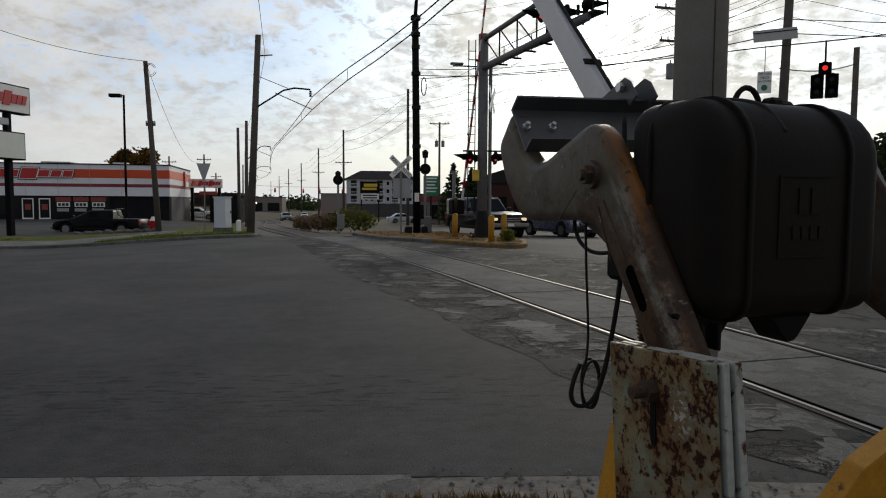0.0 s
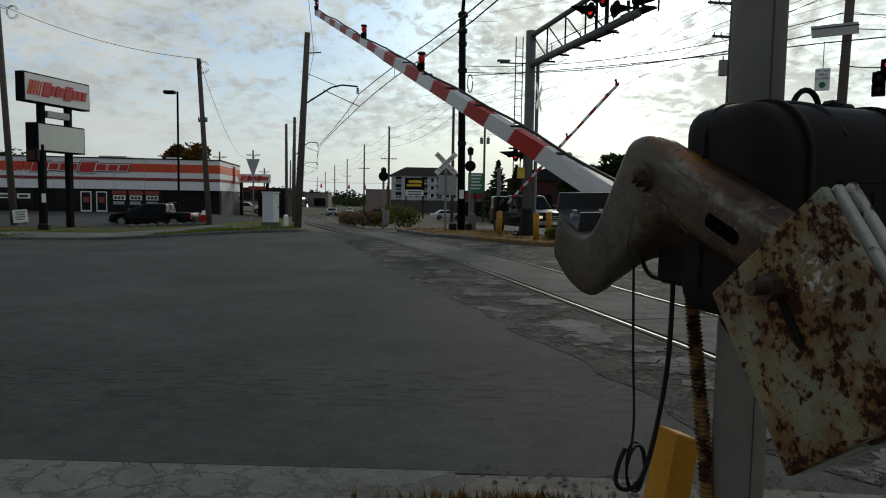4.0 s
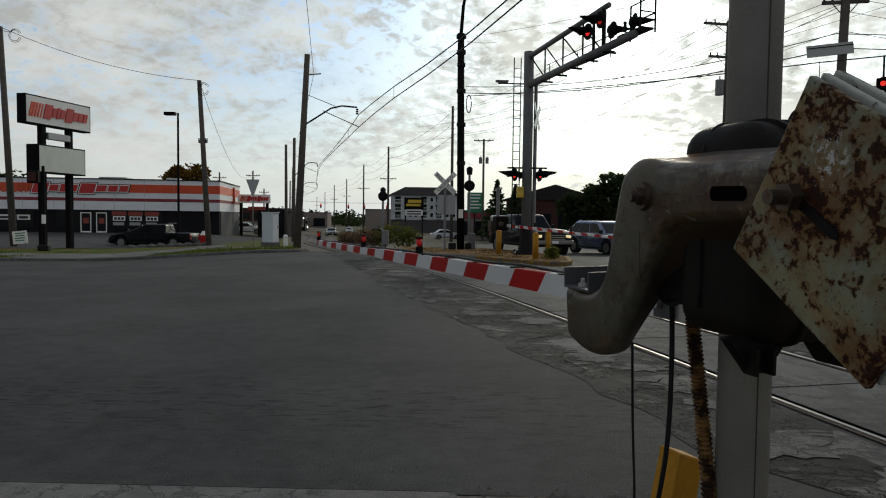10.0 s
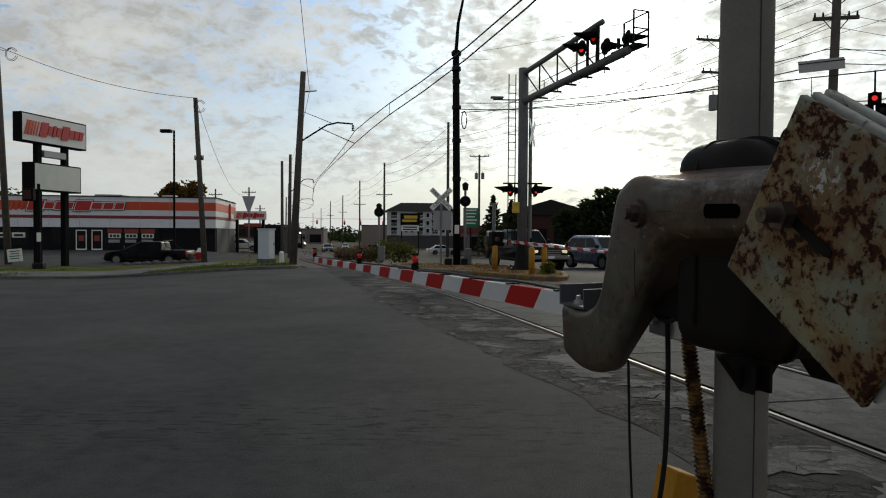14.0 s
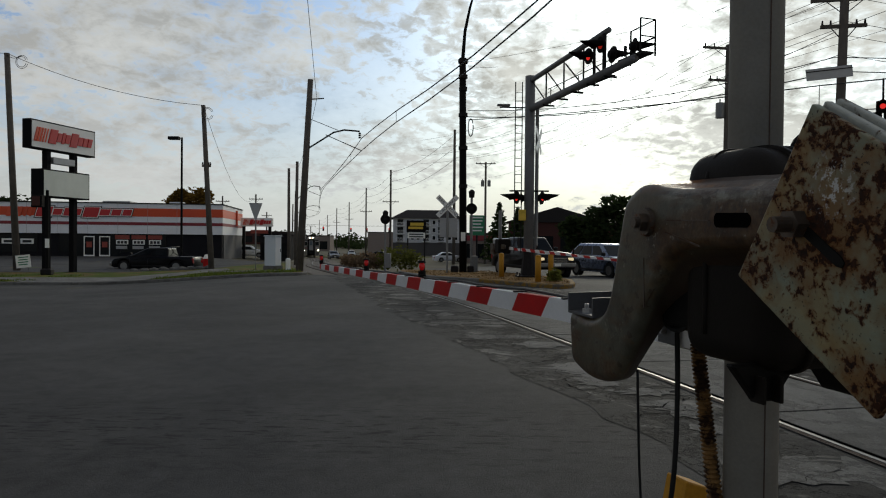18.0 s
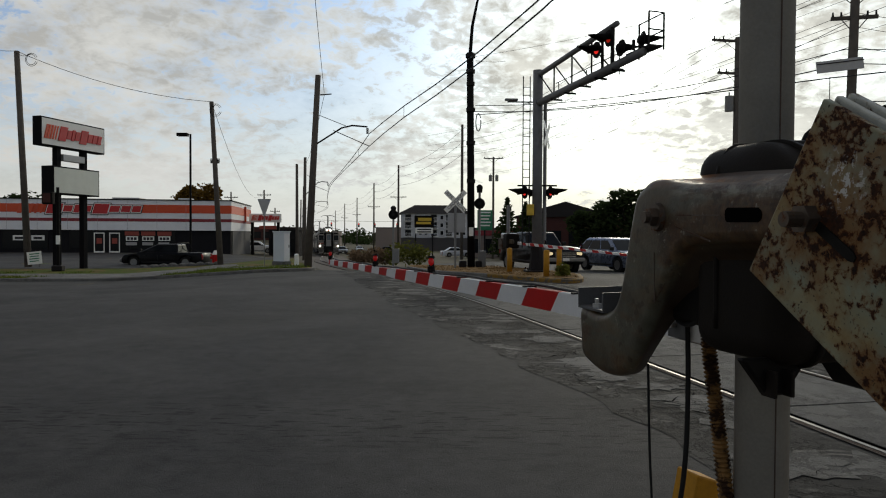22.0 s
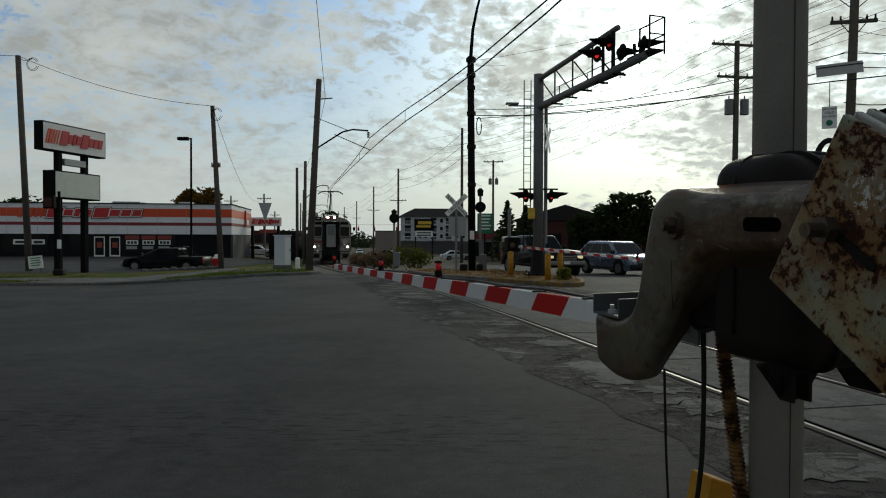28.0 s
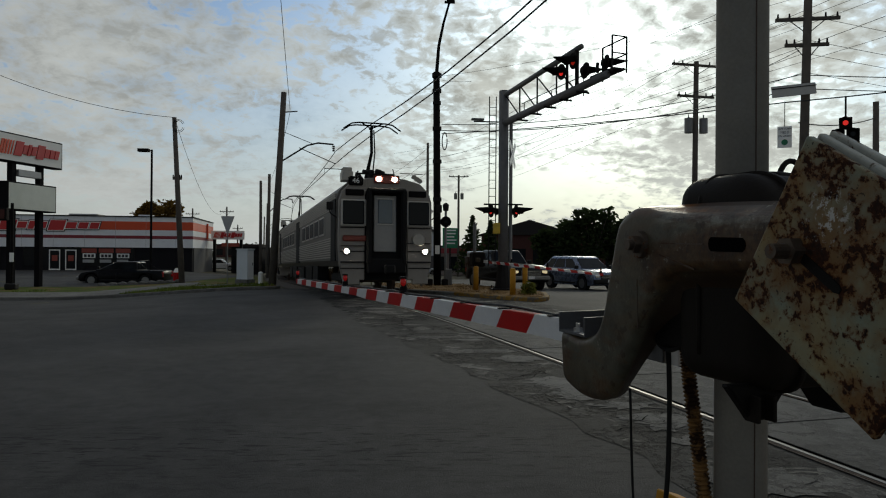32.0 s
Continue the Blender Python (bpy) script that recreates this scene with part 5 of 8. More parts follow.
# ---- cantilever signal bridge, far gate, crossbucks, signals ----
def flasher(parent, p, way, lit=True):
    """A round black target with a hood and a red lens that looks along way."""
    q = Vector(way).to_track_quat("Y", "Z").to_matrix().to_4x4()
    m = Matrix.Translation(p) @ q
    bm = bmesh.new()
    t = bmesh.new()
    rod(t, (0, -0.02, 0), (0, 0.0, 0), 0.25, seg=24)
    rod(t, (0, -0.14, 0), (0, -0.02, 0), 0.11, 0.16, 14)
    merge(bm, t, m)
    head = part("flasher", bm, M["hood_black"], parent, "round black target")
    bm = bmesh.new()
    t = bmesh.new()
    n = 14
    r0, r1 = [], []
    for i in range(n + 1):
        a = math.pi * (-0.12 + 1.24 * i / n)
        r0.append(t.verts.new((0.16 * math.cos(a), 0, 0.16 * math.sin(a))))
        k = 0.68 * (0.35 + 0.65 * max(0, math.sin(a)))
        r1.append(t.verts.new((0.165 * math.cos(a), k, 0.165 * math.sin(a) - 0.03)))
    for i in range(n):
        t.faces.new((r0[i], r0[i + 1], r1[i + 1], r1[i]))
    bmesh.ops.solidify(t, geom=t.faces[:], thickness=0.012)
    merge(bm, t, m)
    part("hood", bm, M["hood_black"], head, "black visor")
    bm = bmesh.new()
    t = bmesh.new()
    bmesh.ops.create_uvsphere(t, u_segments=16, v_segments=8, radius=1, matrix=pose(0, 0, 0) @ Matrix.Diagonal((0.125, 0.04, 0.125, 1)))
    merge(bm, t, m)
    part("lens", bm, M["red_lit"] if lit else M["red_dull"], head, "red lens alight" if lit else "dark red lens", True)


def crossbuck(parent, c, way, size=1.22, words=True, wide=0.23):
    """Two crossed white boards that face along way."""
    q = Vector(way).to_track_quat("Z", "Y").to_matrix().to_4x4()
    m = Matrix.Translation(c) @ q
    for k, (ang, lines) in enumerate(((45, ("RAIL", "ROAD")), (-45, ("CROSSING",)))):
        bm = bmesh.new()
        t = bmesh.new()
        bmesh.ops.create_cube(t, size=1.0, matrix=Matrix.Diagonal((size, wide, 0.012, 1)))
        merge(bm, t, m @ pose(0, 0, 0.014 * k, 0, 0, -ang if k == 0 else 45))
        board = part("blade", bm, M["sign_white"], parent, "white crossbuck board")
        if not words:
            continue
        turn = m @ pose(0, 0, 0.014 * k + 0.008, 0, 0, -45 if k == 0 else 45)
        if k == 0:
            letters("RAIL", 0.2, M["ink"], turn @ pose(-0.37, 0, 0), board)
            letters("ROAD", 0.2, M["ink"], turn @ pose(0.37, 0, 0), board)
        else:
            letters("CROSSING", 0.2, M["ink"], turn, board)


MAST = Vector((3.32, 26.1, 0.1))
ARM_WAY = Vector((2.2, -6.4, 0)).normalized()


def signal_bridge():
    g = thing("cantilever_signal", Matrix.Translation(MAST), "grey steel cantilever signal bridge with red flashers", "railroad signal")
    side = Vector((ARM_WAY.y, -ARM_WAY.x, 0))      # to the left of the arm, seen from its tip

    def p(along, z, s=0.0):
        return ARM_WAY * along + side * s + Vector((0, 0, z))

    bm = bmesh.new()
    rod(bm, (0, 0, 0.0), (0, 0, 7.65), 0.19, 0.19, 20)
    part("mast", bm, M["galv_dark"], g, "thick grey tubular mast", True)
    bm = bmesh.new()
    rod(bm, (0, 0, 0.05), (0, 0, 1.0), 0.31, 0.2, 10)
    box(bm, (0, 0, 0.03), (0.9, 0.9, 0.06))
    part("mast_base", bm, M["steel_dark"], g, "dark flared foot with a square plate")
    for x, y in ((-0.38, -0.38), (0.38, -0.38), (0.38, 0.38), (-0.38, 0.38)):
        bm = bmesh.new()
        rod(bm, (x, y, 0.05), (x, y, 0.16), 0.03, seg=6)
        part("anchor_bolt", bm, M["steel_dark"], g)
    L = 6.75
    for z, r, name, end, rise in ((6.40, 0.135, "lower_chord", L, 0.26), (7.47, 0.095, "upper_chord", 5.4, 0.40)):
        bm = bmesh.new()
        rod(bm, p(0.1, z), p(end, z + rise), r, r * 0.92, 14)
        part(name, bm, M["galv_dark"], g, "dark tubular chord of the arm", True)
    for i, a in enumerate((1.3, 2.6, 3.9, 5.2)):
        bm = bmesh.new()
        rod(bm, p(a, 6.45 + 0.04 * a), p(a, 7.47 + 0.075 * a), 0.03, seg=6)
        part("strut", bm, M["steel_dark"], g)
        bm = bmesh.new()
        rod(bm, p(a - 1.2, 7.48), p(a - 0.05, 6.5), 0.025, seg=6)
        part("brace", bm, M["steel_dark"], g)
    # walkway with a hand rail on the far side
    bm = bmesh.new()
    t = bmesh.new()
    bmesh.ops.create_cube(t, size=1.0, matrix=Matrix.Diagonal((4.4, 0.3, 0.03, 1)))
    merge(bm, t, Matrix.Translation(p(2.9, 6.58, -0.28)) @ ARM_WAY.to_track_quat("X", "Z").to_matrix().to_4x4())
    part("walkway", bm, M["steel_dark"], g, "narrow grating walkway")
    for a in (0.9, 1.9, 2.9, 3.9, 4.9):
        bm = bmesh.new()
        rod(bm, p(a, 6.45, -0.40), p(a, 7.05, -0.40), 0.018, seg=6)
        part("rail_post", bm, M["steel_dark"], g)
        bm = bmesh.new()
        rod(bm, p(a + 0.4, 6.27 + 0.04 * a, 0.12), p(a + 0.4, 6.27 + 0.04 * a, -0.34), 0.035, seg=4)
        part("bracket", bm, M["steel_dark"], g)
    for z in (6.72, 7.05):
        bm = bmesh.new()
        rod(bm, p(0.7, z, -0.40), p(5.4, z + 0.08, -0.40), 0.016, seg=6)
        part("hand_rail", bm, M["steel_dark"], g)
    # basket at the tip
    bm = bmesh.new()
    t = bmesh.new()
    bmesh.ops.create_cube(t, size=1.0, matrix=Matrix.Diagonal((1.2, 0.42, 0.06, 1)))
    merge(bm, t, Matrix.Translation(p(6.4, 6.80, -0.25)) @ ARM_WAY.to_track_quat("X", "Z").to_matrix().to_4x4())
    part("basket_floor", bm, M["steel_dark"], g, "steel basket floor")
    cs = [(5.8, -0.5), (7.0, -0.5), (7.0, 0.0), (5.8, 0.0)]
    for a, s in cs[:3]:
        bm = bmesh.new()
        rod(bm, p(a, 6.7, s), p(a, 7.75, s), 0.03, seg=6)
        part("basket_post", bm, M["steel_dark"], g)
    for z in (7.25, 7.75):
        bm = bmesh.new()
        tube(bm, [p(cs[0][0], z, cs[0][1]), p(cs[1][0], z, cs[1][1]), p(cs[2][0], z, cs[2][1])], 0.022, 6)
        part("basket_rail", bm, M["steel_dark"], g)
    # flashers on the arm and on the mast
    flasher(g, p(4.65, 7.22, 0.28), (-1, -0.35, -0.1), True)
    flasher(g, p(5.25, 7.42, 0.22), (-1, -0.30, -0.1), False)
    flasher(g, p(6.5, 7.08, -0.15), (1, 0.1, -0.05), False)
    flasher(g, p(5.85, 6.98, 0.15), (1, 0.3, -0.05), False)
    for a, z0, z1 in ((4.65, 6.6, 7.75), (5.2, 6.6, 7.8), (6.35, 6.8, 7.1)):
        bm = bmesh.new()
        rod(bm, p(a, z0, 0.06), p(a, z1, 0.06), 0.05, seg=8)
        part("flasher_post", bm, M["steel_dark"], g, "short post carrying a flasher")
    flasher(g, Vector((-0.50, -0.15, 3.02)), (-0.93, -0.36, -0.05), True)
    flasher(g, Vector((-0.28, 0.28, 3.02)), (-0.9, 0.2, -0.05), False)
    flasher(g, Vector((0.48, -0.2, 3.02)), (0.88, -0.47, -0.05), True)
    flasher(g, Vector((0.5, 0.2, 3.02)), (0.95, 0.1, -0.05), False)
    bm = bmesh.new()
    rod(bm, (-0.75, 0.0, 3.28), (0.75, 0.0, 3.28), 0.035, seg=6)
    part("cross_bar", bm, M["steel_dark"], g)
    bm = bmesh.new()
    box(bm, (-0.27, -0.12, 2.35), (0.26, 0.22, 0.42), 0, 0.02)
    part("bell_box", bm, M["yellow_box"], g, "yellow box on the mast")
    crossbuck(g, Vector((0.33, -0.1, 5.2)), (0.93, -0.36, 0), 1.22, False)
    bm = bmesh.new()
    rod(bm, (0.30, 0.12, 0.1), (0.30, 0.12, 6.6), 0.07, seg=10)
    part("signal_post", bm, M["galv"], g, "slim second post beside the mast")
    # ladder
    for s in (-0.13, 0.13):
        bm = bmesh.new()
        rod(bm, (-0.44 + s, -0.12, 0.9), (-0.44 + s, -0.12, 7.4), 0.02, seg=6)
        part("ladder_rail", bm, M["steel_dark"], g)
    for i in range(20):
        bm = bmesh.new()
        rod(bm, (-0.57, -0.12, 1.1 + 0.31 * i), (-0.31, -0.12, 1.1 + 0.31 * i), 0.014, seg=5)
        part("rung", bm, M["steel_dark"], g)
    # street lamp on an outrigger
    bm = bmesh.new()
    rod(bm, (-0.1, 0, 6.45), (-1.15, 0.1, 6.48), 0.03, seg=6)
    box(bm, (-1.0, 0.1, 6.56), (0.5, 0.16, 0.08), 5, 0.02)
    part("lamp_arm", bm, M["galv"], g, "small floodlight on an outrigger")


signal_bridge()

FAR_PIVOT = Vector((2.62, 27.4, 1.25))
FAR_WAY = Vector((2.5, -8.5, 0)).normalized()


def far_frame(turn):
    side = Vector((0, 0, 1)).cross(FAR_WAY)
    return Matrix.Translation(FAR_PIVOT) @ Matrix((FAR_WAY, side, (0, 0, 1))).transposed().to_4x4() @ pose(0, 0, 0, 0, -turn, 0)


def far_gate():
    r = thing("crossing_gate", far_frame(0), "striped gate arm across the opposite lanes", "crossing gate")
    bm = bmesh.new()
    prism(bm, [(0.4, -0.1), (0.4, 0.06), (-0.7, 0.1), (-0.9, -0.05), (-0.3, -0.14)], 0.1, pose(0, -0.3, 0), 0.02, 1)
    part("lever", bm, M["cast"], r, "grey cast lever")
    bm = bmesh.new()
    box(bm, (-0.85, -0.25, -0.12), (0.4, 0.16, 0.45), 0, 0.02)
    part("counterweight", bm, M["cast_arm"], r, "dark counterweight block")
    stripes_arm(r, 0.0, 0.3, -0.08, 8.7, 1.6, 0.11, (2.6, 5.4, 8.6), 4.2, 0.45)
    g = thing("crossing_gate_mechanism", Matrix.Translation((FAR_PIVOT.x, FAR_PIVOT.y, 0.1)), "gate mechanism on a short post by the cantilever mast", "gate mechanism")
    bm = bmesh.new()
    rod(bm, (-0.25, 0.35, 0), (-0.25, 0.35, 2.6), 0.07, seg=12)
    part("mast", bm, M["galv"], g, "grey post")
    bm = bmesh.new()
    box(bm, (-0.15, 0.12, 1.15), (0.55, 0.5, 0.6), 15, 0.08, 0, 0, 3)
    part("housing", bm, M["housing"], g, "dark housing")
    return r


far_rotor = far_gate()


def signs_by_track():
    g = thing("crossbuck_sign", Matrix.Translation((0.25, 31.5, 0.1)), "white railroad crossing crossbuck on a steel post", "road sign")
    bm = bmesh.new()
    rod(bm, (0, 0.03, -0.4), (0, 0.03, 3.1), 0.05, seg=10)
    part("post", bm, M["galv"], g)
    crossbuck(g, Vector((0, -0.03, 2.93)), (-0.02, -1, 0), 1.30)
    bm = bmesh.new()
    box(bm, (0.05, 0.09, 1.95), (0.82, 0.02, 0.9), 0, 0.005)
    part("sign_plate", bm, M["sign_back"], g, "bare aluminium back of a sign")
    for x, y, h, disc, label in ((1.47, 34.0, 3.9, 2.95, "slim railroad signal with round black targets"), (-3.15, 38.0, 3.0, 2.5, "low railroad signal with a round black target")):
        g = thing("railroad_signal", Matrix.Translation((x, y, 0.1)), label, "railroad signal", "signals by the track")
        bm = bmesh.new()
        rod(bm, (0, 0, -0.5), (0, 0, h - 0.35), 0.06, seg=10)
        part("post", bm, M["galv"], g)
        bm = bmesh.new()
        rod(bm, (0, -0.06, disc), (0, -0.1, disc), 0.27, seg=24)
        box(bm, (0, 0.0, disc), (0.2, 0.16, 0.3))
        part("target", bm, M["hood_black"], g, "round black target")
        bm = bmesh.new()
        rod(bm, (0, -0.1, disc), (0, -0.13, disc), 0.09, seg=14)
        part("lens", bm, M["window_dark"], g, "dark lens")
        bm = bmesh.new()
        rod(bm, (0, 0, h - 0.4), (0, 0, h - 0.1), 0.13, 0.16, 12)
        rod(bm, (0, 0, h - 0.1), (0, 0, h), 0.16, 0.05, 12)
        part("finial", bm, M["steel_dark"], g, "domed top")
        bm = bmesh.new()
        box(bm, (0.15, 0, 0.2), (0.35, 0.3, 0.8), 0, 0.02)
        part("relay_box", bm, M["galv"], g, "small grey relay box")
    g = thing("signal_cabinet", pose(-8.95, 36.2, -0.06, 0, 0, -28), "tall pale blue-grey steel signal cabinet", "cabinet")
    bm = bmesh.new()
    box(bm, (0, 0, 0.85), (0.72, 0.5, 1.6), 0, 0.01)
    part("body", bm, M["cabinet"], g)
    bm = bmesh.new()
    box(bm, (0, 0, 1.67), (0.8, 0.58, 0.06), 0, 0.01)
    part("cap", bm, M["cabinet"], g, "overhanging lid")
    bm = bmesh.new()
    box(bm, (0.364, 0, 0.85), (0.012, 0.42, 1.45), 0, 0.004)
    door = part("door", bm, M["white_paint"], g, "white cabinet door")
    bm = bmesh.new()
    box(bm, (0.38, 0.15, 0.9), (0.03, 0.03, 0.14))
    part("handle", bm, M["steel_dark"], door)
    bm = bmesh.new()
    box(bm, (0, 0, -0.05), (0.8, 0.6, 0.3))
    part("plinth", bm, M["concrete"], g, "concrete plinth")
    bm = bmesh.new()
    rod(bm, (0, 0, 0), (0, 0, 0.55), 0.13, seg=10)
    rod(bm, (0, 0, 0.55), (0, 0, 0.62), 0.13, 0.05, 10)
    ob = part("marker_post", bm, M["sign_white"])
    ob.matrix_basis = pose(-8.1, 36.0, ground(-8.1, 36.0) + 0.1)
    tagged(ob, "short cream utility marker beside the cabinet", "marker post")
    for i, (x, y) in enumerate(((2.27, 25.9), (3.2, 22.6), (4.1, 25.6))):
        bm = bmesh.new()
        rod(bm, (0, 0, 0), (0, 0, 0.86), 0.10, seg=14)
        t = bmesh.new()
        bmesh.ops.create_uvsphere(t, u_segments=14, v_segments=8, radius=0.1, matrix=Matrix.Diagonal((1, 1, 0.5, 1)))
        merge(bm, t, pose(0, 0, 0.86))
        ob = part("bollard", bm, M["yellow"], smooth=True)
        ob.matrix_basis = pose(x, y, 0.1)
        tagged(ob, "round yellow-painted steel bollard on the median", "bollard", "bollards round the mast")


signs_by_track()


# ---- poles and wires ----
def pole(name, base, top, r0, r1, mat, label, arms=(), cans=(), group=""):
    """A round pole; arms: (height, length, turn in degrees); cans: (height, side)."""
    b, t = Vector(base), Vector(top)
    g = thing(name, Matrix.Translation(b), label, "pole", group)
    bm = bmesh.new()
    rod(bm, (0, 0, -2.8 if b.y > 60 else -0.6), t - b, r0, r1, 14)
    part("shaft", bm, mat, g, "", True)
    for h, ln, rz in arms:
        c = (t - b) * (h / (t.z - b.z))
        d = Vector((math.cos(radians(rz)), math.sin(radians(rz)), 0))
        bm = bmesh.new()
        box(bm, c + Vector((0, 0, 0)), (ln, 0.10, 0.12), rz)
        arm = part("crossarm", bm, mat, g)
        for k in (-0.46, -0.28, 0.28, 0.46):
            bm = bmesh.new()
            q = c + d * ln * k
            rod(bm, q + Vector((0, 0, 0.05)), q + Vector((0, 0, 0.22)), 0.045, 0.03, 6)
            part("insulator", bm, M["steel_dark"], arm)
        for k in (-0.3, 0.3):
            bm = bmesh.new()
            rod(bm, c + d * ln * k, c - Vector((0, 0, 0.55)), 0.018, seg=5)
            part("brace", bm, M["steel_dark"], g)
    for h, s in cans:
        c = (t - b) * (h / (t.z - b.z)) + Vector((s, -0.05, 0))
        bm = bmesh.new()
        rod(bm, c - Vector((0, 0, 0.4)), c + Vector((0, 0, 0.4)), 0.22, seg=14)
        rod(bm, c + Vector((0, 0, 0.4)), c + Vector((0, 0, 0.6)), 0.04, seg=6)
        part("transformer", bm, M["galv"], g, "grey drum transformer")
    return g


def gz(x, y):
    return ground(x, y) + 0.05


A0, A1 = (-23.6, 38.0, gz(-23.6, 38)), (-24.2, 38.0, 11.6)
B0, B1 = (-13.25, 39.4, gz(-13.25, 39.4)), (-13.8, 39.4, 9.1)
C0, C1 = (-6.9, 33.0, 0.05), (-6.4, 33.0, 9.15)
pole_a = pole("utility_pole", A0, A1, 0.19, 0.14, M["wood_pole"], "leaning grey wooden utility pole on the verge", group="wooden poles")
pole_b = pole("utility_pole", B0, B1, 0.17, 0.12, M["wood_pole"], "grey wooden utility pole by the driveway", [(6.0, 0.5, 180)], group="wooden poles")
pole("catenary_pole", C0, C1, 0.19, 0.13, M["wood_pole"], "leaning wooden catenary pole beside the track", group="catenary poles")
for holder, top, side in ((pole_a, Vector(A1) - Vector(A0), 0.9), (pole_b, Vector(B1) - Vector(B0), 0.28)):
    bm = bmesh.new()
    for k in range(2):
        tube(bm, [top + Vector((side + (0.34 - 0.08 * k) * math.cos(a), -0.12 - 0.03 * k, -0.5 + (0.36 - 0.07 * k) * math.sin(a))) for a in np.linspace(0.4, 6.0, 20)], 0.014, 5)
    tube(bm, smooth_line([tuple(top + Vector((0.0, -0.12, -0.1))), tuple(top + Vector((side * 0.5, -0.12, -0.3))), tuple(top + Vector((side, -0.12, -0.15)))], 5), 0.014, 5)
    part("cable_coil", bm, M["wire"], holder, "loose coil of cable under the pole's top")
D1 = (-30.0, 110.0, 8.6)
pole("utility_pole", (-30.0, 110, -0.5), D1, 0.16, 0.12, M["wood_pole"], "distant wooden pole with a crossarm", [(8.3, 2.2, 0)], group="wooden poles")
pole("utility_pole", (-36.0, 112, -0.5), (-36.0, 112, 8.4), 0.16, 0.12, M["wood_pole"], "distant wooden pole with two crossarms", [(8.0, 2.2, 0), (7.2, 1.8, 0)], group="wooden poles")
pole("utility_pole", (-38.5, 150, -0.5), (-38.5, 150, 7.3), 0.18, 0.14, M["wood_pole"], "distant wooden pole with a transformer", [(7.0, 2.2, 0)], [(6.0, 0.3)], group="wooden poles")
pole("utility_pole", (-16.8, 75, -0.2), (-16.85, 75, 9.2), 0.19, 0.14, M["wood_pole"], "bare wooden pole behind the catenary poles", group="wooden poles")
BLK0, BLK1 = (1.05, 33.2, 0.1), (0.93, 33.2, 10.3)


def black_pole():
    g = pole("catenary_pole", BLK0, BLK1, 0.19, 0.165, M["black_pole"], "black steel catenary pole with a slim lamp mast on top", group="catenary poles")
    for h, s in ((10.05, 0.24), (9.3, 0.22), (8.7, 0.2), (7.45, 0.22), (5.85, 0.22), (4.0, 0.21)):
        bm = bmesh.new()
        rod(bm, (-0.01 * h, 0, h - 0.09), (-0.01 * h, 0, h + 0.09), s, seg=12)
        part("band", bm, M["steel_dark"], g, "dark clamp band")
    bm = bmesh.new()
    tube(bm, [(-0.12, 0, 10.1), (-0.02, 0, 11.5), (0.2, 0, 12.6), (0.5, 0, 13.7)], 0, 8, [0.09, 0.075, 0.06, 0.05])
    part("lamp_mast", bm, M["black_pole"], g, "slim mast leaning to the track")
    bm = bmesh.new()
    t = bmesh.new()
    bmesh.ops.create_uvsphere(t, u_segments=12, v_segments=8, radius=0.2, matrix=Matrix.Diagonal((1.1, 1, 0.8, 1)))
    merge(bm, t, pose(0.55, 0, 13.8))
    box(bm, (0.5, 0, 13.65), (0.5, 0.12, 0.1))
    part("lamp_head", bm, M["hood_black"], g, "dark lamp head")
    bm = bmesh.new()
    box(bm, (-0.02, -0.2, 1.55), (0.22, 0.02, 0.42))
    part("notice", bm, M["sign_white"], g, "small white notice")
    bm = bmesh.new()
    pts = [(0.3 + 0.12 * math.cos(a) , 0, 6.85 + 0.42 * math.sin(a)) for a in np.linspace(0.5, 2 * math.pi + 0.3, 24)]
    tube(bm, pts, 0.03, 6)
    part("cable_loop", bm, M["sign_back"], g, "hanging loop of pale cable")
    for x, w in ((-0.42, 0.36), (0.35, 0.3)):
        bm = bmesh.new()
        box(bm, (x, -0.2, -0.02), (w, 0.3, 0.34), 8, 0.05)
        part("ground_box", bm, M["steel_dark"], g, "low dark equipment box")


black_pole()


CAT = [(-6.9, 33.0, 5.55, 6.6, 5.75), (-13.7, 64.0, 5.1, 6.3, 5.5), (-22.4, 104.0, 5.1, 6.4, 5.6), (-32.0, 146.0, 5.1, 6.6, 5.8), (-41.5, 192.0, 5.1, 6.6, 5.8)]
for i, (x, y, h, ht, hc) in enumerate(CAT):
    if i:
        pole("catenary_pole", (x, y, -0.1), (x + 0.1, y, 8.6 + 0.1 * i), 0.18, 0.13, M["wood_pole"], "wooden catenary pole further along the track", group="catenary poles")
    tx = track_x(y)
    g = thing("catenary_bracket", Matrix.Translation((x, y, 0)), "dark steel catenary bracket reaching over the track", "bracket", "catenary brackets")
    reach = tx - x
    bm = bmesh.new()
    tube(bm, [(0.2, 0, h + 0.15), (reach * 0.55, 0, ht + 0.02), (reach * 0.72, 0, ht + 0.14), (reach * 0.97, 0, ht + 0.08)], 0.04, 8)
    part("boom", bm, M["steel_dark"], g)
    bm = bmesh.new()
    rod(bm, (reach * 0.42, 0, h + 0.95), (reach, 0, hc), 0.022, seg=6)
    part("steady_arm", bm, M["steel_dark"], g)
    bm = bmesh.new()
    rod(bm, (0.25, 0, ht + 0.75), (reach * 0.62, 0, ht + 0.12), 0.016, seg=5)
    part("stay", bm, M["steel_dark"], g)
    for k in range(3):
        bm = bmesh.new()
        rod(bm, (reach * 0.97, 0, ht - 0.05 - 0.1 * k), (reach * 0.97, 0, ht + 0.02 - 0.1 * k), 0.07, 0.05, 10)
        part("insulator", bm, M["steel_dark"], g)


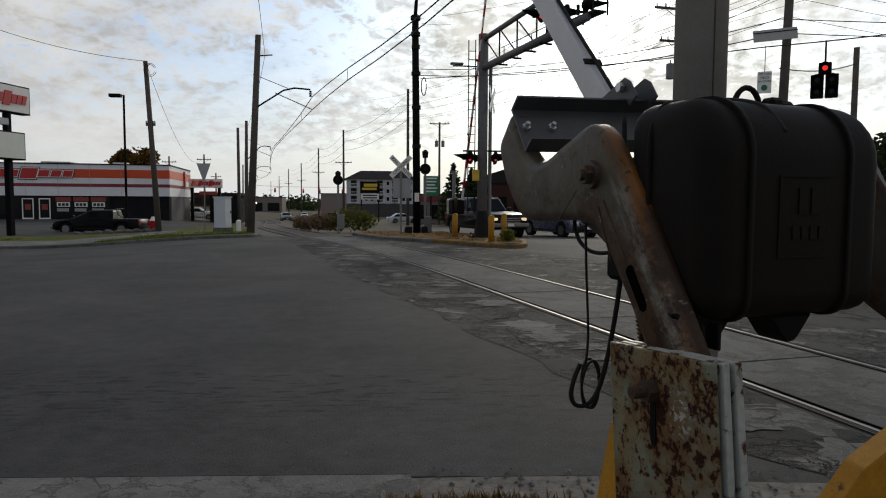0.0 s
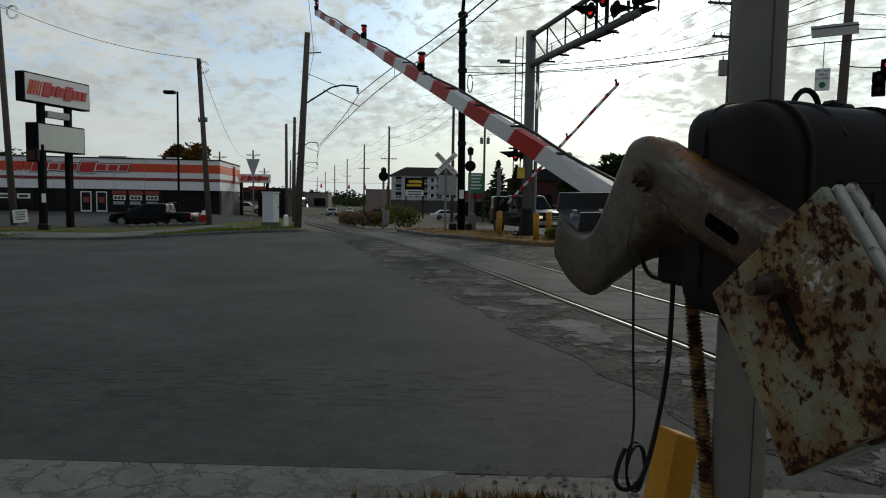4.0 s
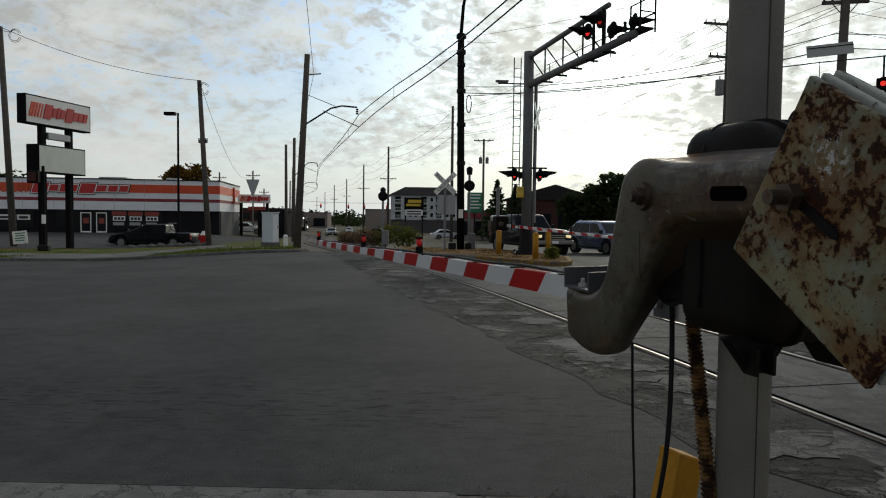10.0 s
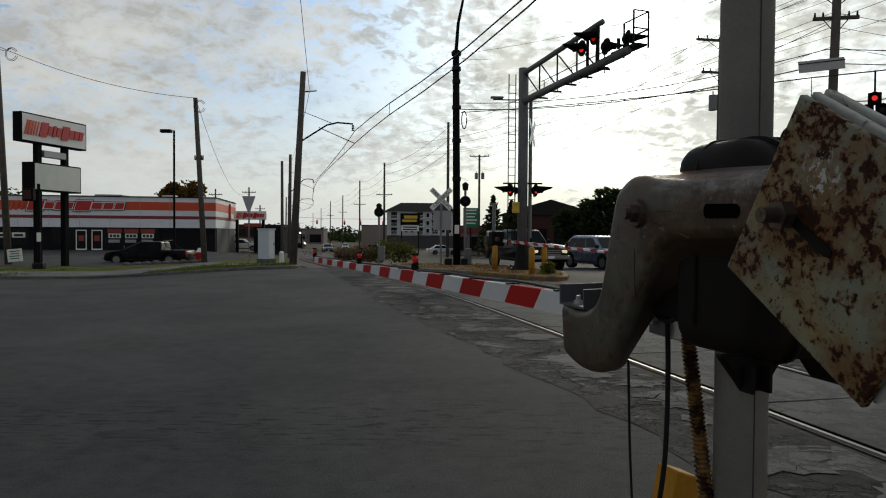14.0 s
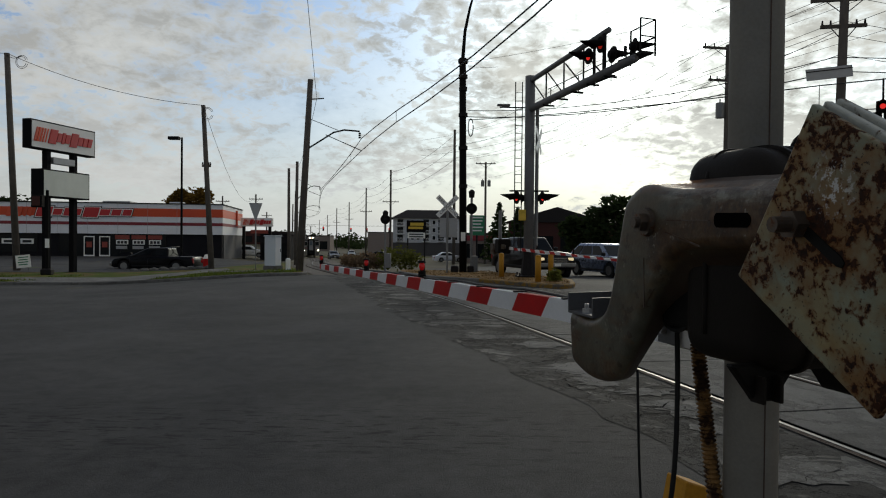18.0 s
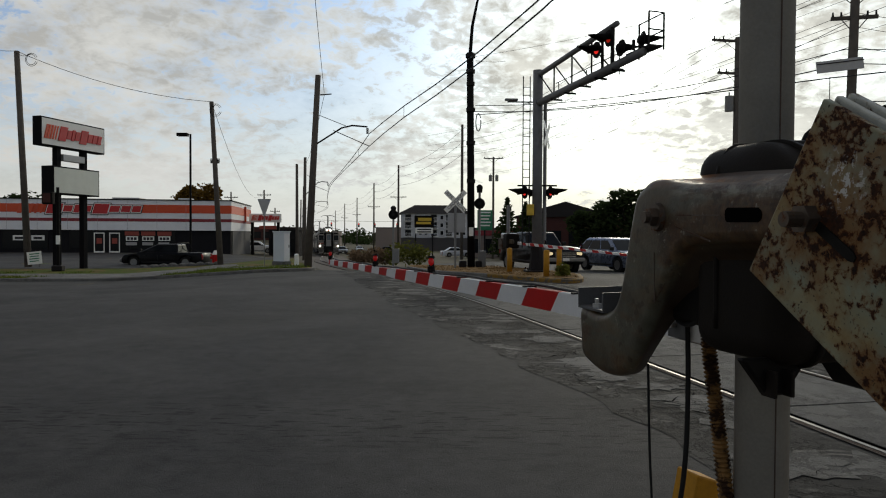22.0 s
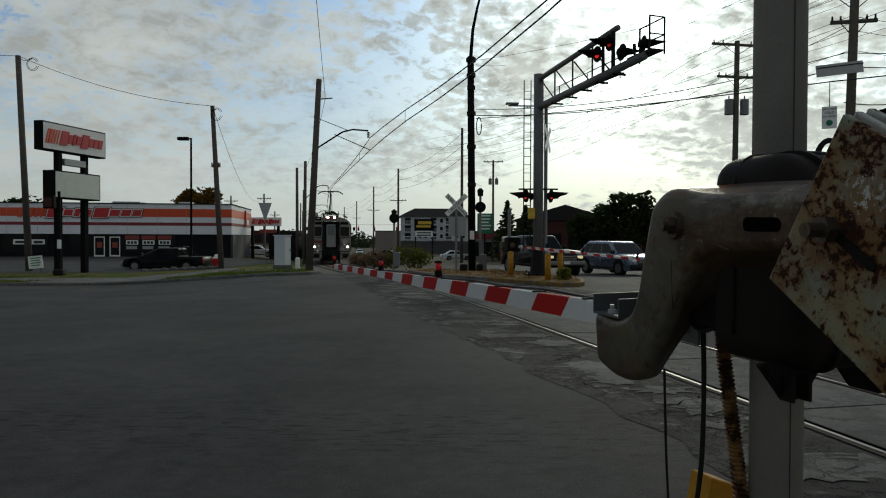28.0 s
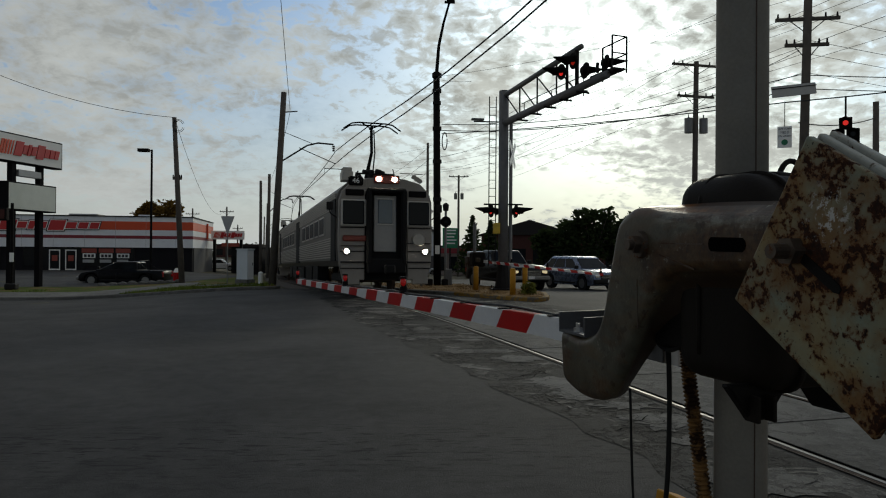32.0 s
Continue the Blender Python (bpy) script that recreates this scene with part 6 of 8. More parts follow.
def wire(name, a, b, drop, r, label, group="overhead wires", n=14):
    bm = bmesh.new()
    tube(bm, sag(a, b, drop, n), r, 5)
    return tagged(part(name, bm, M["wire"]), label, "wire", group)


def track_wires():
    for lvl, name, label in ((3, "messenger_wire", "upper catenary wire over the track"), (4, "contact_wire", "lower contact wire over the track")):
        stops = [(Vector((track_x(-30), -30, 6.9 if lvl == 3 else 6.2)))] + [Vector((track_x(c[1]), c[1], c[lvl] - (0.25 if lvl == 3 else 0))) for c in CAT]
        bm = bmesh.new()
        pts = []
        for a, b in zip(stops, stops[1:]):
            seg = []
            for i in range(16):
                t = i / 16
                y = a.y + (b.y - a.y) * t
                seg.append(Vector((track_x(y), y, a.z + (b.z - a.z) * t - (0.5 if lvl == 3 else 0.05) * 4 * t * (1 - t))))
            pts += seg
        pts.append(stops[-1])
        tube(bm, pts, 0.019, 5)
        tagged(part(name, bm, M["wire"]), label, "wire", "catenary wires")
        if lvl == 3:
            mess = pts
        else:
            for k in range(2, len(pts) - 20, 4):
                a, b = mess[k], pts[k]
                if (a - b).length > 0.25:
                    bm = bmesh.new()
                    rod(bm, a, b, 0.009, seg=4)
                    tagged(part("dropper", bm, M["wire"]), "thin dropper between the catenary wires", "wire", "catenary droppers")


track_wires()
wire("power_line", A1, B1, 0.5, 0.015, "slack power line between wooden poles")
wire("power_line", B1, D1, 3.0, 0.0136, "slack power line between wooden poles")
wire("power_line", (-95, 30, 13.5), A1, 0.7, 0.015, "slack power line between wooden poles")
wire("power_line", (-6.1, 33, 8.3), (-1.0, 0, 12.5), 0.4, 0.0109, "thin feeder line from the catenary pole")
wire("power_line", (-6.1, 33, 8.2), (-13.6, 64, 8.0), 0.5, 0.0109, "thin feeder line from the catenary pole")
bm = bmesh.new()
rod(bm, (-6.42, 33, 8.2), (-5.75, 33, 8.25), 0.03, seg=6)
tagged(part("line_bracket", bm, M["steel_dark"]), "short steel bracket on the catenary pole", "bracket")
R1, R2, R3 = Vector((15.05, 36.4, 0)), Vector((13.95, 24.3, 0)), Vector((20.2, 29.2, 0))
pole("utility_pole", R1, R1 + Vector((0.1, 0, 12.0)), 0.17, 0.13, M["wood_pole"], "wooden utility pole with two crossarms and transformers", [(11.8, 2.9, 10), (10.1, 2.2, 10)], [(8.5, -0.4), (8.5, 0.42)], "wooden poles")
pole("utility_pole", R2, R2 + Vector((0.3, 0, 11.6)), 0.18, 0.14, M["wood_pole"], "wooden utility pole with crossarms above the signals", [(10.15, 2.2, -12), (9.2, 1.5, -12)], (), "wooden poles")
pole("utility_pole", R3, R3 + Vector((0, 0, 8.3)), 0.15, 0.12, M["wood_pole"], "short wooden pole carrying the signal wires", (), (), "wooden poles")
pole("utility_pole", (5.7, 90, 0), (5.7, 90, 11.8), 0.17, 0.13, M["wood_pole"], "distant pole with a crossarm and transformers", [(11.6, 2.6, 0)], [(9.0, -0.4), (9.0, 0.45)], "wooden poles")
FAR_POLES = [(1.4, 80, 14.4), (-8.3, 110, 12.7), (-16.7, 150, 12.8), (-27.9, 205, 12.6), (-37, 240, 12.4), (-52, 310, 12.4), (-70, 390, 12.4)]
for x, y, h in FAR_POLES:
    pole("transmission_pole", (x, y, -0.3), (x, y, h), 0.2, 0.14, M["wood_pole"], "tall slim transmission pole in the distance", [(h * 0.62, 2.6, 0)] if y != 80 else (), (), "transmission poles")
for (x, y, h), (x2, y2, h2) in zip(FAR_POLES, FAR_POLES[1:]):
    for k in (0.3, 1.8, 3.2):
        wire("power_line", (x + 0.3, y, h - k), (x2 + 0.3, y2, h2 - k), 0.8, 0.0204, "thin dark transmission line in the distance")
for k in (0.3, 1.8, 3.2):
    wire("power_line", (1.7, 80, 14.4 - k), (9.5, 44, 13.2 - k), 0.8, 0.0136, "transmission line rising over the crossing")
    wire("power_line", (9.5, 44, 13.2 - k), (22, 4, 14.5 - k), 0.9, 0.0109, "transmission line rising over the crossing")
for dz, y2 in ((11.95, 0), (11.9, 0.8), (10.2, 0.4)):
    wire("power_line", (14.2 + y2, 36.4, dz), (5.5 + y2 * 0.5, 90, dz - 0.5), 0.9, 0.0122, "thin dark power line on crossarms")
    wire("power_line", (14.2 + y2, 36.4, dz), (26 + y2, -6, dz + 1.0), 0.8, 0.0095, "thin dark power line on crossarms")
for dz in (10.3, 9.4, 8.9, 8.2):
    wire("power_line", (14.1, 24.3, dz), (60, 36, dz - 0.6), 0.6, 0.0095, "thin dark power line crossing the road")
    wire("power_line", (14.1, 24.3, dz), (-2, 62, dz + 0.2), 0.8, 0.0095, "thin dark power line crossing the road")
wire("power_line", (1.2, 33.1, 10.1), (14.1, 24.3, 11.0), 0.3, 0.0082, "thin line from the black pole")
wire("power_line", (1.2, 33.1, 9.9), (2.6, 32.6, 9.75), 0.05, 0.0082, "thin line from the black pole")
# bundled signal cables from the black pole across the road
for z1, z2, drop, r in ((7.75, 8.1, 0.55, 0.018), (7.45, 7.6, 0.5, 0.022)):
    wire("span_cable", (1.2, 33.1, z1), (13.9, 24.3, z2), drop, r, "thick bundled signal cable across the road")
    wire("span_cable", (13.9, 24.3, z2), (40, 20, z2 + 0.3), 0.5, 0.018, "thick bundled signal cable across the road")
wire("span_wire", (13.9, 24.3, 6.35), (20.2, 29.2, 7.6), 0.2, 0.022, "steel span wire carrying the traffic lights")
wire("span_wire", (1.2, 33.1, 7.3), (11.3, 20.55, 6.22), 0.12, 0.02, "steel span wire carrying the traffic lights")
wire("span_wire", (11.3, 20.55, 6.22), (12.55, 19.5, 6.18), 0.0, 0.02, "steel span wire carrying the traffic lights")
wire("span_wire", (12.55, 19.5, 6.18), (24, 11.0, 6.6), 0.1, 0.02, "steel span wire carrying the traffic lights")
wire("span_wire", (13.9, 24.3, 9.0), (8.4, 20.5, 6.4), 0.1, 0.012, "thin dark guy line above the signals")

# ---- the store, its signs and lot ----
STORE = pose(-22.3, 69.2, -0.45, 0, 0, 8)      # x from the corner along the front to the left is negative, y goes back


def store():
    g = thing("auto_parts_store", STORE, "long low grey brick store with white and orange fascia", "shop")
    W, D, H = 34.0, 13.0, 5.25

    def slab(name, x0, x1, y0, y1, z0, z1, mat, label="", parent=None, bevel=0.0):
        bm = bmesh.new()
        box(bm, ((x0 + x1) / 2, (y0 + y1) / 2, (z0 + z1) / 2), (abs(x1 - x0), abs(y1 - y0), abs(z1 - z0)), 0, bevel)
        return part(name, bm, mat, parent or g, label)

    slab("wall", -W, 0, 0.0, D, -0.9, 2.3, M["brick_grey"], "grey brick front wall, shade put into its dark colour")
    slab("side_wall", 0.0, 0.06, 0.9, D, -0.9, 3.0, M["brick_side_lit"], "grey brick side wall, coloured paler as the lit side")
    slab("fascia", -W - 0.1, 0.12, -0.25, D, 2.25, H, M["white_paint"], "white panelled fascia")
    for z0, z1, mat, label in ((3.98, 4.80, M["fascia_orange"], "orange band"), (3.12, 3.42, M["fascia_red"], "dark red band")):
        slab("band", -W - 0.1, 0.14, -0.27, -0.25, z0, z1, mat, label)
        slab("band", 0.12, 0.14, -0.25, D, z0, z1, mat, label)
    slab("coping", -W - 0.15, 0.2, -0.32, D, H, H + 0.1, M["hood_black"], "black parapet coping")
    for k in range(12):
        slab("fascia_joint", -2.8 * k - 1.5, -2.8 * k - 1.48, -0.272, -0.268, 2.3, H - 0.02, M["sign_back"])
    slab("return_wall", 0.14, 0.32, 8.0, 8.3, 3.3, 5.0, M["logo_orange"], "orange projecting panel")
    slab("roof_unit", -13.4, -10.6, 6, 8.5, H, H + 0.55, M["sign_back"], "grey rooftop unit")
    slab("roof_unit", -6.8, -5.4, 7, 8.2, H, H + 0.6, M["white_paint"], "pale rooftop unit")
    # shop front: glazing, doors, posters
    for x0, x1 in ((-21.6, -17.4), (-15.4, -14.0), (-9.7, -5.4)):
        win = slab("window", x0, x1, -0.06, -0.02, 0.35, 2.15, M["window_dark"], "dark shop window")
        n = max(1, int((x1 - x0) / 1.5))
        for i in range(n + 1):
            x = x0 + (x1 - x0) * i / n
            slab("mullion", x - 0.03, x + 0.03, -0.09, -0.05, 0.35, 2.15, M["steel_dark"], "", win)
    slab("window", -13.9, -9.8, -0.06, -0.02, 0.0, 2.15, M["window_dark"], "dark glazed entrance")
    for x in (-13.1, -11.65):
        d = slab("door", x, x + 1.0, -0.12, -0.07, 0.0, 2.0, M["window_dark"], "glass door in a white frame")
        for a0, a1, b0, b1 in ((x, x + 0.09, 0, 2.0), (x + 0.91, x + 1.0, 0, 2.0), (x + 0.09, x + 0.91, 0, 0.15), (x + 0.09, x + 0.91, 1.9, 2.0)):
            slab("door_frame", a0, a1, -0.16, -0.12, b0, b1, M["sign_white"], "white door frame", d)
        slab("notice", x + 0.25, x + 0.75, -0.14, -0.125, 0.9, 1.45, M["poster_red"], "red notice", d)
    for i, x in enumerate((-10.1, -8.55, -7.0)):
        w = 1.15
        slab("poster", x - 0.1, x + w + 0.1, -0.1, -0.07, 1.72, 2.13, M["poster_red"], "orange-red poster strip")
        ps = slab("poster", x, x + w, -0.1, -0.07, 1.2, 1.65, M["sign_white"], "white price poster")
        for k in range(3):
            slab("poster_mark", x + 0.12 + 0.33 * k, x + 0.36 + 0.33 * k, -0.12, -0.1, 1.28, 1.55, M["ink"], "", ps)
        slab("poster", x, x + w * 0.9, -0.1, -0.07, 0.75, 1.05, M["sign_back"], "grey poster")
    for x in (-20.6, -18.9):
        slab("poster", x, x + 1.2, -0.1, -0.07, 1.2, 1.7, M["sign_white"], "white price poster")
        slab("poster_mark", x + 0.2, x + 1.0, -0.12, -0.1, 1.32, 1.55, M["ink"])
    # logo on the fascia as plain slanted shapes, no letters
    logo(g, Matrix.Translation((-14.2, -0.30, 4.35)) @ pose(0, 0, 0, 90), 11.6, 1.3, M["logo_red"], True)


def logo(parent, m, width, height, mat, outline):
    """Slanted stripes and a row of leaning blocks in red and orange."""
    def leaning(bm, x0, x1, h, z):
        s = 0.28 * h
        t = bmesh.new()
        vs = [t.verts.new(p) for p in ((x0 - s / 2, -h / 2, 0), (x1 - s / 2, -h / 2, 0), (x1 + s / 2, h / 2, 0), (x0 + s / 2, h / 2, 0))]
        f = t.faces.new(vs)
        r = bmesh.ops.extrude_face_region(t, geom=[f])
        bmesh.ops.translate(t, verts=[v for v in r["geom"] if isinstance(v, bmesh.types.BMVert)], vec=(0, 0, z))
        bmesh.ops.recalc_face_normals(t, faces=t.faces[:])
        merge(bm, t, m)
        return bm
    for k in range(5):
        x = -width * 0.5 + k * width * 0.045
        bm = leaning(bmesh.new(), x, x + width * (0.034 - 0.005 * k), height * 0.72, 0.04)
        part("logo_stripe", bm, M["logo_orange"], parent, "orange slanted stripe")
    ws = [(0.0, 0.12, 0.95), (0.13, 0.20, 0.6), (0.215, 0.26, 0.75), (0.275, 0.35, 0.6), (0.37, 0.49, 0.95), (0.50, 0.58, 0.6), (0.595, 0.67, 0.6), (0.685, 0.755, 0.6)]
    for a, b, h in ws:
        x0, x1 = -width * 0.27 + a * width, -width * 0.27 + b * width
        base = None
        if outline:
            t = bmesh.new()
            leaning(t, x0 - 0.13, x1 + 0.13, height * h * 0.78 + 0.26, 0.035)
            base = part("logo_outline", t, M["ink"], parent, "black rim of a block")
            t = bmesh.new()
            leaning(t, x0 - 0.06, x1 + 0.06, height * h * 0.78 + 0.13, 0.045)
            part("logo_rim", t, M["sign_white"], base, "white rim of a block")
        t = bmesh.new()
        leaning(t, x0, x1, height * h * 0.78, 0.06)
        part("logo_block", t, mat, base or parent, "red leaning block")


store()


def pylon_sign():
    g = thing("pylon_sign", pose(-20.0, 36.0, -0.45, 0, 0, 0), "tall pylon sign with a white logo panel and blank panel", "sign")
    way = Vector((1.0, 4.3, 0)).normalized()
    rz = math.degrees(math.atan2(way.y, way.x))
    for x, y in ((-0.35, -0.85), (0.05, 0.95)):
        bm = bmesh.new()
        box(bm, (x, y, 3.2), (0.30, 0.30, 6.4), rz, 0.02)
        part("post", bm, M["sign_frame"], g, "square black post")
    c = Vector((-0.15, 0.1, 0))
    for z0, z1, ln, dep, mat, label, off in ((6.33, 7.78, 4.45, 0.5, M["sign_white"], "white sign face", 0.0), (3.93, 5.36, 3.25, 0.72, M["sign_blank"], "blank greenish white sign face", 0.05)):
        zc, h = (z0 + z1) / 2, z1 - z0
        bm = bmesh.new()
        box(bm, c + way * off + Vector((0, 0, zc)), (ln, dep, h), rz, 0.02)
        cab = part("sign_cabinet", bm, M["sign_frame"], g, "black sign box")
        nrm = Vector((way.y, -way.x, 0))
        bm = bmesh.new()
        box(bm, c + way * off + nrm * (dep / 2 + 0.004) + Vector((0, 0, zc)), (ln - 0.16, 0.02, h - 0.14), rz)
        part("sign_face", bm, mat, cab, label)
        bm = bmesh.new()
        box(bm, c + way * off - nrm * (dep / 2 + 0.004) + Vector((0, 0, zc)), (ln - 0.16, 0.02, h - 0.14), rz)
        part("sign_face", bm, mat, cab, label)
        if mat is M["sign_white"]:
            m = Matrix.Translation(c + nrm * (dep / 2 + 0.016) + Vector((0, 0, zc))) @ pose(0, 0, 0, 0, 0, rz) @ pose(0, 0, 0, 90)
            logo(cab, m, 3.9, 1.0, M["logo_red"], False)
    bm = bmesh.new()
    box(bm, c + Vector((0.1, 0, 5.85)), (1.5, 0.25, 0.35), rz, 0.02)
    part("number_box", bm, M["sign_back"], g, "small grey box between the panels")


pylon_sign()


def pedestrian_signal():
    g = thing("pedestrian_signal", Matrix.Translation((-19.75, 34.2, -0.42)), "dark pedestrian signal on a slim black post", "traffic signal")
    bm = bmesh.new()
    rod(bm, (0, 0, 0), (0, 0, 4.2), 0.07, seg=10)
    part("post", bm, M["black_pole"], g)
    bm = bmesh.new()
    box(bm, (-0.48, 0, 3.65), (0.55, 0.3, 0.62), 0, 0.04)
    hd = part("signal_head", bm, M["hood_black"], g, "black signal box")
    bm = bmesh.new()
    box(bm, (-0.48, -0.16, 3.65), (0.4, 0.02, 0.46), 0, 0.01)
    part("signal_face", bm, M["brick_brown"], hd, "dark unlit face")
    bm = bmesh.new()
    box(bm, (0.05, -0.1, 1.55), (0.2, 0.03, 0.45))
    part("push_button", bm, M["sign_white"], g, "white push-button plate")
    bm = bmesh.new()
    box(bm, (0, 0, 0.12), (0.5, 0.5, 0.3), 10, 0.05)
    part("foot", bm, M["steel_dark"], g)
    ob = bmesh.new()
    box(ob, (0, 0, 0.48), (0.72, 0.03, 0.68), 0, 0.004, 0, -6)
    g = thing("yard_sign", pose(-22.3, 36.4, -0.35, 0, 0, 10), "small white yard sign with green lettering, leaning", "sign")
    part("board", ob, M["sign_white"], g)
    for k in range(4):
        bm = bmesh.new()
        box(bm, (0.0, -0.022, 0.7 - 0.13 * k), (0.5 - 0.06 * (k % 2), 0.008, 0.05), 0, 0, 0, -6)
        part("text_bar", bm, M["green_sign"], g, "unreadable green line")
    for x in (-0.25, 0.25):
        bm = bmesh.new()
        rod(bm, (x, 0, 0), (x, 0, 0.3), 0.012, seg=5)
        part("leg", bm, M["steel_dark"], g)


pedestrian_signal()


def lot_things():
    g = thing("lot_lamp", Matrix.Translation((-18.3, 48, -0.4)), "tall dark parking-lot lamp with a square head", "street lamp")
    bm = bmesh.new()
    rod(bm, (0, 0, 0), (0, 0, 8.9), 0.085, 0.07, 10)
    part("post", bm, M["black_pole"], g)
    bm = bmesh.new()
    box(bm, (-0.55, 0, 8.85), (0.75, 0.4, 0.22), 0, 0.02)
    rod(bm, (0, 0, 8.85), (-0.3, 0, 8.85), 0.03, seg=6)
    part("lamp_head", bm, M["hood_black"], g)
    g = thing("yield_sign", Matrix.Translation((-9.9, 36.3, 0.05)), "back of a triangular yield sign on a thin post", "road sign")
    bm = bmesh.new()
    rod(bm, (0, 0.02, -0.4), (0, 0.02, 3.2), 0.025, seg=6)
    part("post", bm, M["galv"], g)
    bm = bmesh.new()
    prism(bm, [(-0.36, 3.3), (0.36, 3.3), (0.045, 2.42), (-0.045, 2.42)], 0.01, pose(0, -0.02, 0), 0.003, 1)
    part("plate", bm, M["sign_back"], g, "bare aluminium triangle")
    g = thing("fire_hydrant", Matrix.Translation((-14.1, 40.9, ground(-14.1, 40.9) + 0.1)), "red fire hydrant with a white cap at the lot's edge", "fire hydrant")
    bm = bmesh.new()
    rod(bm, (0, 0, 0), (0, 0, 0.6), 0.2, 0.19, 12)
    box(bm, (0, 0, 0.42), (0.62, 0.16, 0.16), 0, 0.03)
    part("barrel", bm, M["arm_red"], g)
    bm = bmesh.new()
    rod(bm, (0, 0, 0.6), (0, 0, 0.85), 0.2, 0.08, 12)
    part("cap", bm, M["sign_white"], g, "white bonnet")
    rocks = tagged(new("rock_edging"), "row of pale rocks edging the lot", "rocks")
    for i in range(9):
        bm = bmesh.new()
        bmesh.ops.create_icosphere(bm, subdivisions=2, radius=0.16 + 0.08 * random.random(), matrix=Matrix.Diagonal((1.4, 1, 0.7, 1)))
        for v in bm.verts:
            v.co *= 1 + 0.25 * noise.noise(v.co * 6 + Vector((i, 0, 0)))
        x, y = -17.2 + 0.42 * i, 38.2 + 0.30 * i
        for v in bm.verts:
            v.co += Vector((x, y, ground(x, y) + 0.16))
        part("rock", bm, M["concrete"], rocks)


lot_things()


# ---- vehicles ----
def wheel(parent, x, y, r, wd=0.24):
    bm = bmesh.new()
    rod(bm, (x, y - wd / 2, r), (x, y + wd / 2, r), r, seg=22)
    w = part("wheel", bm, M["tyre"], parent, "black tyre")
    for s in (-1, 1):
        bm = bmesh.new()
        rod(bm, (x, y + s * (wd / 2 + 0.004), r), (x, y + s * wd * 0.3, r), r * 0.62, seg=14)
        part("rim", bm, M["rim"], w, "grey alloy rim")


def vehicle(name, m, label, L, W, H, belt, wr, body_mat, cab, hood_h, clearance=0.28, wb=None, bed=False, lamps=False, group="", category="car", splits=((0.04, 0.47), (0.53, 0.96)), roof_mat=None):
    """x is forward. cab: x of the windscreen's foot and top, and of the rear window's top and foot; splits: side windows, from the front."""
    g = thing(name, m, label, category, group)
    f, r = L / 2, -L / 2
    wb = wb or L * 0.58
    ax = (wb / 2 + 0.02 * L, -wb / 2 + 0.02 * L)
    rear = belt - (0.06 if bed else 0.02)
    out = [(r, clearance + 0.14), (r + 0.01, rear - 0.2), (r + 0.06, rear), (cab[3], rear), (cab[3] + 0.03, belt), (cab[0], belt), (cab[0] + 0.05, hood_h + 0.03), (f - 0.55, hood_h - 0.03), (f - 0.2, hood_h - 0.10), (f - 0.05, hood_h - 0.26), (f, hood_h - 0.45), (f - 0.02, clearance + 0.1), (f - 0.2, clearance)]
    for a in ax:
        arch = [(a + (wr + 0.07) * math.cos(t), wr + (wr + 0.07) * math.sin(t)) for t in np.linspace(0.0, math.pi, 9)]
        arch = [(x, max(z, clearance)) for x, z in arch]
        out += [(a + wr + 0.07, clearance)] + arch[1:-1] + [(a - wr - 0.07, clearance)]
    out.append((r + 0.1, clearance))
    bm = bmesh.new()
    prism(bm, out, W, pose(0, -W / 2, 0), 0.045, 2)
    for v in bm.verts:
        ends = max(0.0, (abs(v.co.x) - (L / 2 - 0.7)) / 0.7)
        v.co.y *= (1.0 - 0.09 * ends * ends) * (1.0 - 0.07 * max(0.0, (v.co.z - belt + 0.3) / 0.3))
    part("body", bm, body_mat, g, "", True)
    # cabin with its panes
    x0, x1, x2, x3 = cab
    top = H
    wl, wt = W / 2 - 0.07, W / 2 - 0.25
    bm = bmesh.new()
    lo = [bm.verts.new(p) for p in ((x0, -wl, belt - 0.05), (x0, wl, belt - 0.05), (x3, wl, belt - 0.05), (x3, -wl, belt - 0.05))]
    xm = (x1 + x2) / 2
    hi = [bm.verts.new(p) for p in ((x1, -wt, top - 0.06), (x1, wt, top - 0.06), (x2, wt, top - 0.05), (x2, -wt, top - 0.05))]
    bm.faces.new(hi)
    for k in range(4):
        bm.faces.new((lo[k], lo[(k + 1) % 4], hi[(k + 1) % 4], hi[k]))
    bmesh.ops.bevel(bm, geom=[e for e in bm.edges if max(e.verts[0].co.z, e.verts[1].co.z) > belt], offset=0.09, segments=3, profile=0.5, affect="EDGES")
    for v in bm.verts:
        if v.co.z > top - 0.09:
            v.co.z += 0.05 * max(0.0, 1 - ((v.co.x - xm) / (abs(x1 - x2) / 2 + 0.01)) ** 2)
    bmesh.ops.recalc_face_normals(bm, faces=bm.faces[:])
    cabin = part("cabin", bm, roof_mat or body_mat, g, "", True)

    def pane(name, corners, out_way):
        t = bmesh.new()
        t.faces.new([t.verts.new(Vector(c) + Vector(out_way) * 0.014) for c in corners])
        rr = bmesh.ops.extrude_face_region(t, geom=t.faces[:])
        bmesh.ops.translate(t, verts=[v for v in rr["geom"] if isinstance(v, bmesh.types.BMVert)], vec=Vector(out_way) * -0.03)
        bmesh.ops.recalc_face_normals(t, faces=t.faces[:])
        part(name, t, M["glass"], cabin, "dark reflective glass")

    def side_at(u, v, s):
        xa, xb = x0 + (x1 - x0) * v, x3 + (x2 - x3) * v
        return (xa + (xb - xa) * u, s * (wl + (wt - wl) * v), belt - 0.05 + (top - 0.01 - belt) * v)

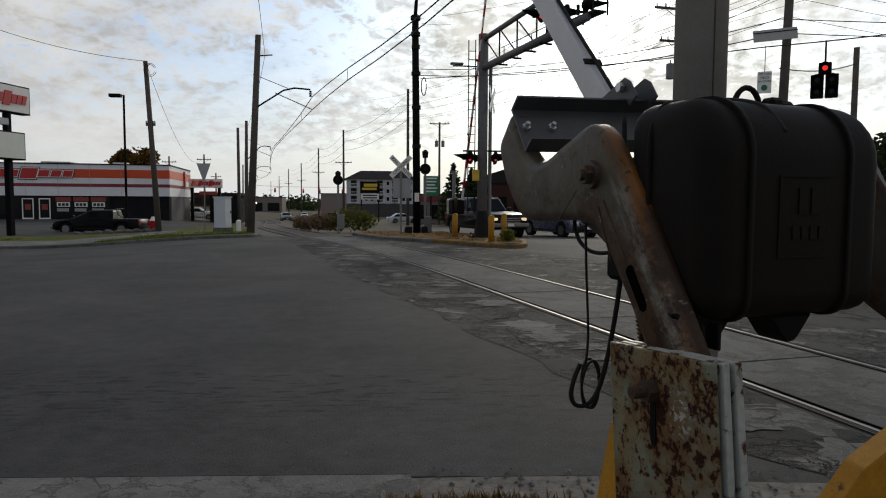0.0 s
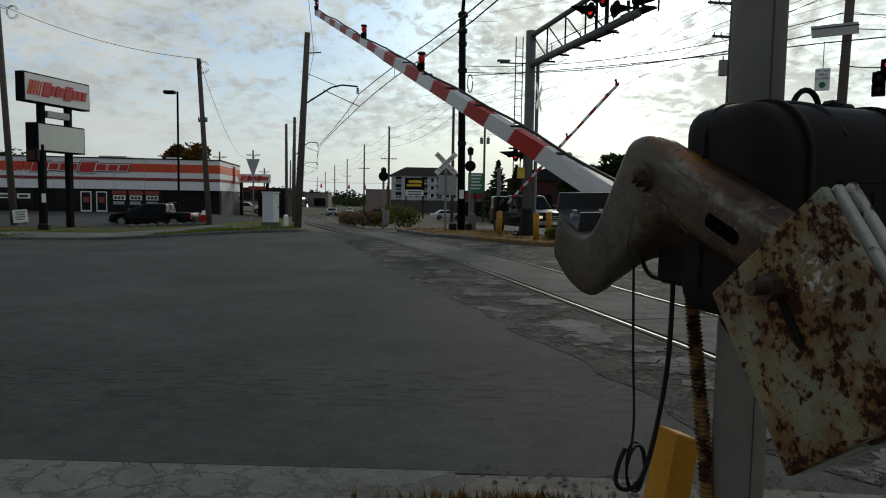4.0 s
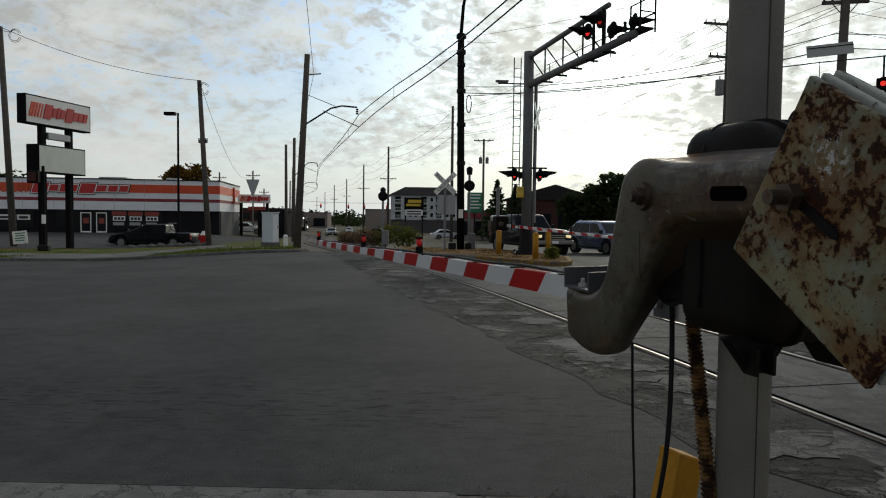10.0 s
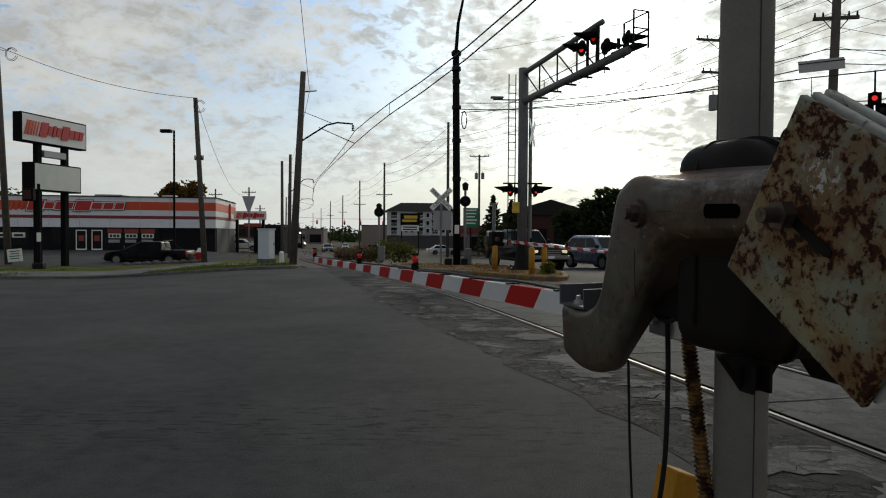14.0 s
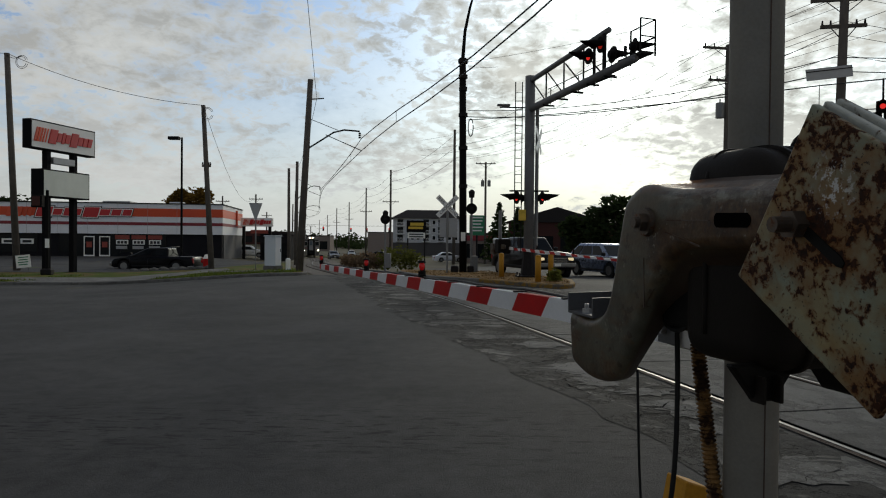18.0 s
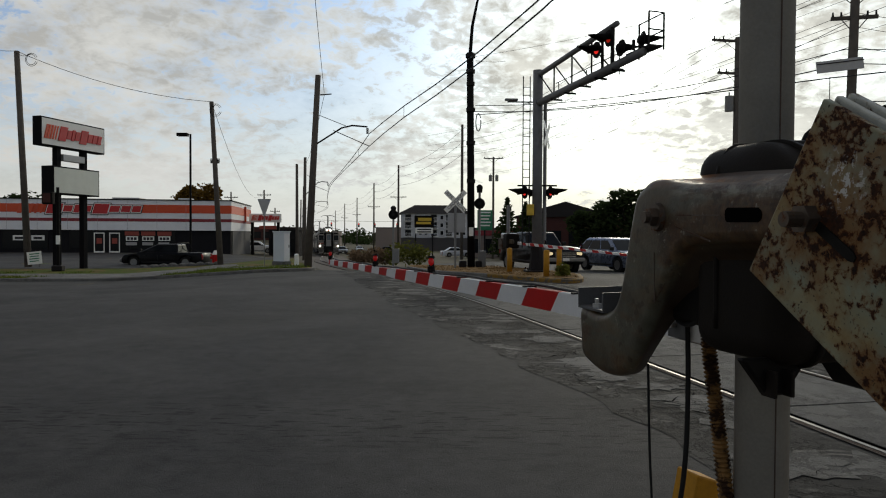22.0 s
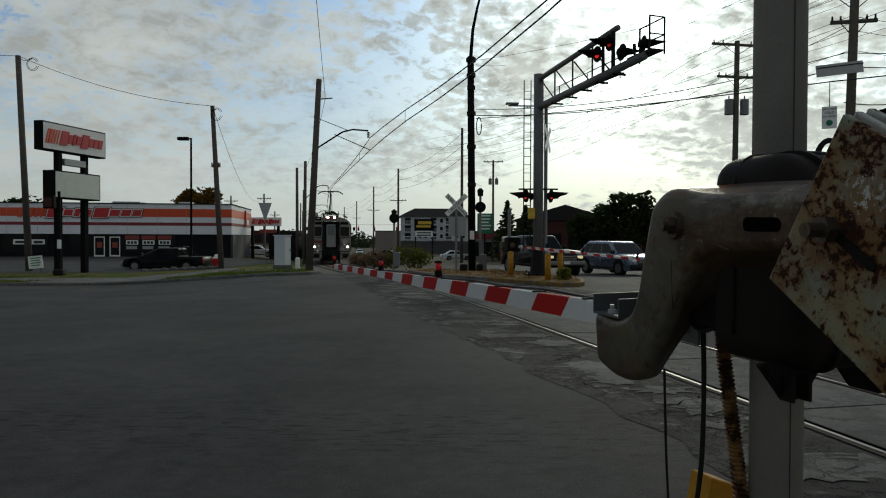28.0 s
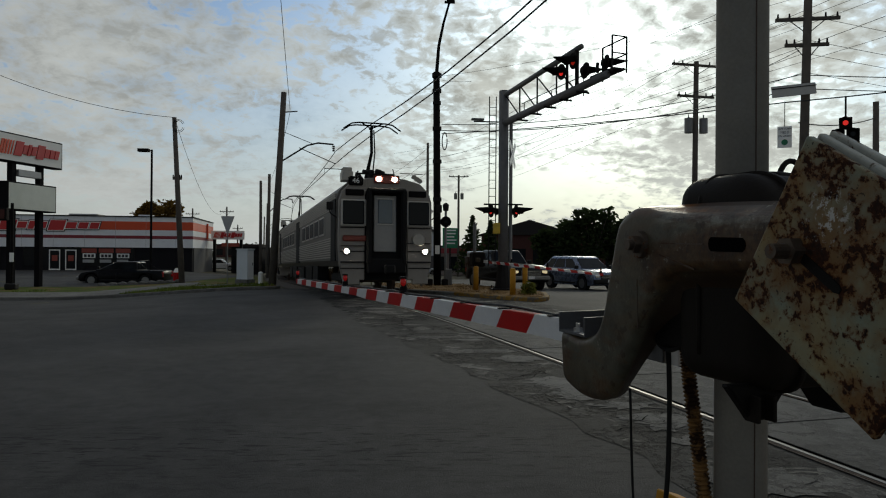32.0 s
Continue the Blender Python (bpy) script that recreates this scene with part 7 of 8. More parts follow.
    for s in (-1, 1):
        for u0, u1 in splits:
            pane("side_window", [side_at(u0 + (0.03 if u0 < 0.1 else 0), 0.17, s), side_at(u1, 0.17, s), side_at(u1, 0.84, s), side_at(u0 + (0.05 if u0 < 0.1 else 0), 0.84, s)], (0, s, 0.25))
    for xa, xb, sg, nm in ((x0, x1, 1, "windscreen"), (x3, x2, -1, "rear_window")):
        cs = []
        for v, yy in ((0.14, -0.9), (0.14, 0.9), (0.86, 0.86), (0.86, -0.86)):
            cs.append((xa + (xb - xa) * v, (wl + (wt - wl) * v) * yy, belt - 0.05 + (top - 0.01 - belt) * v))
        d = Vector((sg * (top - belt), 0, abs(xa - xb))).normalized()
        pane(nm, cs, d)
    for s in (-1, 1):
        bm = bmesh.new()
        box(bm, (x0 - 0.22, s * (W / 2 + 0.06), belt + 0.10), (0.12, 0.2, 0.17), 0, 0.04, 0, 0, 2)
        part("mirror", bm, M["trim_black"], g)
        bm = bmesh.new()
        box(bm, (f - 0.07, s * (W / 2 - 0.28), hood_h - 0.30), (0.13, 0.26, 0.13), s * -12, 0.03)
        part("headlight", bm, M["car_lamp_on"] if lamps else M["chrome"], g, "lit headlight" if lamps else "clear headlight")
        bm = bmesh.new()
        box(bm, (r + 0.04, s * (W / 2 - 0.15), belt - 0.28), (0.1, 0.14, 0.32), 0, 0.02)
        part("tail_light", bm, M["tail"], g)
        bm = bmesh.new()
        box(bm, (0.02, s * (W / 2 + 0.002), clearance + 0.10), (wb - 2 * wr - 0.1, 0.03, 0.08), 0, 0.01)
        part("sill_trim", bm, M["trim_black"], g)
        for xd in ((x0 + x3) / 2, x0 - 0.1):
            bm = bmesh.new()
            box(bm, (xd, s * (W / 2 - 0.004), (belt + clearance) / 2), (0.012, 0.012, belt - clearance - 0.35))
            part("door_gap", bm, M["ink"], g)
            bm = bmesh.new()
            box(bm, (xd - 0.25, s * (W / 2 + 0.002), belt - 0.22), (0.18, 0.03, 0.03), 0, 0.008)
            part("door_handle", bm, M["trim_black"], g)
    bm = bmesh.new()
    box(bm, (f - 0.02, 0, hood_h - 0.34), (0.06, W * 0.52, 0.26), 0, 0.02)
    gr = part("grille", bm, M["trim_black"], g)
    for k in range(3):
        bm = bmesh.new()
        box(bm, (f + 0.015, 0, hood_h - 0.42 + 0.08 * k), (0.02, W * 0.5, 0.022))
        part("grille_bar", bm, M["chrome"], gr, "bright bar")
    bm = bmesh.new()
    box(bm, (f + 0.0, 0, clearance + 0.2), (0.16, W * 0.94, 0.2), 0, 0.05, 0, 0, 2)
    part("bumper", bm, M["rim"] if category == "truck" else M["trim_black"], g)
    bm = bmesh.new()
    box(bm, (f + 0.09, 0, clearance + 0.22), (0.02, 0.3, 0.12))
    part("plate", bm, M["sign_white"], g, "blank number plate")
    if bed:
        bm = bmesh.new()
        box(bm, ((r + cab[3]) / 2, 0, rear + 0.006), (cab[3] - r - 0.16, W * 0.82, 0.02))
        part("bed_cover", bm, M["trim_black"], g, "dark load bed")
        bm = bmesh.new()
        for s in (-1, 1):
            tube(bm, smooth_line([(cab[3] - 0.75, s * (W / 2 - 0.14), rear), (cab[3] - 0.3, s * (W / 2 - 0.2), H - 0.3), (cab[3] - 0.12, s * (W / 2 - 0.26), H + 0.02), (cab[3] + 0.05, s * (W / 2 - 0.28), H + 0.03)], 4), 0.022, 6)
        rod(bm, (cab[3] - 0.1, -W / 2 + 0.26, H + 0.02), (cab[3] - 0.1, W / 2 - 0.26, H + 0.02), 0.022, seg=6)
        part("roll_bar", bm, M["trim_black"], g, "black roll bar behind the cab")
    for a in ax:
        for s in (-1, 1):
            wheel(g, a, s * (W / 2 - 0.13), wr)
    return g


vehicle("pickup_truck", pose(-17.55, 42.2, ground(-17.55, 42.2) - 0.08, 0, 0, 180), "black crew-cab pickup truck parked side-on", 5.0, 1.85, 1.50, 0.98, 0.35, M["car_black"], (1.42, 0.36, -0.90, -0.97), 0.88, 0.26, 3.15, True, category="truck")
waiting = vehicle("pickup_truck", pose(4.15, 31.9, ground(4.15, 31.9), 0, 0, -72), "black pickup truck with pale canopy, headlights lit, at the gate", 5.3, 1.95, 1.85, 1.18, 0.40, M["car_black"], (0.75, 0.15, -0.95, -1.15), 1.16, 0.40, 3.3, lamps=True, category="truck")
bm = bmesh.new()
box(bm, (-1.92, 0, 1.45), (1.40, 1.7, 0.62), 0, 0.06, 0, 0, 2)
canopy = part("canopy", bm, M["car_white"], waiting, "white canopy over the load bed")
for s in (-1, 1):
    for xx in (-2.25, -1.6):
        bm = bmesh.new()
        box(bm, (xx, s * 0.855, 1.50), (0.55, 0.02, 0.34), 0, 0.004)
        part("canopy_window", bm, M["sign_back"], canopy, "pale canopy window")
vehicle("crossover_car", pose(7.8, 32.2, ground(7.8, 32.2), 0, 0, -68), "slate blue crossover waiting at the gate", 4.5, 1.82, 1.60, 0.97, 0.35, M["car_blue"], (1.30, 0.45, -1.35, -2.15), 0.96, 0.25, lamps=False, splits=((0.05, 0.36), (0.39, 0.68), (0.71, 0.93)))
vehicle("hatchback_car", pose(-23.9, 84.5, ground(-23.9, 84.5), 0, 0, 8), "small white car parked behind the store's lawn", 4.3, 1.75, 1.5, 0.92, 0.31, M["car_white"], (1.0, 0.3, -1.5, -1.95), 0.95, 0.22)
for x, y, rz, mat, label in ((1.0, 100, 12, "car_white", "white sedan on the cross road"), (5.6, 101, 10, "car_grey", "grey sedan on the cross road"), (-19.0, 120, -75, "car_grey", "grey car on the far road"), (-12.0, 128, 170, "car_black", "dark car on the far road"), (-22.5, 170, -80, "car_white", "pale car on the far road")):
    vehicle("sedan_car", pose(x, y, ground(x, y), 0, 0, rz), label, 4.6, 1.8, 1.45, 0.92, 0.32, M[mat], (0.95, 0.2, -1.0, -1.75), 0.95, 0.2)


# ---- traffic lights and signs over the road ----
def traffic_light():
    g = thing("traffic_light", Matrix.Translation((12.55, 19.5, 5.05)), "black five-lamp traffic light hung from a span wire, top lamp red", "traffic light")
    way = Vector((-0.55, -0.83, 0)).normalized()
    side = Vector((-way.y, way.x, 0))
    spots = [(0, 0.34, True), (-0.19, 0.0, False), (0.19, 0.0, False), (-0.19, -0.34, False), (0.19, -0.34, False)]
    for s, z, lit in spots:
        c = side * s + Vector((0, 0, z))
        bm = bmesh.new()
        box(bm, c, (0.34, 0.26, 0.33), math.degrees(math.atan2(side.y, side.x)), 0.02)
        sec = part("signal_section", bm, M["hood_black"], g, "black lamp section")
        bm = bmesh.new()
        t = bmesh.new()
        rod(t, (0, 0, 0), (0, 0, 0.03), 0.072, seg=16)
        merge(bm, t, Matrix.Translation(c + way * 0.125) @ way.to_track_quat("Z", "Y").to_matrix().to_4x4())
        part("lens", bm, M["red_lit"] if lit else M["window_dark"], sec, "red lamp alight" if lit else "dark lamp")
        bm = bmesh.new()
        t = bmesh.new()
        n = 10
        r0 = [t.verts.new((0.15 * math.cos(a), 0.15 * math.sin(a), 0)) for a in np.linspace(-0.2, math.pi + 0.2, n)]
        r1 = [t.verts.new((0.15 * math.cos(a), 0.15 * math.sin(a), 0.24)) for a in np.linspace(-0.2, math.pi + 0.2, n)]
        for i in range(n - 1):
            t.faces.new((r0[i], r0[i + 1], r1[i + 1], r1[i]))
        merge(bm, t, Matrix.Translation(c + way * 0.12) @ way.to_track_quat("Z", "Y").to_matrix().to_4x4())
        part("visor", bm, M["hood_black"], sec, "black visor")
    bm = bmesh.new()
    rod(bm, (0, 0, 0.5), (0, 0, 1.15), 0.03, seg=6)
    part("hanger", bm, M["steel_dark"], g)
    g = thing("turn_sign", Matrix.Translation((11.3, 20.55, 5.15)), "white left-turn yield sign hung from the span wire", "road sign")
    rz = -28
    bm = bmesh.new()
    box(bm, (0, 0, 0), (0.40, 0.02, 0.66), rz, 0.003)
    part("plate", bm, M["sign_white"], g)
    f = pose(0, 0, 0, 0, 0, rz) @ pose(0, -0.014, 0, 90)
    for txt, z, sz in (("LEFT TURN", 0.25, 0.075), ("YIELD", 0.14, 0.10), ("ON GREEN", 0.03, 0.075)):
        letters(txt, sz, M["ink"], f @ pose(0, z, 0), g)
    bm = bmesh.new()
    t = bmesh.new()
    rod(t, (0, 0, 0), (0, 0, 0.006), 0.09, seg=20)
    merge(bm, t, f @ pose(0, -0.16, 0))
    part("green_disc", bm, M["green_sign"], g, "green disc")
    bm = bmesh.new()
    rod(bm, (0, 0, 0.32), (0, 0, 1.1), 0.012, seg=5)
    part("hanger", bm, M["steel_dark"], g)
    g = thing("street_name_sign", Matrix.Translation((13.4, 23.75, 7.4)), "long pale back of a street name sign fixed to the pole", "road sign")
    bm = bmesh.new()
    box(bm, (0, 0, 0), (1.62, 0.04, 0.4), 0, 0.005, 0, -7)
    part("plate", bm, M["sign_back"], g)
    bm = bmesh.new()
    box(bm, (0, -0.03, 0.10), (1.62, 0.03, 0.03), 0, 0, 0, -7)
    part("stiffener", bm, M["steel_dark"], g)


traffic_light()


def far_signals():
    for x in (-36.0, -27.5, -22.6, -15.8, -10.5, -7.2):
        t = (x + 42) / 40
        y, z = 208 - 5 * t, 6.0 - 0.5 * 4 * t * (1 - t) - 0.9
        g = thing("traffic_light", Matrix.Translation((x, y, z)), "distant traffic light showing red", "traffic light", "distant traffic lights")
        bm = bmesh.new()
        box(bm, (0, 0, -0.3), (0.5, 0.3, 1.2), 0, 0.05)
        part("signal_head", bm, M["hood_black"], g)
        bm = bmesh.new()
        rod(bm, (0, -0.16, 0.05), (0, -0.2, 0.05), 0.2, seg=10)
        part("lens", bm, M["red_lit"], g, "red lamp alight")
        bm = bmesh.new()
        rod(bm, (0, 0, 0.2), (0, 0, 0.96), 0.04, seg=5)
        part("hanger", bm, M["steel_dark"], g)
    wire("span_wire", (-42, 208, 6.0), (-2, 203, 6.0), 0.5, 0.04, "distant span wire with traffic lights")


far_signals()


# ---- far buildings ----
def apartment_block():
    g = thing("apartment_building", pose(-14.8, 190, -1.5, 0, 0, 4), "three-storey apartment building with pale siding and dark roof", "building")
    W, H, D = 19.0, 9.0, 14.0
    bm = bmesh.new()
    box(bm, (W / 2 + 1.2, D / 2, H / 2 - 1.0), (W, D, H + 2.0))
    part("wall", bm, M["siding"], g, "pale grey siding")
    bm = bmesh.new()
    box(bm, (W / 2 + 1.2, -0.1, 0.2), (W, 0.3, 4.0))
    part("base", bm, M["siding_dark"], g, "dark ground-floor garages")
    bm = bmesh.new()
    e = 0.7
    lo = [bm.verts.new(p) for p in ((1.2 - e, -e, H), (W + 1.2 + e, -e, H), (W + 1.2 + e, D + e, H), (1.2 - e, D + e, H))]
    hi = [bm.verts.new(p) for p in ((5.2, D * 0.45, H + 2.6), (W - 1.5, D * 0.45, H + 2.6), (W - 1.5, D * 0.55, H + 2.6), (5.2, D * 0.55, H + 2.6))]
    bm.faces.new(hi)
    for k in range(4):
        bm.faces.new((lo[k], lo[(k + 1) % 4], hi[(k + 1) % 4], hi[k]))
    bmesh.ops.recalc_face_normals(bm, faces=bm.faces[:])
    part("roof", bm, M["roof"], g, "dark shingle roof")
    for fl in range(3):
        z = 2.6 + 2.15 * fl
        for x in (3.2, 10.4, 14.6):
            bm = bmesh.new()
            box(bm, (x, -0.5, z), (2.4, 1.0, 0.12))
            for k in range(9):
                box(bm, (x - 1.15 + 0.29 * k, -0.97, z + 0.45), (0.05, 0.05, 0.85))
            box(bm, (x, -0.97, z + 0.9), (2.4, 0.07, 0.07))
            b = part("balcony", bm, M["white_paint"], g, "white balcony with a rail")
            bm = bmesh.new()
            box(bm, (x, -0.06, z + 0.95), (1.6, 0.1, 1.7))
            part("balcony_door", bm, M["window_dark"], b, "dark glass door")
        for x in (6.6, 8.2, 12.6, 17.0, 18.8):
            bm = bmesh.new()
            box(bm, (x, -0.05, z + 1.0), (1.0, 0.14, 1.3))
            w = part("window", bm, M["white_paint"], g, "white window frame")
            bm = bmesh.new()
            box(bm, (x, -0.12, z + 1.0), (0.8, 0.06, 1.1))
            part("pane", bm, M["window_dark"], w)


apartment_block()


def far_building(x, y, w, d, h, mat, label, rz=0, roof=None, cols=0, z0=-0.6, band=None):
    zg = ground(x, y)
    h, z0 = h + z0 - zg, zg
    g = thing("commercial_building", pose(x, y, z0, 0, 0, rz), label, "building", "distant buildings")
    bm = bmesh.new()
    box(bm, (0, d / 2, h / 2), (w, d, h))
    part("wall", bm, mat, g)
    bm = bmesh.new()
    if roof == "gable":
        prism(bm, [(-w / 2 - 0.5, h), (0, h + w * 0.16), (w / 2 + 0.5, h)], d + 0.6, pose(0, -0.3, 0))
    else:
        box(bm, (0, d / 2, h + 0.12), (w + 0.4, d + 0.4, 0.24))
    part("roof", bm, M["roof"], g)
    if band:
        bm = bmesh.new()
        box(bm, (0, -0.1, h - 0.5), (w, 0.2, 0.7))
        part("fascia", bm, M[band], g, "coloured fascia band")
    for k in range(cols):
        bm = bmesh.new()
        ww = w / cols
        box(bm, (-w / 2 + ww * (k + 0.5), -0.04, h * 0.42), (ww * 0.7, 0.1, h * 0.5))
        part("window", bm, M["window_dark"], g, "dark window")


far_building(15.5, 92, 13, 9, 4.6, M["brick_brown"], "low brown building with a pitched roof behind trees", -6, "gable", 4)
far_building(6.2, 96, 6.5, 6, 2.6, M["far_wall"], "small shop with a maroon fascia", 0, None, 4, -0.3, "fascia_red")
far_building(-20.6, 84, 3.4, 5, 2.5, M["brick_grey"], "dark kiosk building behind the verge", 5, None, 2, -0.5)
far_building(-19.5, 230, 11, 9, 4.4, M["far_wall"], "long low beige shop far down the road", 0, None, 0, -0.6)
far_building(-47, 250, 12, 9, 3.2, M["far_wall"], "long low building far down the road", 0, None, 2)
far_building(-3, 280, 18, 9, 4.6, M["far_wall"], "pale commercial building far down the road", 0, None, 5)
far_building(34, 130, 20, 12, 5.5, M["brick_brown"], "brown building behind a row of trees", -10, None, 5)
far_building(-62, 240, 16, 9, 4.4, M["brick_brown"], "brown building far behind the track", 0, None, 4)


def roadside_signs():
    g = thing("pole_sign", pose(-4.2, 112, -0.5), "pole sign with an orange panel over a white letter board", "sign")
    for x in (-1.4, 1.4):
        bm = bmesh.new()
        rod(bm, (x, 0.1, -1.6), (x, 0.1, 5.2), 0.12, seg=8)
        part("post", bm, M["steel_dark"], g)
    bm = bmesh.new()
    box(bm, (0, 0, 4.2), (3.2, 0.3, 1.9), 0, 0.05)
    p1 = part("panel", bm, M["hood_black"], g, "dark panel with an orange shape")
    bm = bmesh.new()
    box(bm, (0.1, -0.17, 4.55), (2.2, 0.04, 0.5), 0, 0.01)
    box(bm, (-0.1, -0.17, 3.95), (2.4, 0.04, 0.38), 0, 0.01)
    part("panel_shape", bm, M["yellow_box"], p1, "two yellow-orange bars")
    bm = bmesh.new()
    box(bm, (0, 0, 2.7), (2.9, 0.25, 0.95), 0, 0.03)
    p2 = part("letter_board", bm, M["sign_white"], g, "white letter board")
    for k in range(2):
        bm = bmesh.new()
        box(bm, (0, -0.14, 2.9 - 0.4 * k), (2.3, 0.02, 0.2))
        part("text_bar", bm, M["ink"], p2, "unreadable dark line")
    g = thing("pole_sign", pose(4.1, 80, -0.1), "green sign board with rows of white lettering", "sign")
    bm = bmesh.new()
    box(bm, (0, 0, 3.35), (1.75, 0.25, 2.35), 0, 0.03)
    p1 = part("panel", bm, M["green_sign"], g, "green panel")
    for k in range(5):
        bm = bmesh.new()
        box(bm, (0.05 * (k % 2), -0.135, 4.25 - 0.38 * k), (1.35 - 0.2 * (k % 3), 0.02, 0.16))
        part("text_bar", bm, M["sign_white"], p1, "unreadable pale line")
    bm = bmesh.new()
    rod(bm, (0, 0.05, -1.4), (0, 0.05, 2.3), 0.1, seg=8)
    part("post", bm, M["steel_dark"], g)
    g = thing("monument_sign", pose(-21.4, 79, -0.4), "low dark sign with a red and white logo panel", "sign")
    bm = bmesh.new()
    box(bm, (0, 0, 3.75), (3.7, 0.4, 1.0), 0, 0.04)
    p1 = part("panel", bm, M["sign_white"], g, "white panel")
    logo(p1, Matrix.Translation((0.1, -0.21, 3.75)) @ pose(0, 0, 0, 90), 3.2, 0.85, M["logo_red"], False)
    for x in (-1.5, 1.5):
        bm = bmesh.new()
        box(bm, (x, 0, 1.1), (0.3, 0.3, 4.3))
        part("post", bm, M["hood_black"], g)
    bm = bmesh.new()
    box(bm, (0.3, -0.05, 2.65), (2.0, 0.1, 0.4))
    part("strip", bm, M["poster_red"], g, "small red strip")


roadside_signs()


# ---- trees, bushes and weeds ----
def foliage(bm, c, rad, count, size, rng):
    """Small bent leaf clumps scattered through a rounded, uneven mass."""
    for _ in range(count):
        d = Vector((rng.gauss(0, 1), rng.gauss(0, 1), rng.gauss(0, 1))).normalized()
        k = rng.random() ** 0.4
        lump = 1.0 + 0.35 * noise.noise(d * 2.3 + c * 0.3)
        p = c + Vector((d.x * rad[0], d.y * rad[1], d.z * rad[2])) * k * lump
        s = size * (0.6 + 0.8 * rng.random())
        a = Vector((rng.uniform(-1, 1), rng.uniform(-1, 1), rng.uniform(-0.6, 0.6))).normalized()
        b = a.cross(Vector((rng.uniform(-1, 1), rng.uniform(-1, 1), rng.uniform(-1, 1)))).normalized()
        v = [bm.verts.new(p + q) for q in (-a * s, b * s * 0.5, a * s, -b * s * 0.5)]
        v[1].co += a.cross(b) * s * 0.25
        bm.faces.new((v[0], v[1], v[2]))
        bm.faces.new((v[0], v[2], v[3]))


def tree(x, y, h, w, mat, label, seed, conifer=False, count=1500, leaf=0.30):
    rng = random.Random(seed)
    z = ground(x, y)
    h -= z + (0.5 if x < -20 else 0.0)
    g = thing("tree", Matrix.Translation((x, y, z)), label, "tree", "trees behind the road")
    bm = bmesh.new()
    rod(bm, (0, 0, -0.2), (0.05 * h * rng.uniform(-1, 1), 0, h * 0.55), h * 0.028, h * 0.012, 8)
    part("trunk", bm, M["bark"], g)
    crown = bmesh.new()
    if conifer:
        for k in range(9):
            t = k / 8
            r = w * 0.5 * (1 - t) + 0.15
            foliage(crown, Vector((0, 0, h * (0.12 + 0.85 * t))), (r, r, h * 0.08), count // 9, leaf, rng)
    else:
        n = 11
        for k in range(n):
            a = rng.uniform(0, 2 * math.pi)
            rr = w * 0.32 * math.sqrt(rng.random())
            c = Vector((rr * math.cos(a), rr * math.sin(a), h * rng.uniform(0.36, 0.86)))
            s = w * rng.uniform(0.15, 0.26) * (1.1 - 0.35 * c.z / h)
            bl = bmesh.new()
            rod(bl, (0, 0, h * 0.25), c, h * 0.011, h * 0.004, 5)
            part("limb", bl, M["bark"], g)
            foliage(crown, c, (s, s, s * 0.8), count // n, leaf, rng)
        foliage(crown, Vector((0, 0, h * 0.58)), (w * 0.42, w * 0.42, h * 0.33), count // 3, leaf, rng)
    part("crown", crown, mat, g, "uneven leafy crown")


TREES = [(12.2, 63, 4.4, 3.0, 0), (14.0, 62, 5.6, 4.0, 0), (16.0, 61, 6.0, 5.2, 0), (18.2, 63, 5.5, 4.2, 0), (20.5, 62, 6.3, 5.0, 0), (23.5, 64, 6.6, 5.4, 0), (27.0, 66, 7.2, 6.0, 0),
         (6.4, 76, 5.4, 4.4, 1), (8.2, 74, 4.8, 4.0, 1), (10.0, 77, 4.4, 3.6, 1)]
for i, (x, y, h, w, con) in enumerate(TREES):
    tree(x, y, h, w, M["leaf_dark"], "dark green conifer beyond the cross road" if con else "dark leafy tree beyond the cross road", 20 + i, bool(con), 1000, 0.26)
tree(36.7, 58.4, 10.5, 6.5, M["leaf_dark"], "tall dark tree behind the traffic light", 51, False, 2200, 0.30)
tree(28.9, 38.5, 6.2, 6.0, M["leaf_dark"], "broad dark tree beside the cross road", 52, False, 2600, 0.26)
tree(33.0, 40, 7.0, 6.0, M["leaf_dark"], "broad dark tree beside the cross road", 53, False, 2200, 0.26)
tree(-38.0, 102, 10.3, 7.6, M["leaf_autumn"], "tree turning autumn brown behind the store", 54, False, 5200, 0.30)
for i, (x, y, h, w) in enumerate(((-70, 112, 9.5, 8), (-63, 110, 8.0, 7), (-58, 112, 7.4, 6), (-54, 112, 7.2, 6), (-51, 114, 6.8, 5), (-77, 110, 9, 8))):
    tree(x, y, h, w, M["leaf_autumn"] if i % 2 else M["leaf_dark"], "tree rising behind the store roof", 60 + i, False, 1200, 0.4)


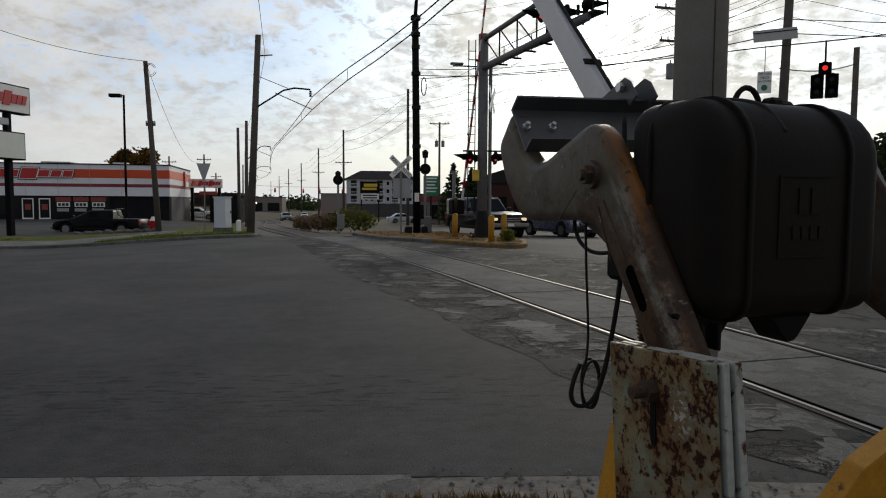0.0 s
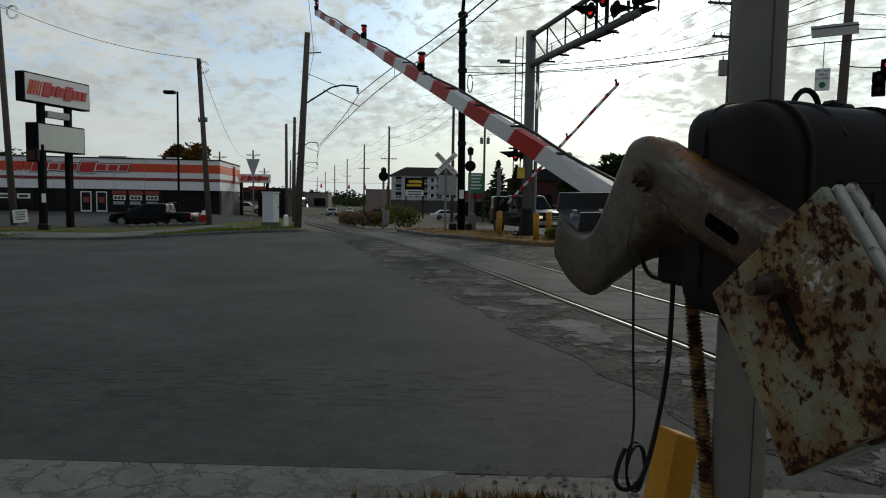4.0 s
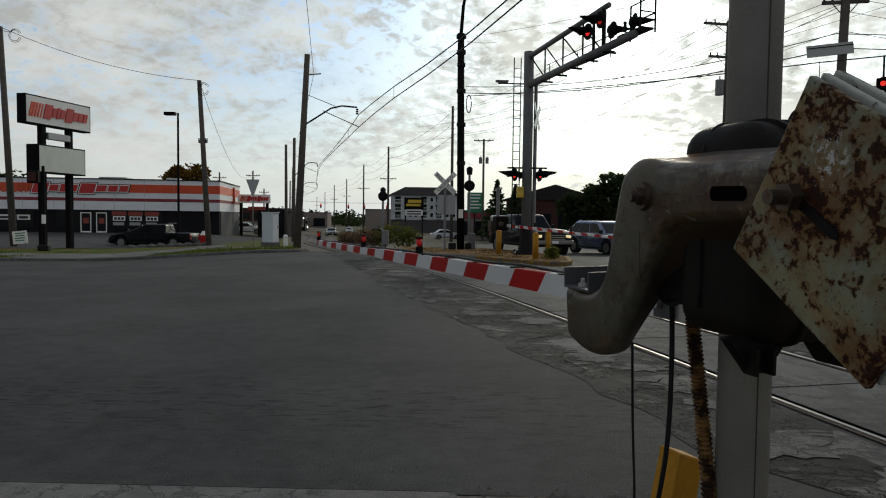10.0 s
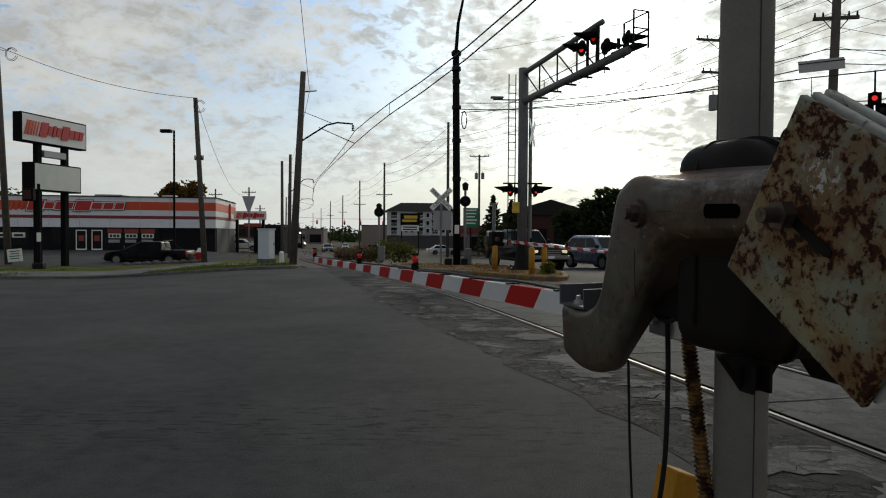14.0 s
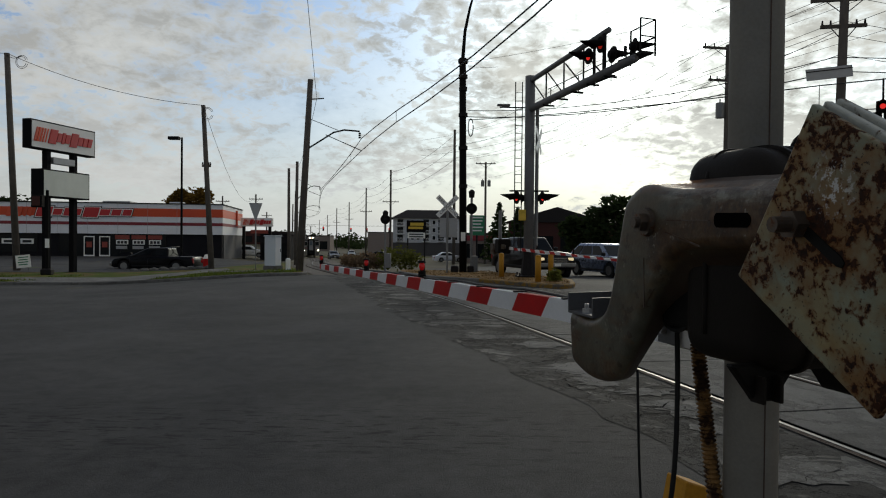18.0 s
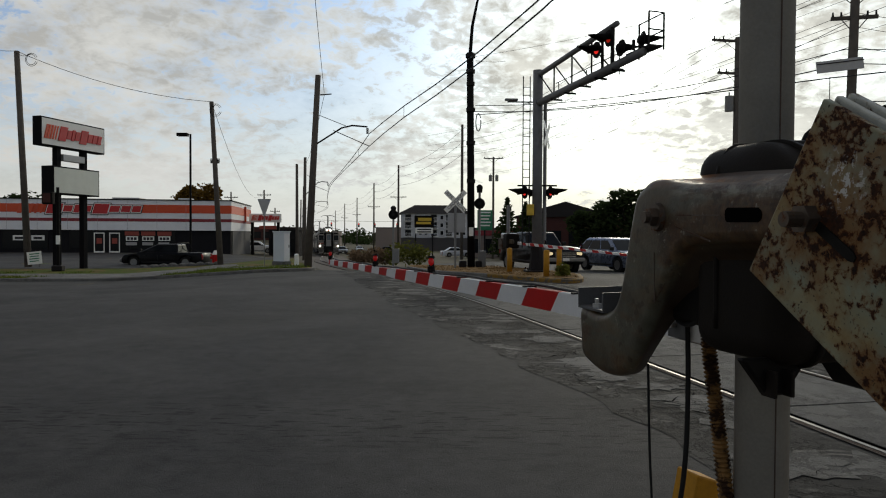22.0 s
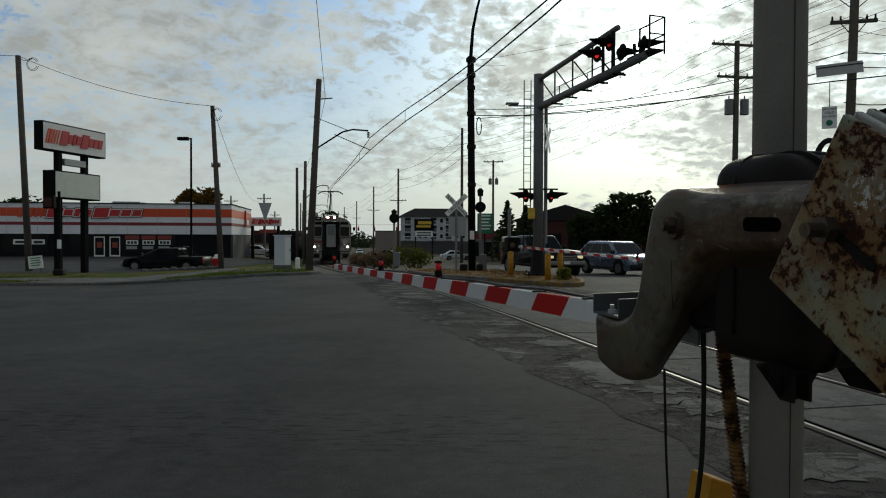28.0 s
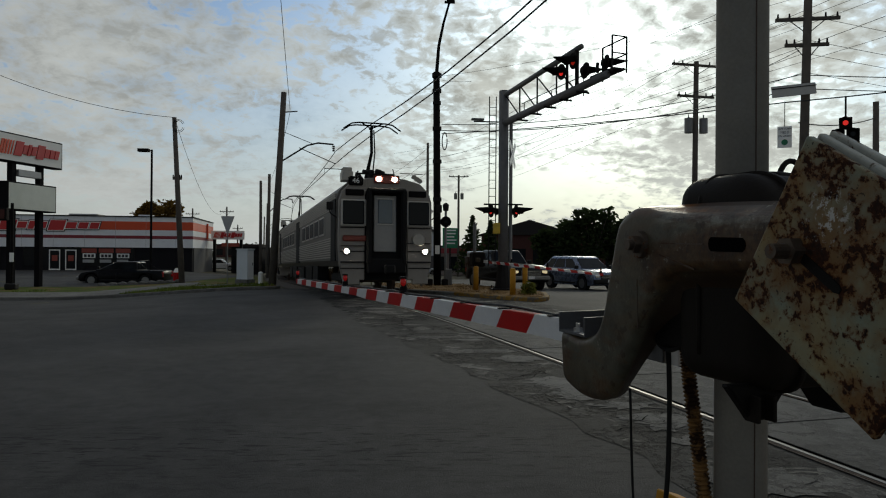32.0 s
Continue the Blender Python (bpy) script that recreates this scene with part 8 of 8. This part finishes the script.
def bushes():
    spots = [(-4.6, 41.5, 1.1, "leaf_brown"), (-3.9, 41.0, 1.0, "leaf_brown"), (-5.3, 42.5, 0.9, "leaf_brown"), (-3.2, 40.6, 1.3, "leaf_bush"), (-2.4, 40.4, 1.5, "leaf_bush"), (-1.8, 40.6, 1.2, "leaf_bush"), (-6.2, 46, 0.9, "leaf_brown"), (-7.0, 50, 0.9, "leaf_brown"), (3.85, 23.1, 0.5, "leaf_bush")]
    for i, (x, y, h, m) in enumerate(spots):
        rng = random.Random(90 + i)
        bm = bmesh.new()
        foliage(bm, Vector((0, 0, h * 0.5)), (h * 0.6, h * 0.6, h * 0.5), 300 if h > 0.6 else 90, 0.11, rng)
        for k in range(24):
            a = rng.uniform(0, 6.28)
            rod(bm, (0, 0, 0), (h * 0.5 * math.cos(a), h * 0.5 * math.sin(a), h * rng.uniform(0.4, 1.0)), 0.012, 0.005, 4)
        ob = part("bush", bm, M[m])
        ob.matrix_basis = pose(x, y, ground(x, y) + 0.05)
        tagged(ob, "straggly yellow-green bush by the track" if m == "leaf_bush" else "dry brown weeds by the track", "bush", "bushes by the track")


bushes()


def weeds():
    rng = random.Random(7)
    bm = bmesh.new()

    def blade(x, y, h, lean):
        z = ground(x, y)
        a = rng.uniform(0, 6.28)
        w = 0.004 + 0.004 * rng.random()
        d = Vector((math.cos(a), math.sin(a), 0))
        s = Vector((-d.y, d.x, 0)) * w
        p = Vector((x, y, z))
        t = p + d * lean + Vector((0, 0, h))
        vs = [bm.verts.new(q) for q in (p - s, p + s, p + d * lean * 0.4 + s * 0.7 + Vector((0, 0, h * 0.6)), p + d * lean * 0.4 - s * 0.7 + Vector((0, 0, h * 0.6)), t)]
        bm.faces.new(vs[:4])
        bm.faces.new((vs[3], vs[2], vs[4]))
    for _ in range(2600):
        x, y = rng.gauss(0.28, 0.26), 3.2 - abs(rng.gauss(0, 0.45))
        if -0.5 < x < 1.1:
            blade(x, y, rng.uniform(0.02, 0.09), rng.uniform(0.0, 0.07))
    tagged(part("dry_weeds", bm, M["dry_grass"]), "tufts of dry straw-coloured weeds in the gravel", "weeds", "", "stuff")
    bm = bmesh.new()
    for _ in range(5200):
        y = rng.uniform(21.8, 37)
        x = rng.uniform(-1.8, 4.4)
        if x > track_x(y) + 2.0 and x < 4.4 - max(0, y - 25) * 0.16 and (y - 27.0) * 3.7 > -(x + 0.5) * 5.5 + 0.8:
            z0 = ground(x, y) + 0.1
            h = rng.uniform(0.02, 0.08)
            a = rng.uniform(0, 6.28)
            s = Vector((math.cos(a), math.sin(a), 0)) * 0.02
            p = Vector((x, y, z0))
            bm.faces.new([bm.verts.new(q) for q in (p - s, p + s, p + Vector((rng.uniform(-0.08, 0.08), 0, h)))])
    tagged(part("median_grass", bm, M["dry_grass"]), "ragged dry grass on the median", "grass", "", "stuff")
    bm = bmesh.new()
    for _ in range(9000):
        x = rng.uniform(-27, -6.6)
        y = 28.0 + max(0.0, (-16 - x) * 0.12 * -1) + abs(rng.gauss(0, 2.6)) + (0.6 if x > -8 else 0.0)
        if -17.5 < x < -12.3 or y > 37 or track_x(y) - x < 2.9 or (x < -17.5 and y > 29.6 and y < 31.7) or (x < -14 and y > 33.5):
            continue
        if noise.noise(Vector((x * 0.6, y * 0.6, 3.0))) < -0.1:
            continue
        p = Vector((x, y, ground(x, y) + 0.09))
        a = rng.uniform(0, 6.28)
        s = Vector((math.cos(a), math.sin(a), 0)) * 0.03
        bm.faces.new([bm.verts.new(q) for q in (p - s, p + s, p + Vector((rng.uniform(-0.08, 0.08), rng.uniform(-0.05, 0.05), rng.uniform(0.05, 0.15))))])
    tagged(part("verge_grass", bm, M["grass_blade"]), "short uneven green grass on the verge", "grass", "", "stuff")
    bm = bmesh.new()
    for _ in range(2600):
        x, y = rng.uniform(0.2, 4.0), rng.uniform(-0.5, 3.6)
        s = rng.uniform(0.006, 0.02)
        t = Vector((x, y, ground(x, y) + 0.014 + s * 0.3))
        vs = [bm.verts.new(t + Vector((s * math.cos(a) * rng.uniform(0.7, 1.2), s * math.sin(a), rng.uniform(-0.3, 0.2) * s))) for a in (0, 1.26, 2.5, 3.8, 5.0)]
        top = bm.verts.new(t + Vector((0, 0, s * 0.7)))
        for k in range(5):
            bm.faces.new((vs[k], vs[(k + 1) % 5], top))
    tagged(part("loose_stones", bm, M["concrete"]), "loose pale stones scattered on the shoulder", "stones", "", "stuff")


weeds()


def far_woods():
    """A low uneven line of woods along the horizon."""
    rng = random.Random(3)
    bm = bmesh.new()
    for k in range(560):
        x = rng.uniform(-260, 260)
        y = rng.uniform(330, 420)
        foliage(bm, Vector((x, y, rng.uniform(-3.2, 3.4))), (rng.uniform(3, 7), 3, rng.uniform(1.8, 3.4)), 44, 0.9, rng)
    tagged(part("woodland", bm, M["leaf_dark"]), "low dark line of far woods", "woods", "", "stuff")


far_woods()

# ---- the electric train ----
def train_car():
    g = thing("electric_train_car", Matrix.Identity(4), "stainless steel electric commuter train car with lit headlights", "train car", "cars of the train")
    # local: origin on the rails below the front, x to its left seen from ahead, y backwards along the car, z up
    L, W = 25.6, 3.2
    sec = [(-1.42, 0.95), (-1.58, 1.15), (-1.6, 1.6), (-1.6, 3.25), (-1.52, 3.55), (-1.25, 3.85), (-0.7, 4.02), (0, 4.06), (0.7, 4.02), (1.25, 3.85), (1.52, 3.55), (1.6, 3.25), (1.6, 1.6), (1.58, 1.15), (1.42, 0.95)]
    bm = bmesh.new()
    prism(bm, sec, L - 0.3, pose(0, 0.3, 0), 0.0)
    part("body", bm, M["stainless_shaded"], g, "stainless steel body, darkened for the shade between the flutes")
    # front end, a little rounder
    bm = bmesh.new()
    front = [(-1.40, 0.5), (-1.52, 1.0), (-1.56, 1.6), (-1.55, 3.2), (-1.44, 3.55), (-1.15, 3.85), (-0.65, 4.0), (-0.62, 3.62), (-0.70, 3.45), (-0.72, 0.5)]
    for s in (1, -1):
        prism(bm, [(x * s, z) for x, z in front], 0.34, pose(0, 0.0, 0), 0.03, 2)
    prism(bm, [(-0.66, 3.6), (-0.66, 4.0), (0, 4.05), (0.66, 4.0), (0.66, 3.6)], 0.34, pose(0, 0, 0), 0.02, 1)
    part("front", bm, M["train_front"], g, "grey steel cab front")
    bm = bmesh.new()
    prism(bm, [(-0.70, 0.5), (-0.70, 3.4), (-0.5, 3.68), (0.5, 3.68), (0.70, 3.4), (0.70, 0.5)], 0.05, pose(0, 0.24, 0))
    part("vestibule", bm, M["train_black"], g, "black recess round the end door")
    for s in (-1, 1):
        bm = bmesh.new()
        box(bm, (s * 0.58, -0.06, 2.3), (0.18, 0.22, 2.6), 0, 0.05)
        part("diaphragm", bm, M["train_black"], g, "black rubber diaphragm")
    bm = bmesh.new()
    box(bm, (0, -0.06, 3.58), (1.3, 0.22, 0.16), 0, 0.05)
    part("diaphragm", bm, M["train_black"], g, "black rubber diaphragm")
    bm = bmesh.new()
    box(bm, (0, 0.2, 2.42), (0.76, 0.06, 2.0), 0, 0.02)
    d = part("end_door", bm, M["door_grey"], g, "pale grey end door")
    bm = bmesh.new()
    box(bm, (0, 0.16, 2.85), (0.48, 0.03, 0.85), 0, 0.02)
    part("door_window", bm, M["door_glass"], d, "bluish door glass")
    for z in (3.30, 2.40):
        bm = bmesh.new()
        box(bm, (0, 0.15, z), (0.56, 0.03, 0.04))
        part("door_trim", bm, M["window_frame"], d)
    bm = bmesh.new()
    box(bm, (0, 0.0, 0.95), (1.3, 0.3, 0.5), 0, 0.05)
    rod(bm, (0, -0.5, 0.85), (0, 0.1, 0.85), 0.12, seg=8)
    box(bm, (0, -0.5, 0.85), (0.34, 0.3, 0.3), 0, 0.05)
    part("coupler", bm, M["train_black"], g, "dark coupler")
    for s in (-1, 1):
        bm = bmesh.new()
        box(bm, (s * 1.09, -0.02, 2.78), (0.82, 0.05, 0.94), 0, 0.05, 0, 0, 2)
        fr = part("cab_window", bm, M["window_frame"], g, "bright window frame")
        bm = bmesh.new()
        box(bm, (s * 1.09, -0.045, 2.78), (0.70, 0.03, 0.82), 0, 0.04, 0, 0, 2)
        part("pane", bm, M["window_dark"], fr, "dark cab glass")
        bm = bmesh.new()
        rod(bm, (s * 1.31, -0.06, 1.43), (s * 1.31, 0.02, 1.43), 0.13, seg=16)
        hl = part("headlight", bm, M["steel_dark"], g, "lower headlight housing")
        bm = bmesh.new()
        rod(bm, (s * 1.31, -0.08, 1.43), (s * 1.31, -0.055, 1.43), 0.075, seg=16)
        part("lamp", bm, M["lamp_on"], hl, "lit white lamp")
        bm = bmesh.new()
        rod(bm, (s * 0.265, -0.05, 3.97), (s * 0.265, 0.1, 3.97), 0.13, seg=16)
        hl = part("headlight", bm, M["steel_dark"], g, "upper headlight housing")
        bm = bmesh.new()
        rod(bm, (s * 0.265, -0.07, 3.97), (s * 0.265, -0.045, 3.97), 0.085, seg=16)
        part("lamp", bm, M["lamp_on"], hl, "lit white lamp")
        bm = bmesh.new()
        box(bm, (s * 1.05, -0.02, 3.48), (0.6, 0.06, 0.22), 0, 0.02)
        for k in range(2):
            rod(bm, (s * (0.93 + 0.24 * k), -0.07, 3.48), (s * (0.93 + 0.24 * k), -0.04, 3.48), 0.08, seg=12)
        part("marker_lights", bm, M["hood_black"], g, "dark marker light cluster")
        bm = bmesh.new()
        box(bm, (s * 1.1, -0.03, 1.72 if s > 0 else 1.62), (0.8, 0.04, 0.03))
        part("hand_rail", bm, M["steel_dark"], g, "thin grab rail")
        for z in (2.26, 1.43, 0.88):
            bm = bmesh.new()
            box(bm, (s * 1.12, -0.012, z), (0.78, 0.03, 0.035))
            part("front_groove", bm, M["train_black"], g, "dark horizontal groove")
        bm = bmesh.new()
        box(bm, (s * 1.1, -0.03, 1.08), (0.8, 0.05, 0.05))
        part("hand_rail", bm, M["steel_dark"], g, "thin grab rail")
        bm = bmesh.new()
        box(bm, (s * 1.15, 0.06, 0.62), (0.55, 0.12, 0.55), 0, 0.03)
        part("step", bm, M["train_front"], g, "corner step plate")
        bm = bmesh.new()
        tube(bm, [(s * 1.6, 0.2, 2.6), (s * 1.82, 0.1, 2.75), (s * 1.85, 0.1, 2.9)], 0.02, 6)
        box(bm, (s * 1.84, 0.1, 3.0), (0.2, 0.06, 0.28), 0, 0.02)
        part("mirror", bm, M["steel_dark"], g, "side mirror")
    bm = bmesh.new()
    box(bm, (0, -0.03, 3.97), (0.86, 0.05, 0.30), 0, 0.04)
    part("lamp_panel", bm, M["train_orange"], g, "dull red panel round the top lamps")
    bm = bmesh.new()
    box(bm, (-1.02, -0.03, 3.88), (0.48, 0.06, 0.32), 0, 0.05)
    nb = part("number_board", bm, M["hood_black"], g, "black number board")
    letters("46", 0.24, M["sign_white"], pose(-1.02, -0.065, 3.71, 90, 0, 0), nb)
    bm = bmesh.new()
    box(bm, (-1.05, -0.03, 1.88), (0.78, 0.05, 0.2), 0, 0.04)
    part("name_strip", bm, M["train_orange"], g, "dull orange strip")
    bm = bmesh.new()
    rod(bm, (1.08, -0.09, 1.85), (1.08, 0.0, 1.85), 0.2, 0.24, 18)
    part("horn_cover", bm, M["stainless"], g, "round grey cover")
    # roof gear
    bm = bmesh.new()
    box(bm, (-1.2, 0.7, 4.12), (0.36, 0.5, 0.36), 0, 0.03)
    box(bm, (-1.2, 0.7, 4.36), (0.30, 0.42, 0.14), 0, 0.02)
    part("roof_box", bm, M["stainless"], g, "tall box on the roof corner")
    bm = bmesh.new()
    for k in range(3):
        rod(bm, (1.05 + 0.1 * k, 0.4, 4.15 - 0.07 * k), (1.1 + 0.1 * k, 0.85, 4.2 - 0.07 * k), 0.09, 0.04, 8)
    part("horn", bm, M["stainless"], g, "cluster of roof horns")
    bm = bmesh.new()
    for y in (1.8, 3.4):
        rod(bm, (-0.7, y, 4.42), (0.7, y, 4.42), 0.035, seg=6)
    for x in (-0.55, 0.55):
        rod(bm, (x, 1.8, 4.42), (x, 3.4, 4.42), 0.035, seg=6)
        for y in (1.8, 3.4):
            for z, r in ((4.06, 0.05), (4.14, 0.10), (4.20, 0.06), (4.26, 0.10), (4.32, 0.06), (4.37, 0.04)):
                rod(bm, (x, y, z - 0.03), (x, y, z + 0.03), r, seg=8)
    for x, y, z, r in ((-0.35, 1.75, 4.48, 0.09), (-0.12, 1.9, 4.50, 0.11), (0.12, 1.8, 4.52, 0.10), (0.30, 2.1, 4.50, 0.12), (0.02, 2.6, 4.48, 0.13), (0.45, 1.9, 4.40, 0.08)):
        rod(bm, (x - 0.09, y, z), (x + 0.09, y + 0.05, z), r, r * 0.8, 8)
    tube(bm, [(-0.75, 1.6, 4.1), (-0.72, 1.65, 4.35), (-0.62, 1.75, 4.5)], 0.025, 6)
    tube(bm, [(0.62, 1.7, 4.1), (0.66, 1.7, 4.4), (0.62, 1.72, 4.62)], 0.02, 6)
    part("pantograph_base", bm, M["train_black"], g, "dark pantograph base with insulators")
    bm = bmesh.new()
    tube(bm, [(-0.05, 3.1, 4.20), (-0.03, 2.3, 5.05), (0.0, 2.5, 6.0)], 0.055, 8)
    tube(bm, [(0.14, 3.0, 4.20), (0.10, 2.35, 5.05), (0.08, 2.45, 5.9)], 0.025, 6)
    tube(bm, [(-0.16, 2.9, 4.20), (-0.10, 2.2, 4.95)], 0.022, 6)
    part("pantograph_arm", bm, M["train_black"], g, "folded dark pantograph arm")
    bm = bmesh.new()
    for y in (2.3, 2.75):
        tube(bm, [(-1.05, y, 5.88), (-0.75, y, 6.08), (-0.5, y, 6.12), (0.5, y, 6.12), (0.75, y, 6.08), (1.05, y, 5.88)], 0.028, 6)
    rod(bm, (-0.4, 2.3, 6.12), (-0.05, 2.5, 5.98), 0.025, seg=5)
    rod(bm, (0.4, 2.3, 6.12), (0.05, 2.5, 5.98), 0.025, seg=5)
    rod(bm, (0, 2.3, 6.0), (0, 2.75, 6.0), 0.05, seg=6)
    part("pantograph_head", bm, M["train_black"], g, "curved dark pantograph head")
    for z, x0, x1 in ((4.36, -1.95, -1.35), (4.30, 0.6, 1.4)):
        bm = bmesh.new()
        rod(bm, (x0, 0.6, z), (x1, 0.6, z), 0.015, seg=5)
        part("roof_rod", bm, M["steel_dark"], g, "thin rod along the roof edge")
    bm = bmesh.new()
    for y in (8, 13, 18):
        box(bm, (0, y, 4.12), (1.5, 2.0, 0.25), 0, 0.08)
    part("roof_vents", bm, M["stainless"], g, "low roof housings")
    # sides: fluting, windows, doors
    for s in (-1, 1):
        for k in range(17):
            z, h = (1.25 + 0.085 * k, 0.045) if k < 9 else (2.98 + 0.072 * (k - 9), 0.035)
            bm = bmesh.new()
            box(bm, (s * 1.605, L / 2, z), (0.03, L - 0.9, h))
            part("flute", bm, M["stainless"], g)
        for k in range(5):
            for base in (3.6, 15.0):
                y = base + 1.55 * k
                bm = bmesh.new()
                box(bm, (s * 1.62, y, 2.48), (0.04, 1.25, 0.72), 0, 0.0)
                wn = part("window", bm, M["window_frame"], g, "bright side window frame")
                bm = bmesh.new()
                box(bm, (s * 1.645, y, 2.48), (0.01, 1.12, 0.6))
                part("pane", bm, M["train_glass"], wn)
        for y in (0.85, 12.8, 24.4):
            bm = bmesh.new()
            box(bm, (s * 1.60, y, 2.2), (0.06, 0.95 if y != 12.8 else 1.4, 2.15))
            dr = part("side_door", bm, M["train_black"], g, "recessed dark side door")
        bm = bmesh.new()
        for y, ln in ((6.8, 1.6), (9.2, 2.4), (12.6, 2.8), (15.8, 2.0), (18.0, 1.4)):
            box(bm, (s * 1.25, y, 0.68), (0.45, ln, 0.6), 0, 0.02)
        part("underframe", bm, M["train_black"], g, "dark boxes under the floor")
    for y in (3.6, 21.6):
        bm = bmesh.new()
        for s in (-1, 1):
            box(bm, (s * 1.0, y, 0.55), (0.16, 2.6, 0.3), 0, 0.04)
        box(bm, (0, y, 0.6), (2.0, 0.5, 0.3), 0, 0.04)
        bg = part("bogie", bm, M["train_black"], g, "dark bogie frame")
        for dy in (-1.1, 1.1):
            bm = bmesh.new()
            for s in (-1, 1):
                rod(bm, (s * 0.68, y + dy, 0.46), (s * 0.80, y + dy, 0.46), 0.46, seg=20)
            rod(bm, (-0.8, y + dy, 0.46), (0.8, y + dy, 0.46), 0.08, seg=8)
            part("wheelset", bm, M["rail_side"], bg, "steel wheels on an axle")
    # the upper half is lower than drawn above; the raised pantograph keeps its height
    for ob in g.children_recursive:
        if ob.name.split(".")[0] not in ("pantograph_arm", "pantograph_head", "lettering"):
            for v in ob.data.vertices:
                if v.co.z > 1.43:
                    v.co.z = 1.43 + (v.co.z - 1.43) * 0.93
    return g


def car_pose(run):
    """A car whose front stands run metres along the track, on its two bogies."""
    a, _ = track_at(run + 3.6)
    b, _ = track_at(run + 21.6)
    a.z, b.z = dip(a.y), dip(b.y)
    d = (b - a).normalized()
    p = a - d * 3.6
    x = Vector((d.y, -d.x, 0)).normalized()
    m = Matrix((x, d, x.cross(d))).transposed().to_4x4()
    return Matrix.Translation(p + Vector((0, 0, 0.05))) @ m


train = [train_car()]
for _ in range(2):
    train.append(copy_thing(train[0], Matrix.Identity(4)))
TRAIN_Y = [(0, 250), (4, 223), (9, 190), (13, 163), (17, 136), (19, 122.5), (20, 116), (21, 109), (22, 102), (23, 95), (24, 87.2), (25, 79.3), (26, 71.2), (27, 63.2), (28, 54.6), (29, 47), (30, 39.2), (31, 30.9), (32, 22.4)]


def motions():
    near = [(0, 52.9), (0.5, 48.8), (1, 44.6), (1.5, 40.2), (2, 35.9), (2.5, 31.5), (3, 27.36), (3.5, 23.6), (4, 19.8), (4.5, 16.2), (5, 13.0), (5.5, 10.3), (6, 8.08), (6.5, 6.05), (7, 4.2), (7.5, 2.7), (8, 1.5), (8.5, 0.6), (9, 0), (10, 0), (32, 0)]
    walk(gate_rotor, [(t, gate_frame(a)) for t, a in near])
    sink = [(0, 0.485), (1, 0.43), (2, 0.365), (3, 0.28), (4, 0.2), (6, 0.08), (9, 0.0), (32, 0.0)]
    walk(arm_loop, [(t, pose(0, 0, z)) for t, z in sink])
    far = [(0, 75), (1, 66), (2, 54), (3, 37), (3.5, 30), (4.5, 21), (5.5, 14.6), (6, 11.3), (6.5, 7.4), (7, 3.4), (7.5, 1.2), (8, 0), (9, 0), (32, 0)]
    walk(far_rotor, [(t, far_frame(a)) for t, a in far])
    for i, car in enumerate(train):
        walk(car, [(t, car_pose(run_at_y(y) + 26.2 * i)) for t, y in TRAIN_Y])


motions()
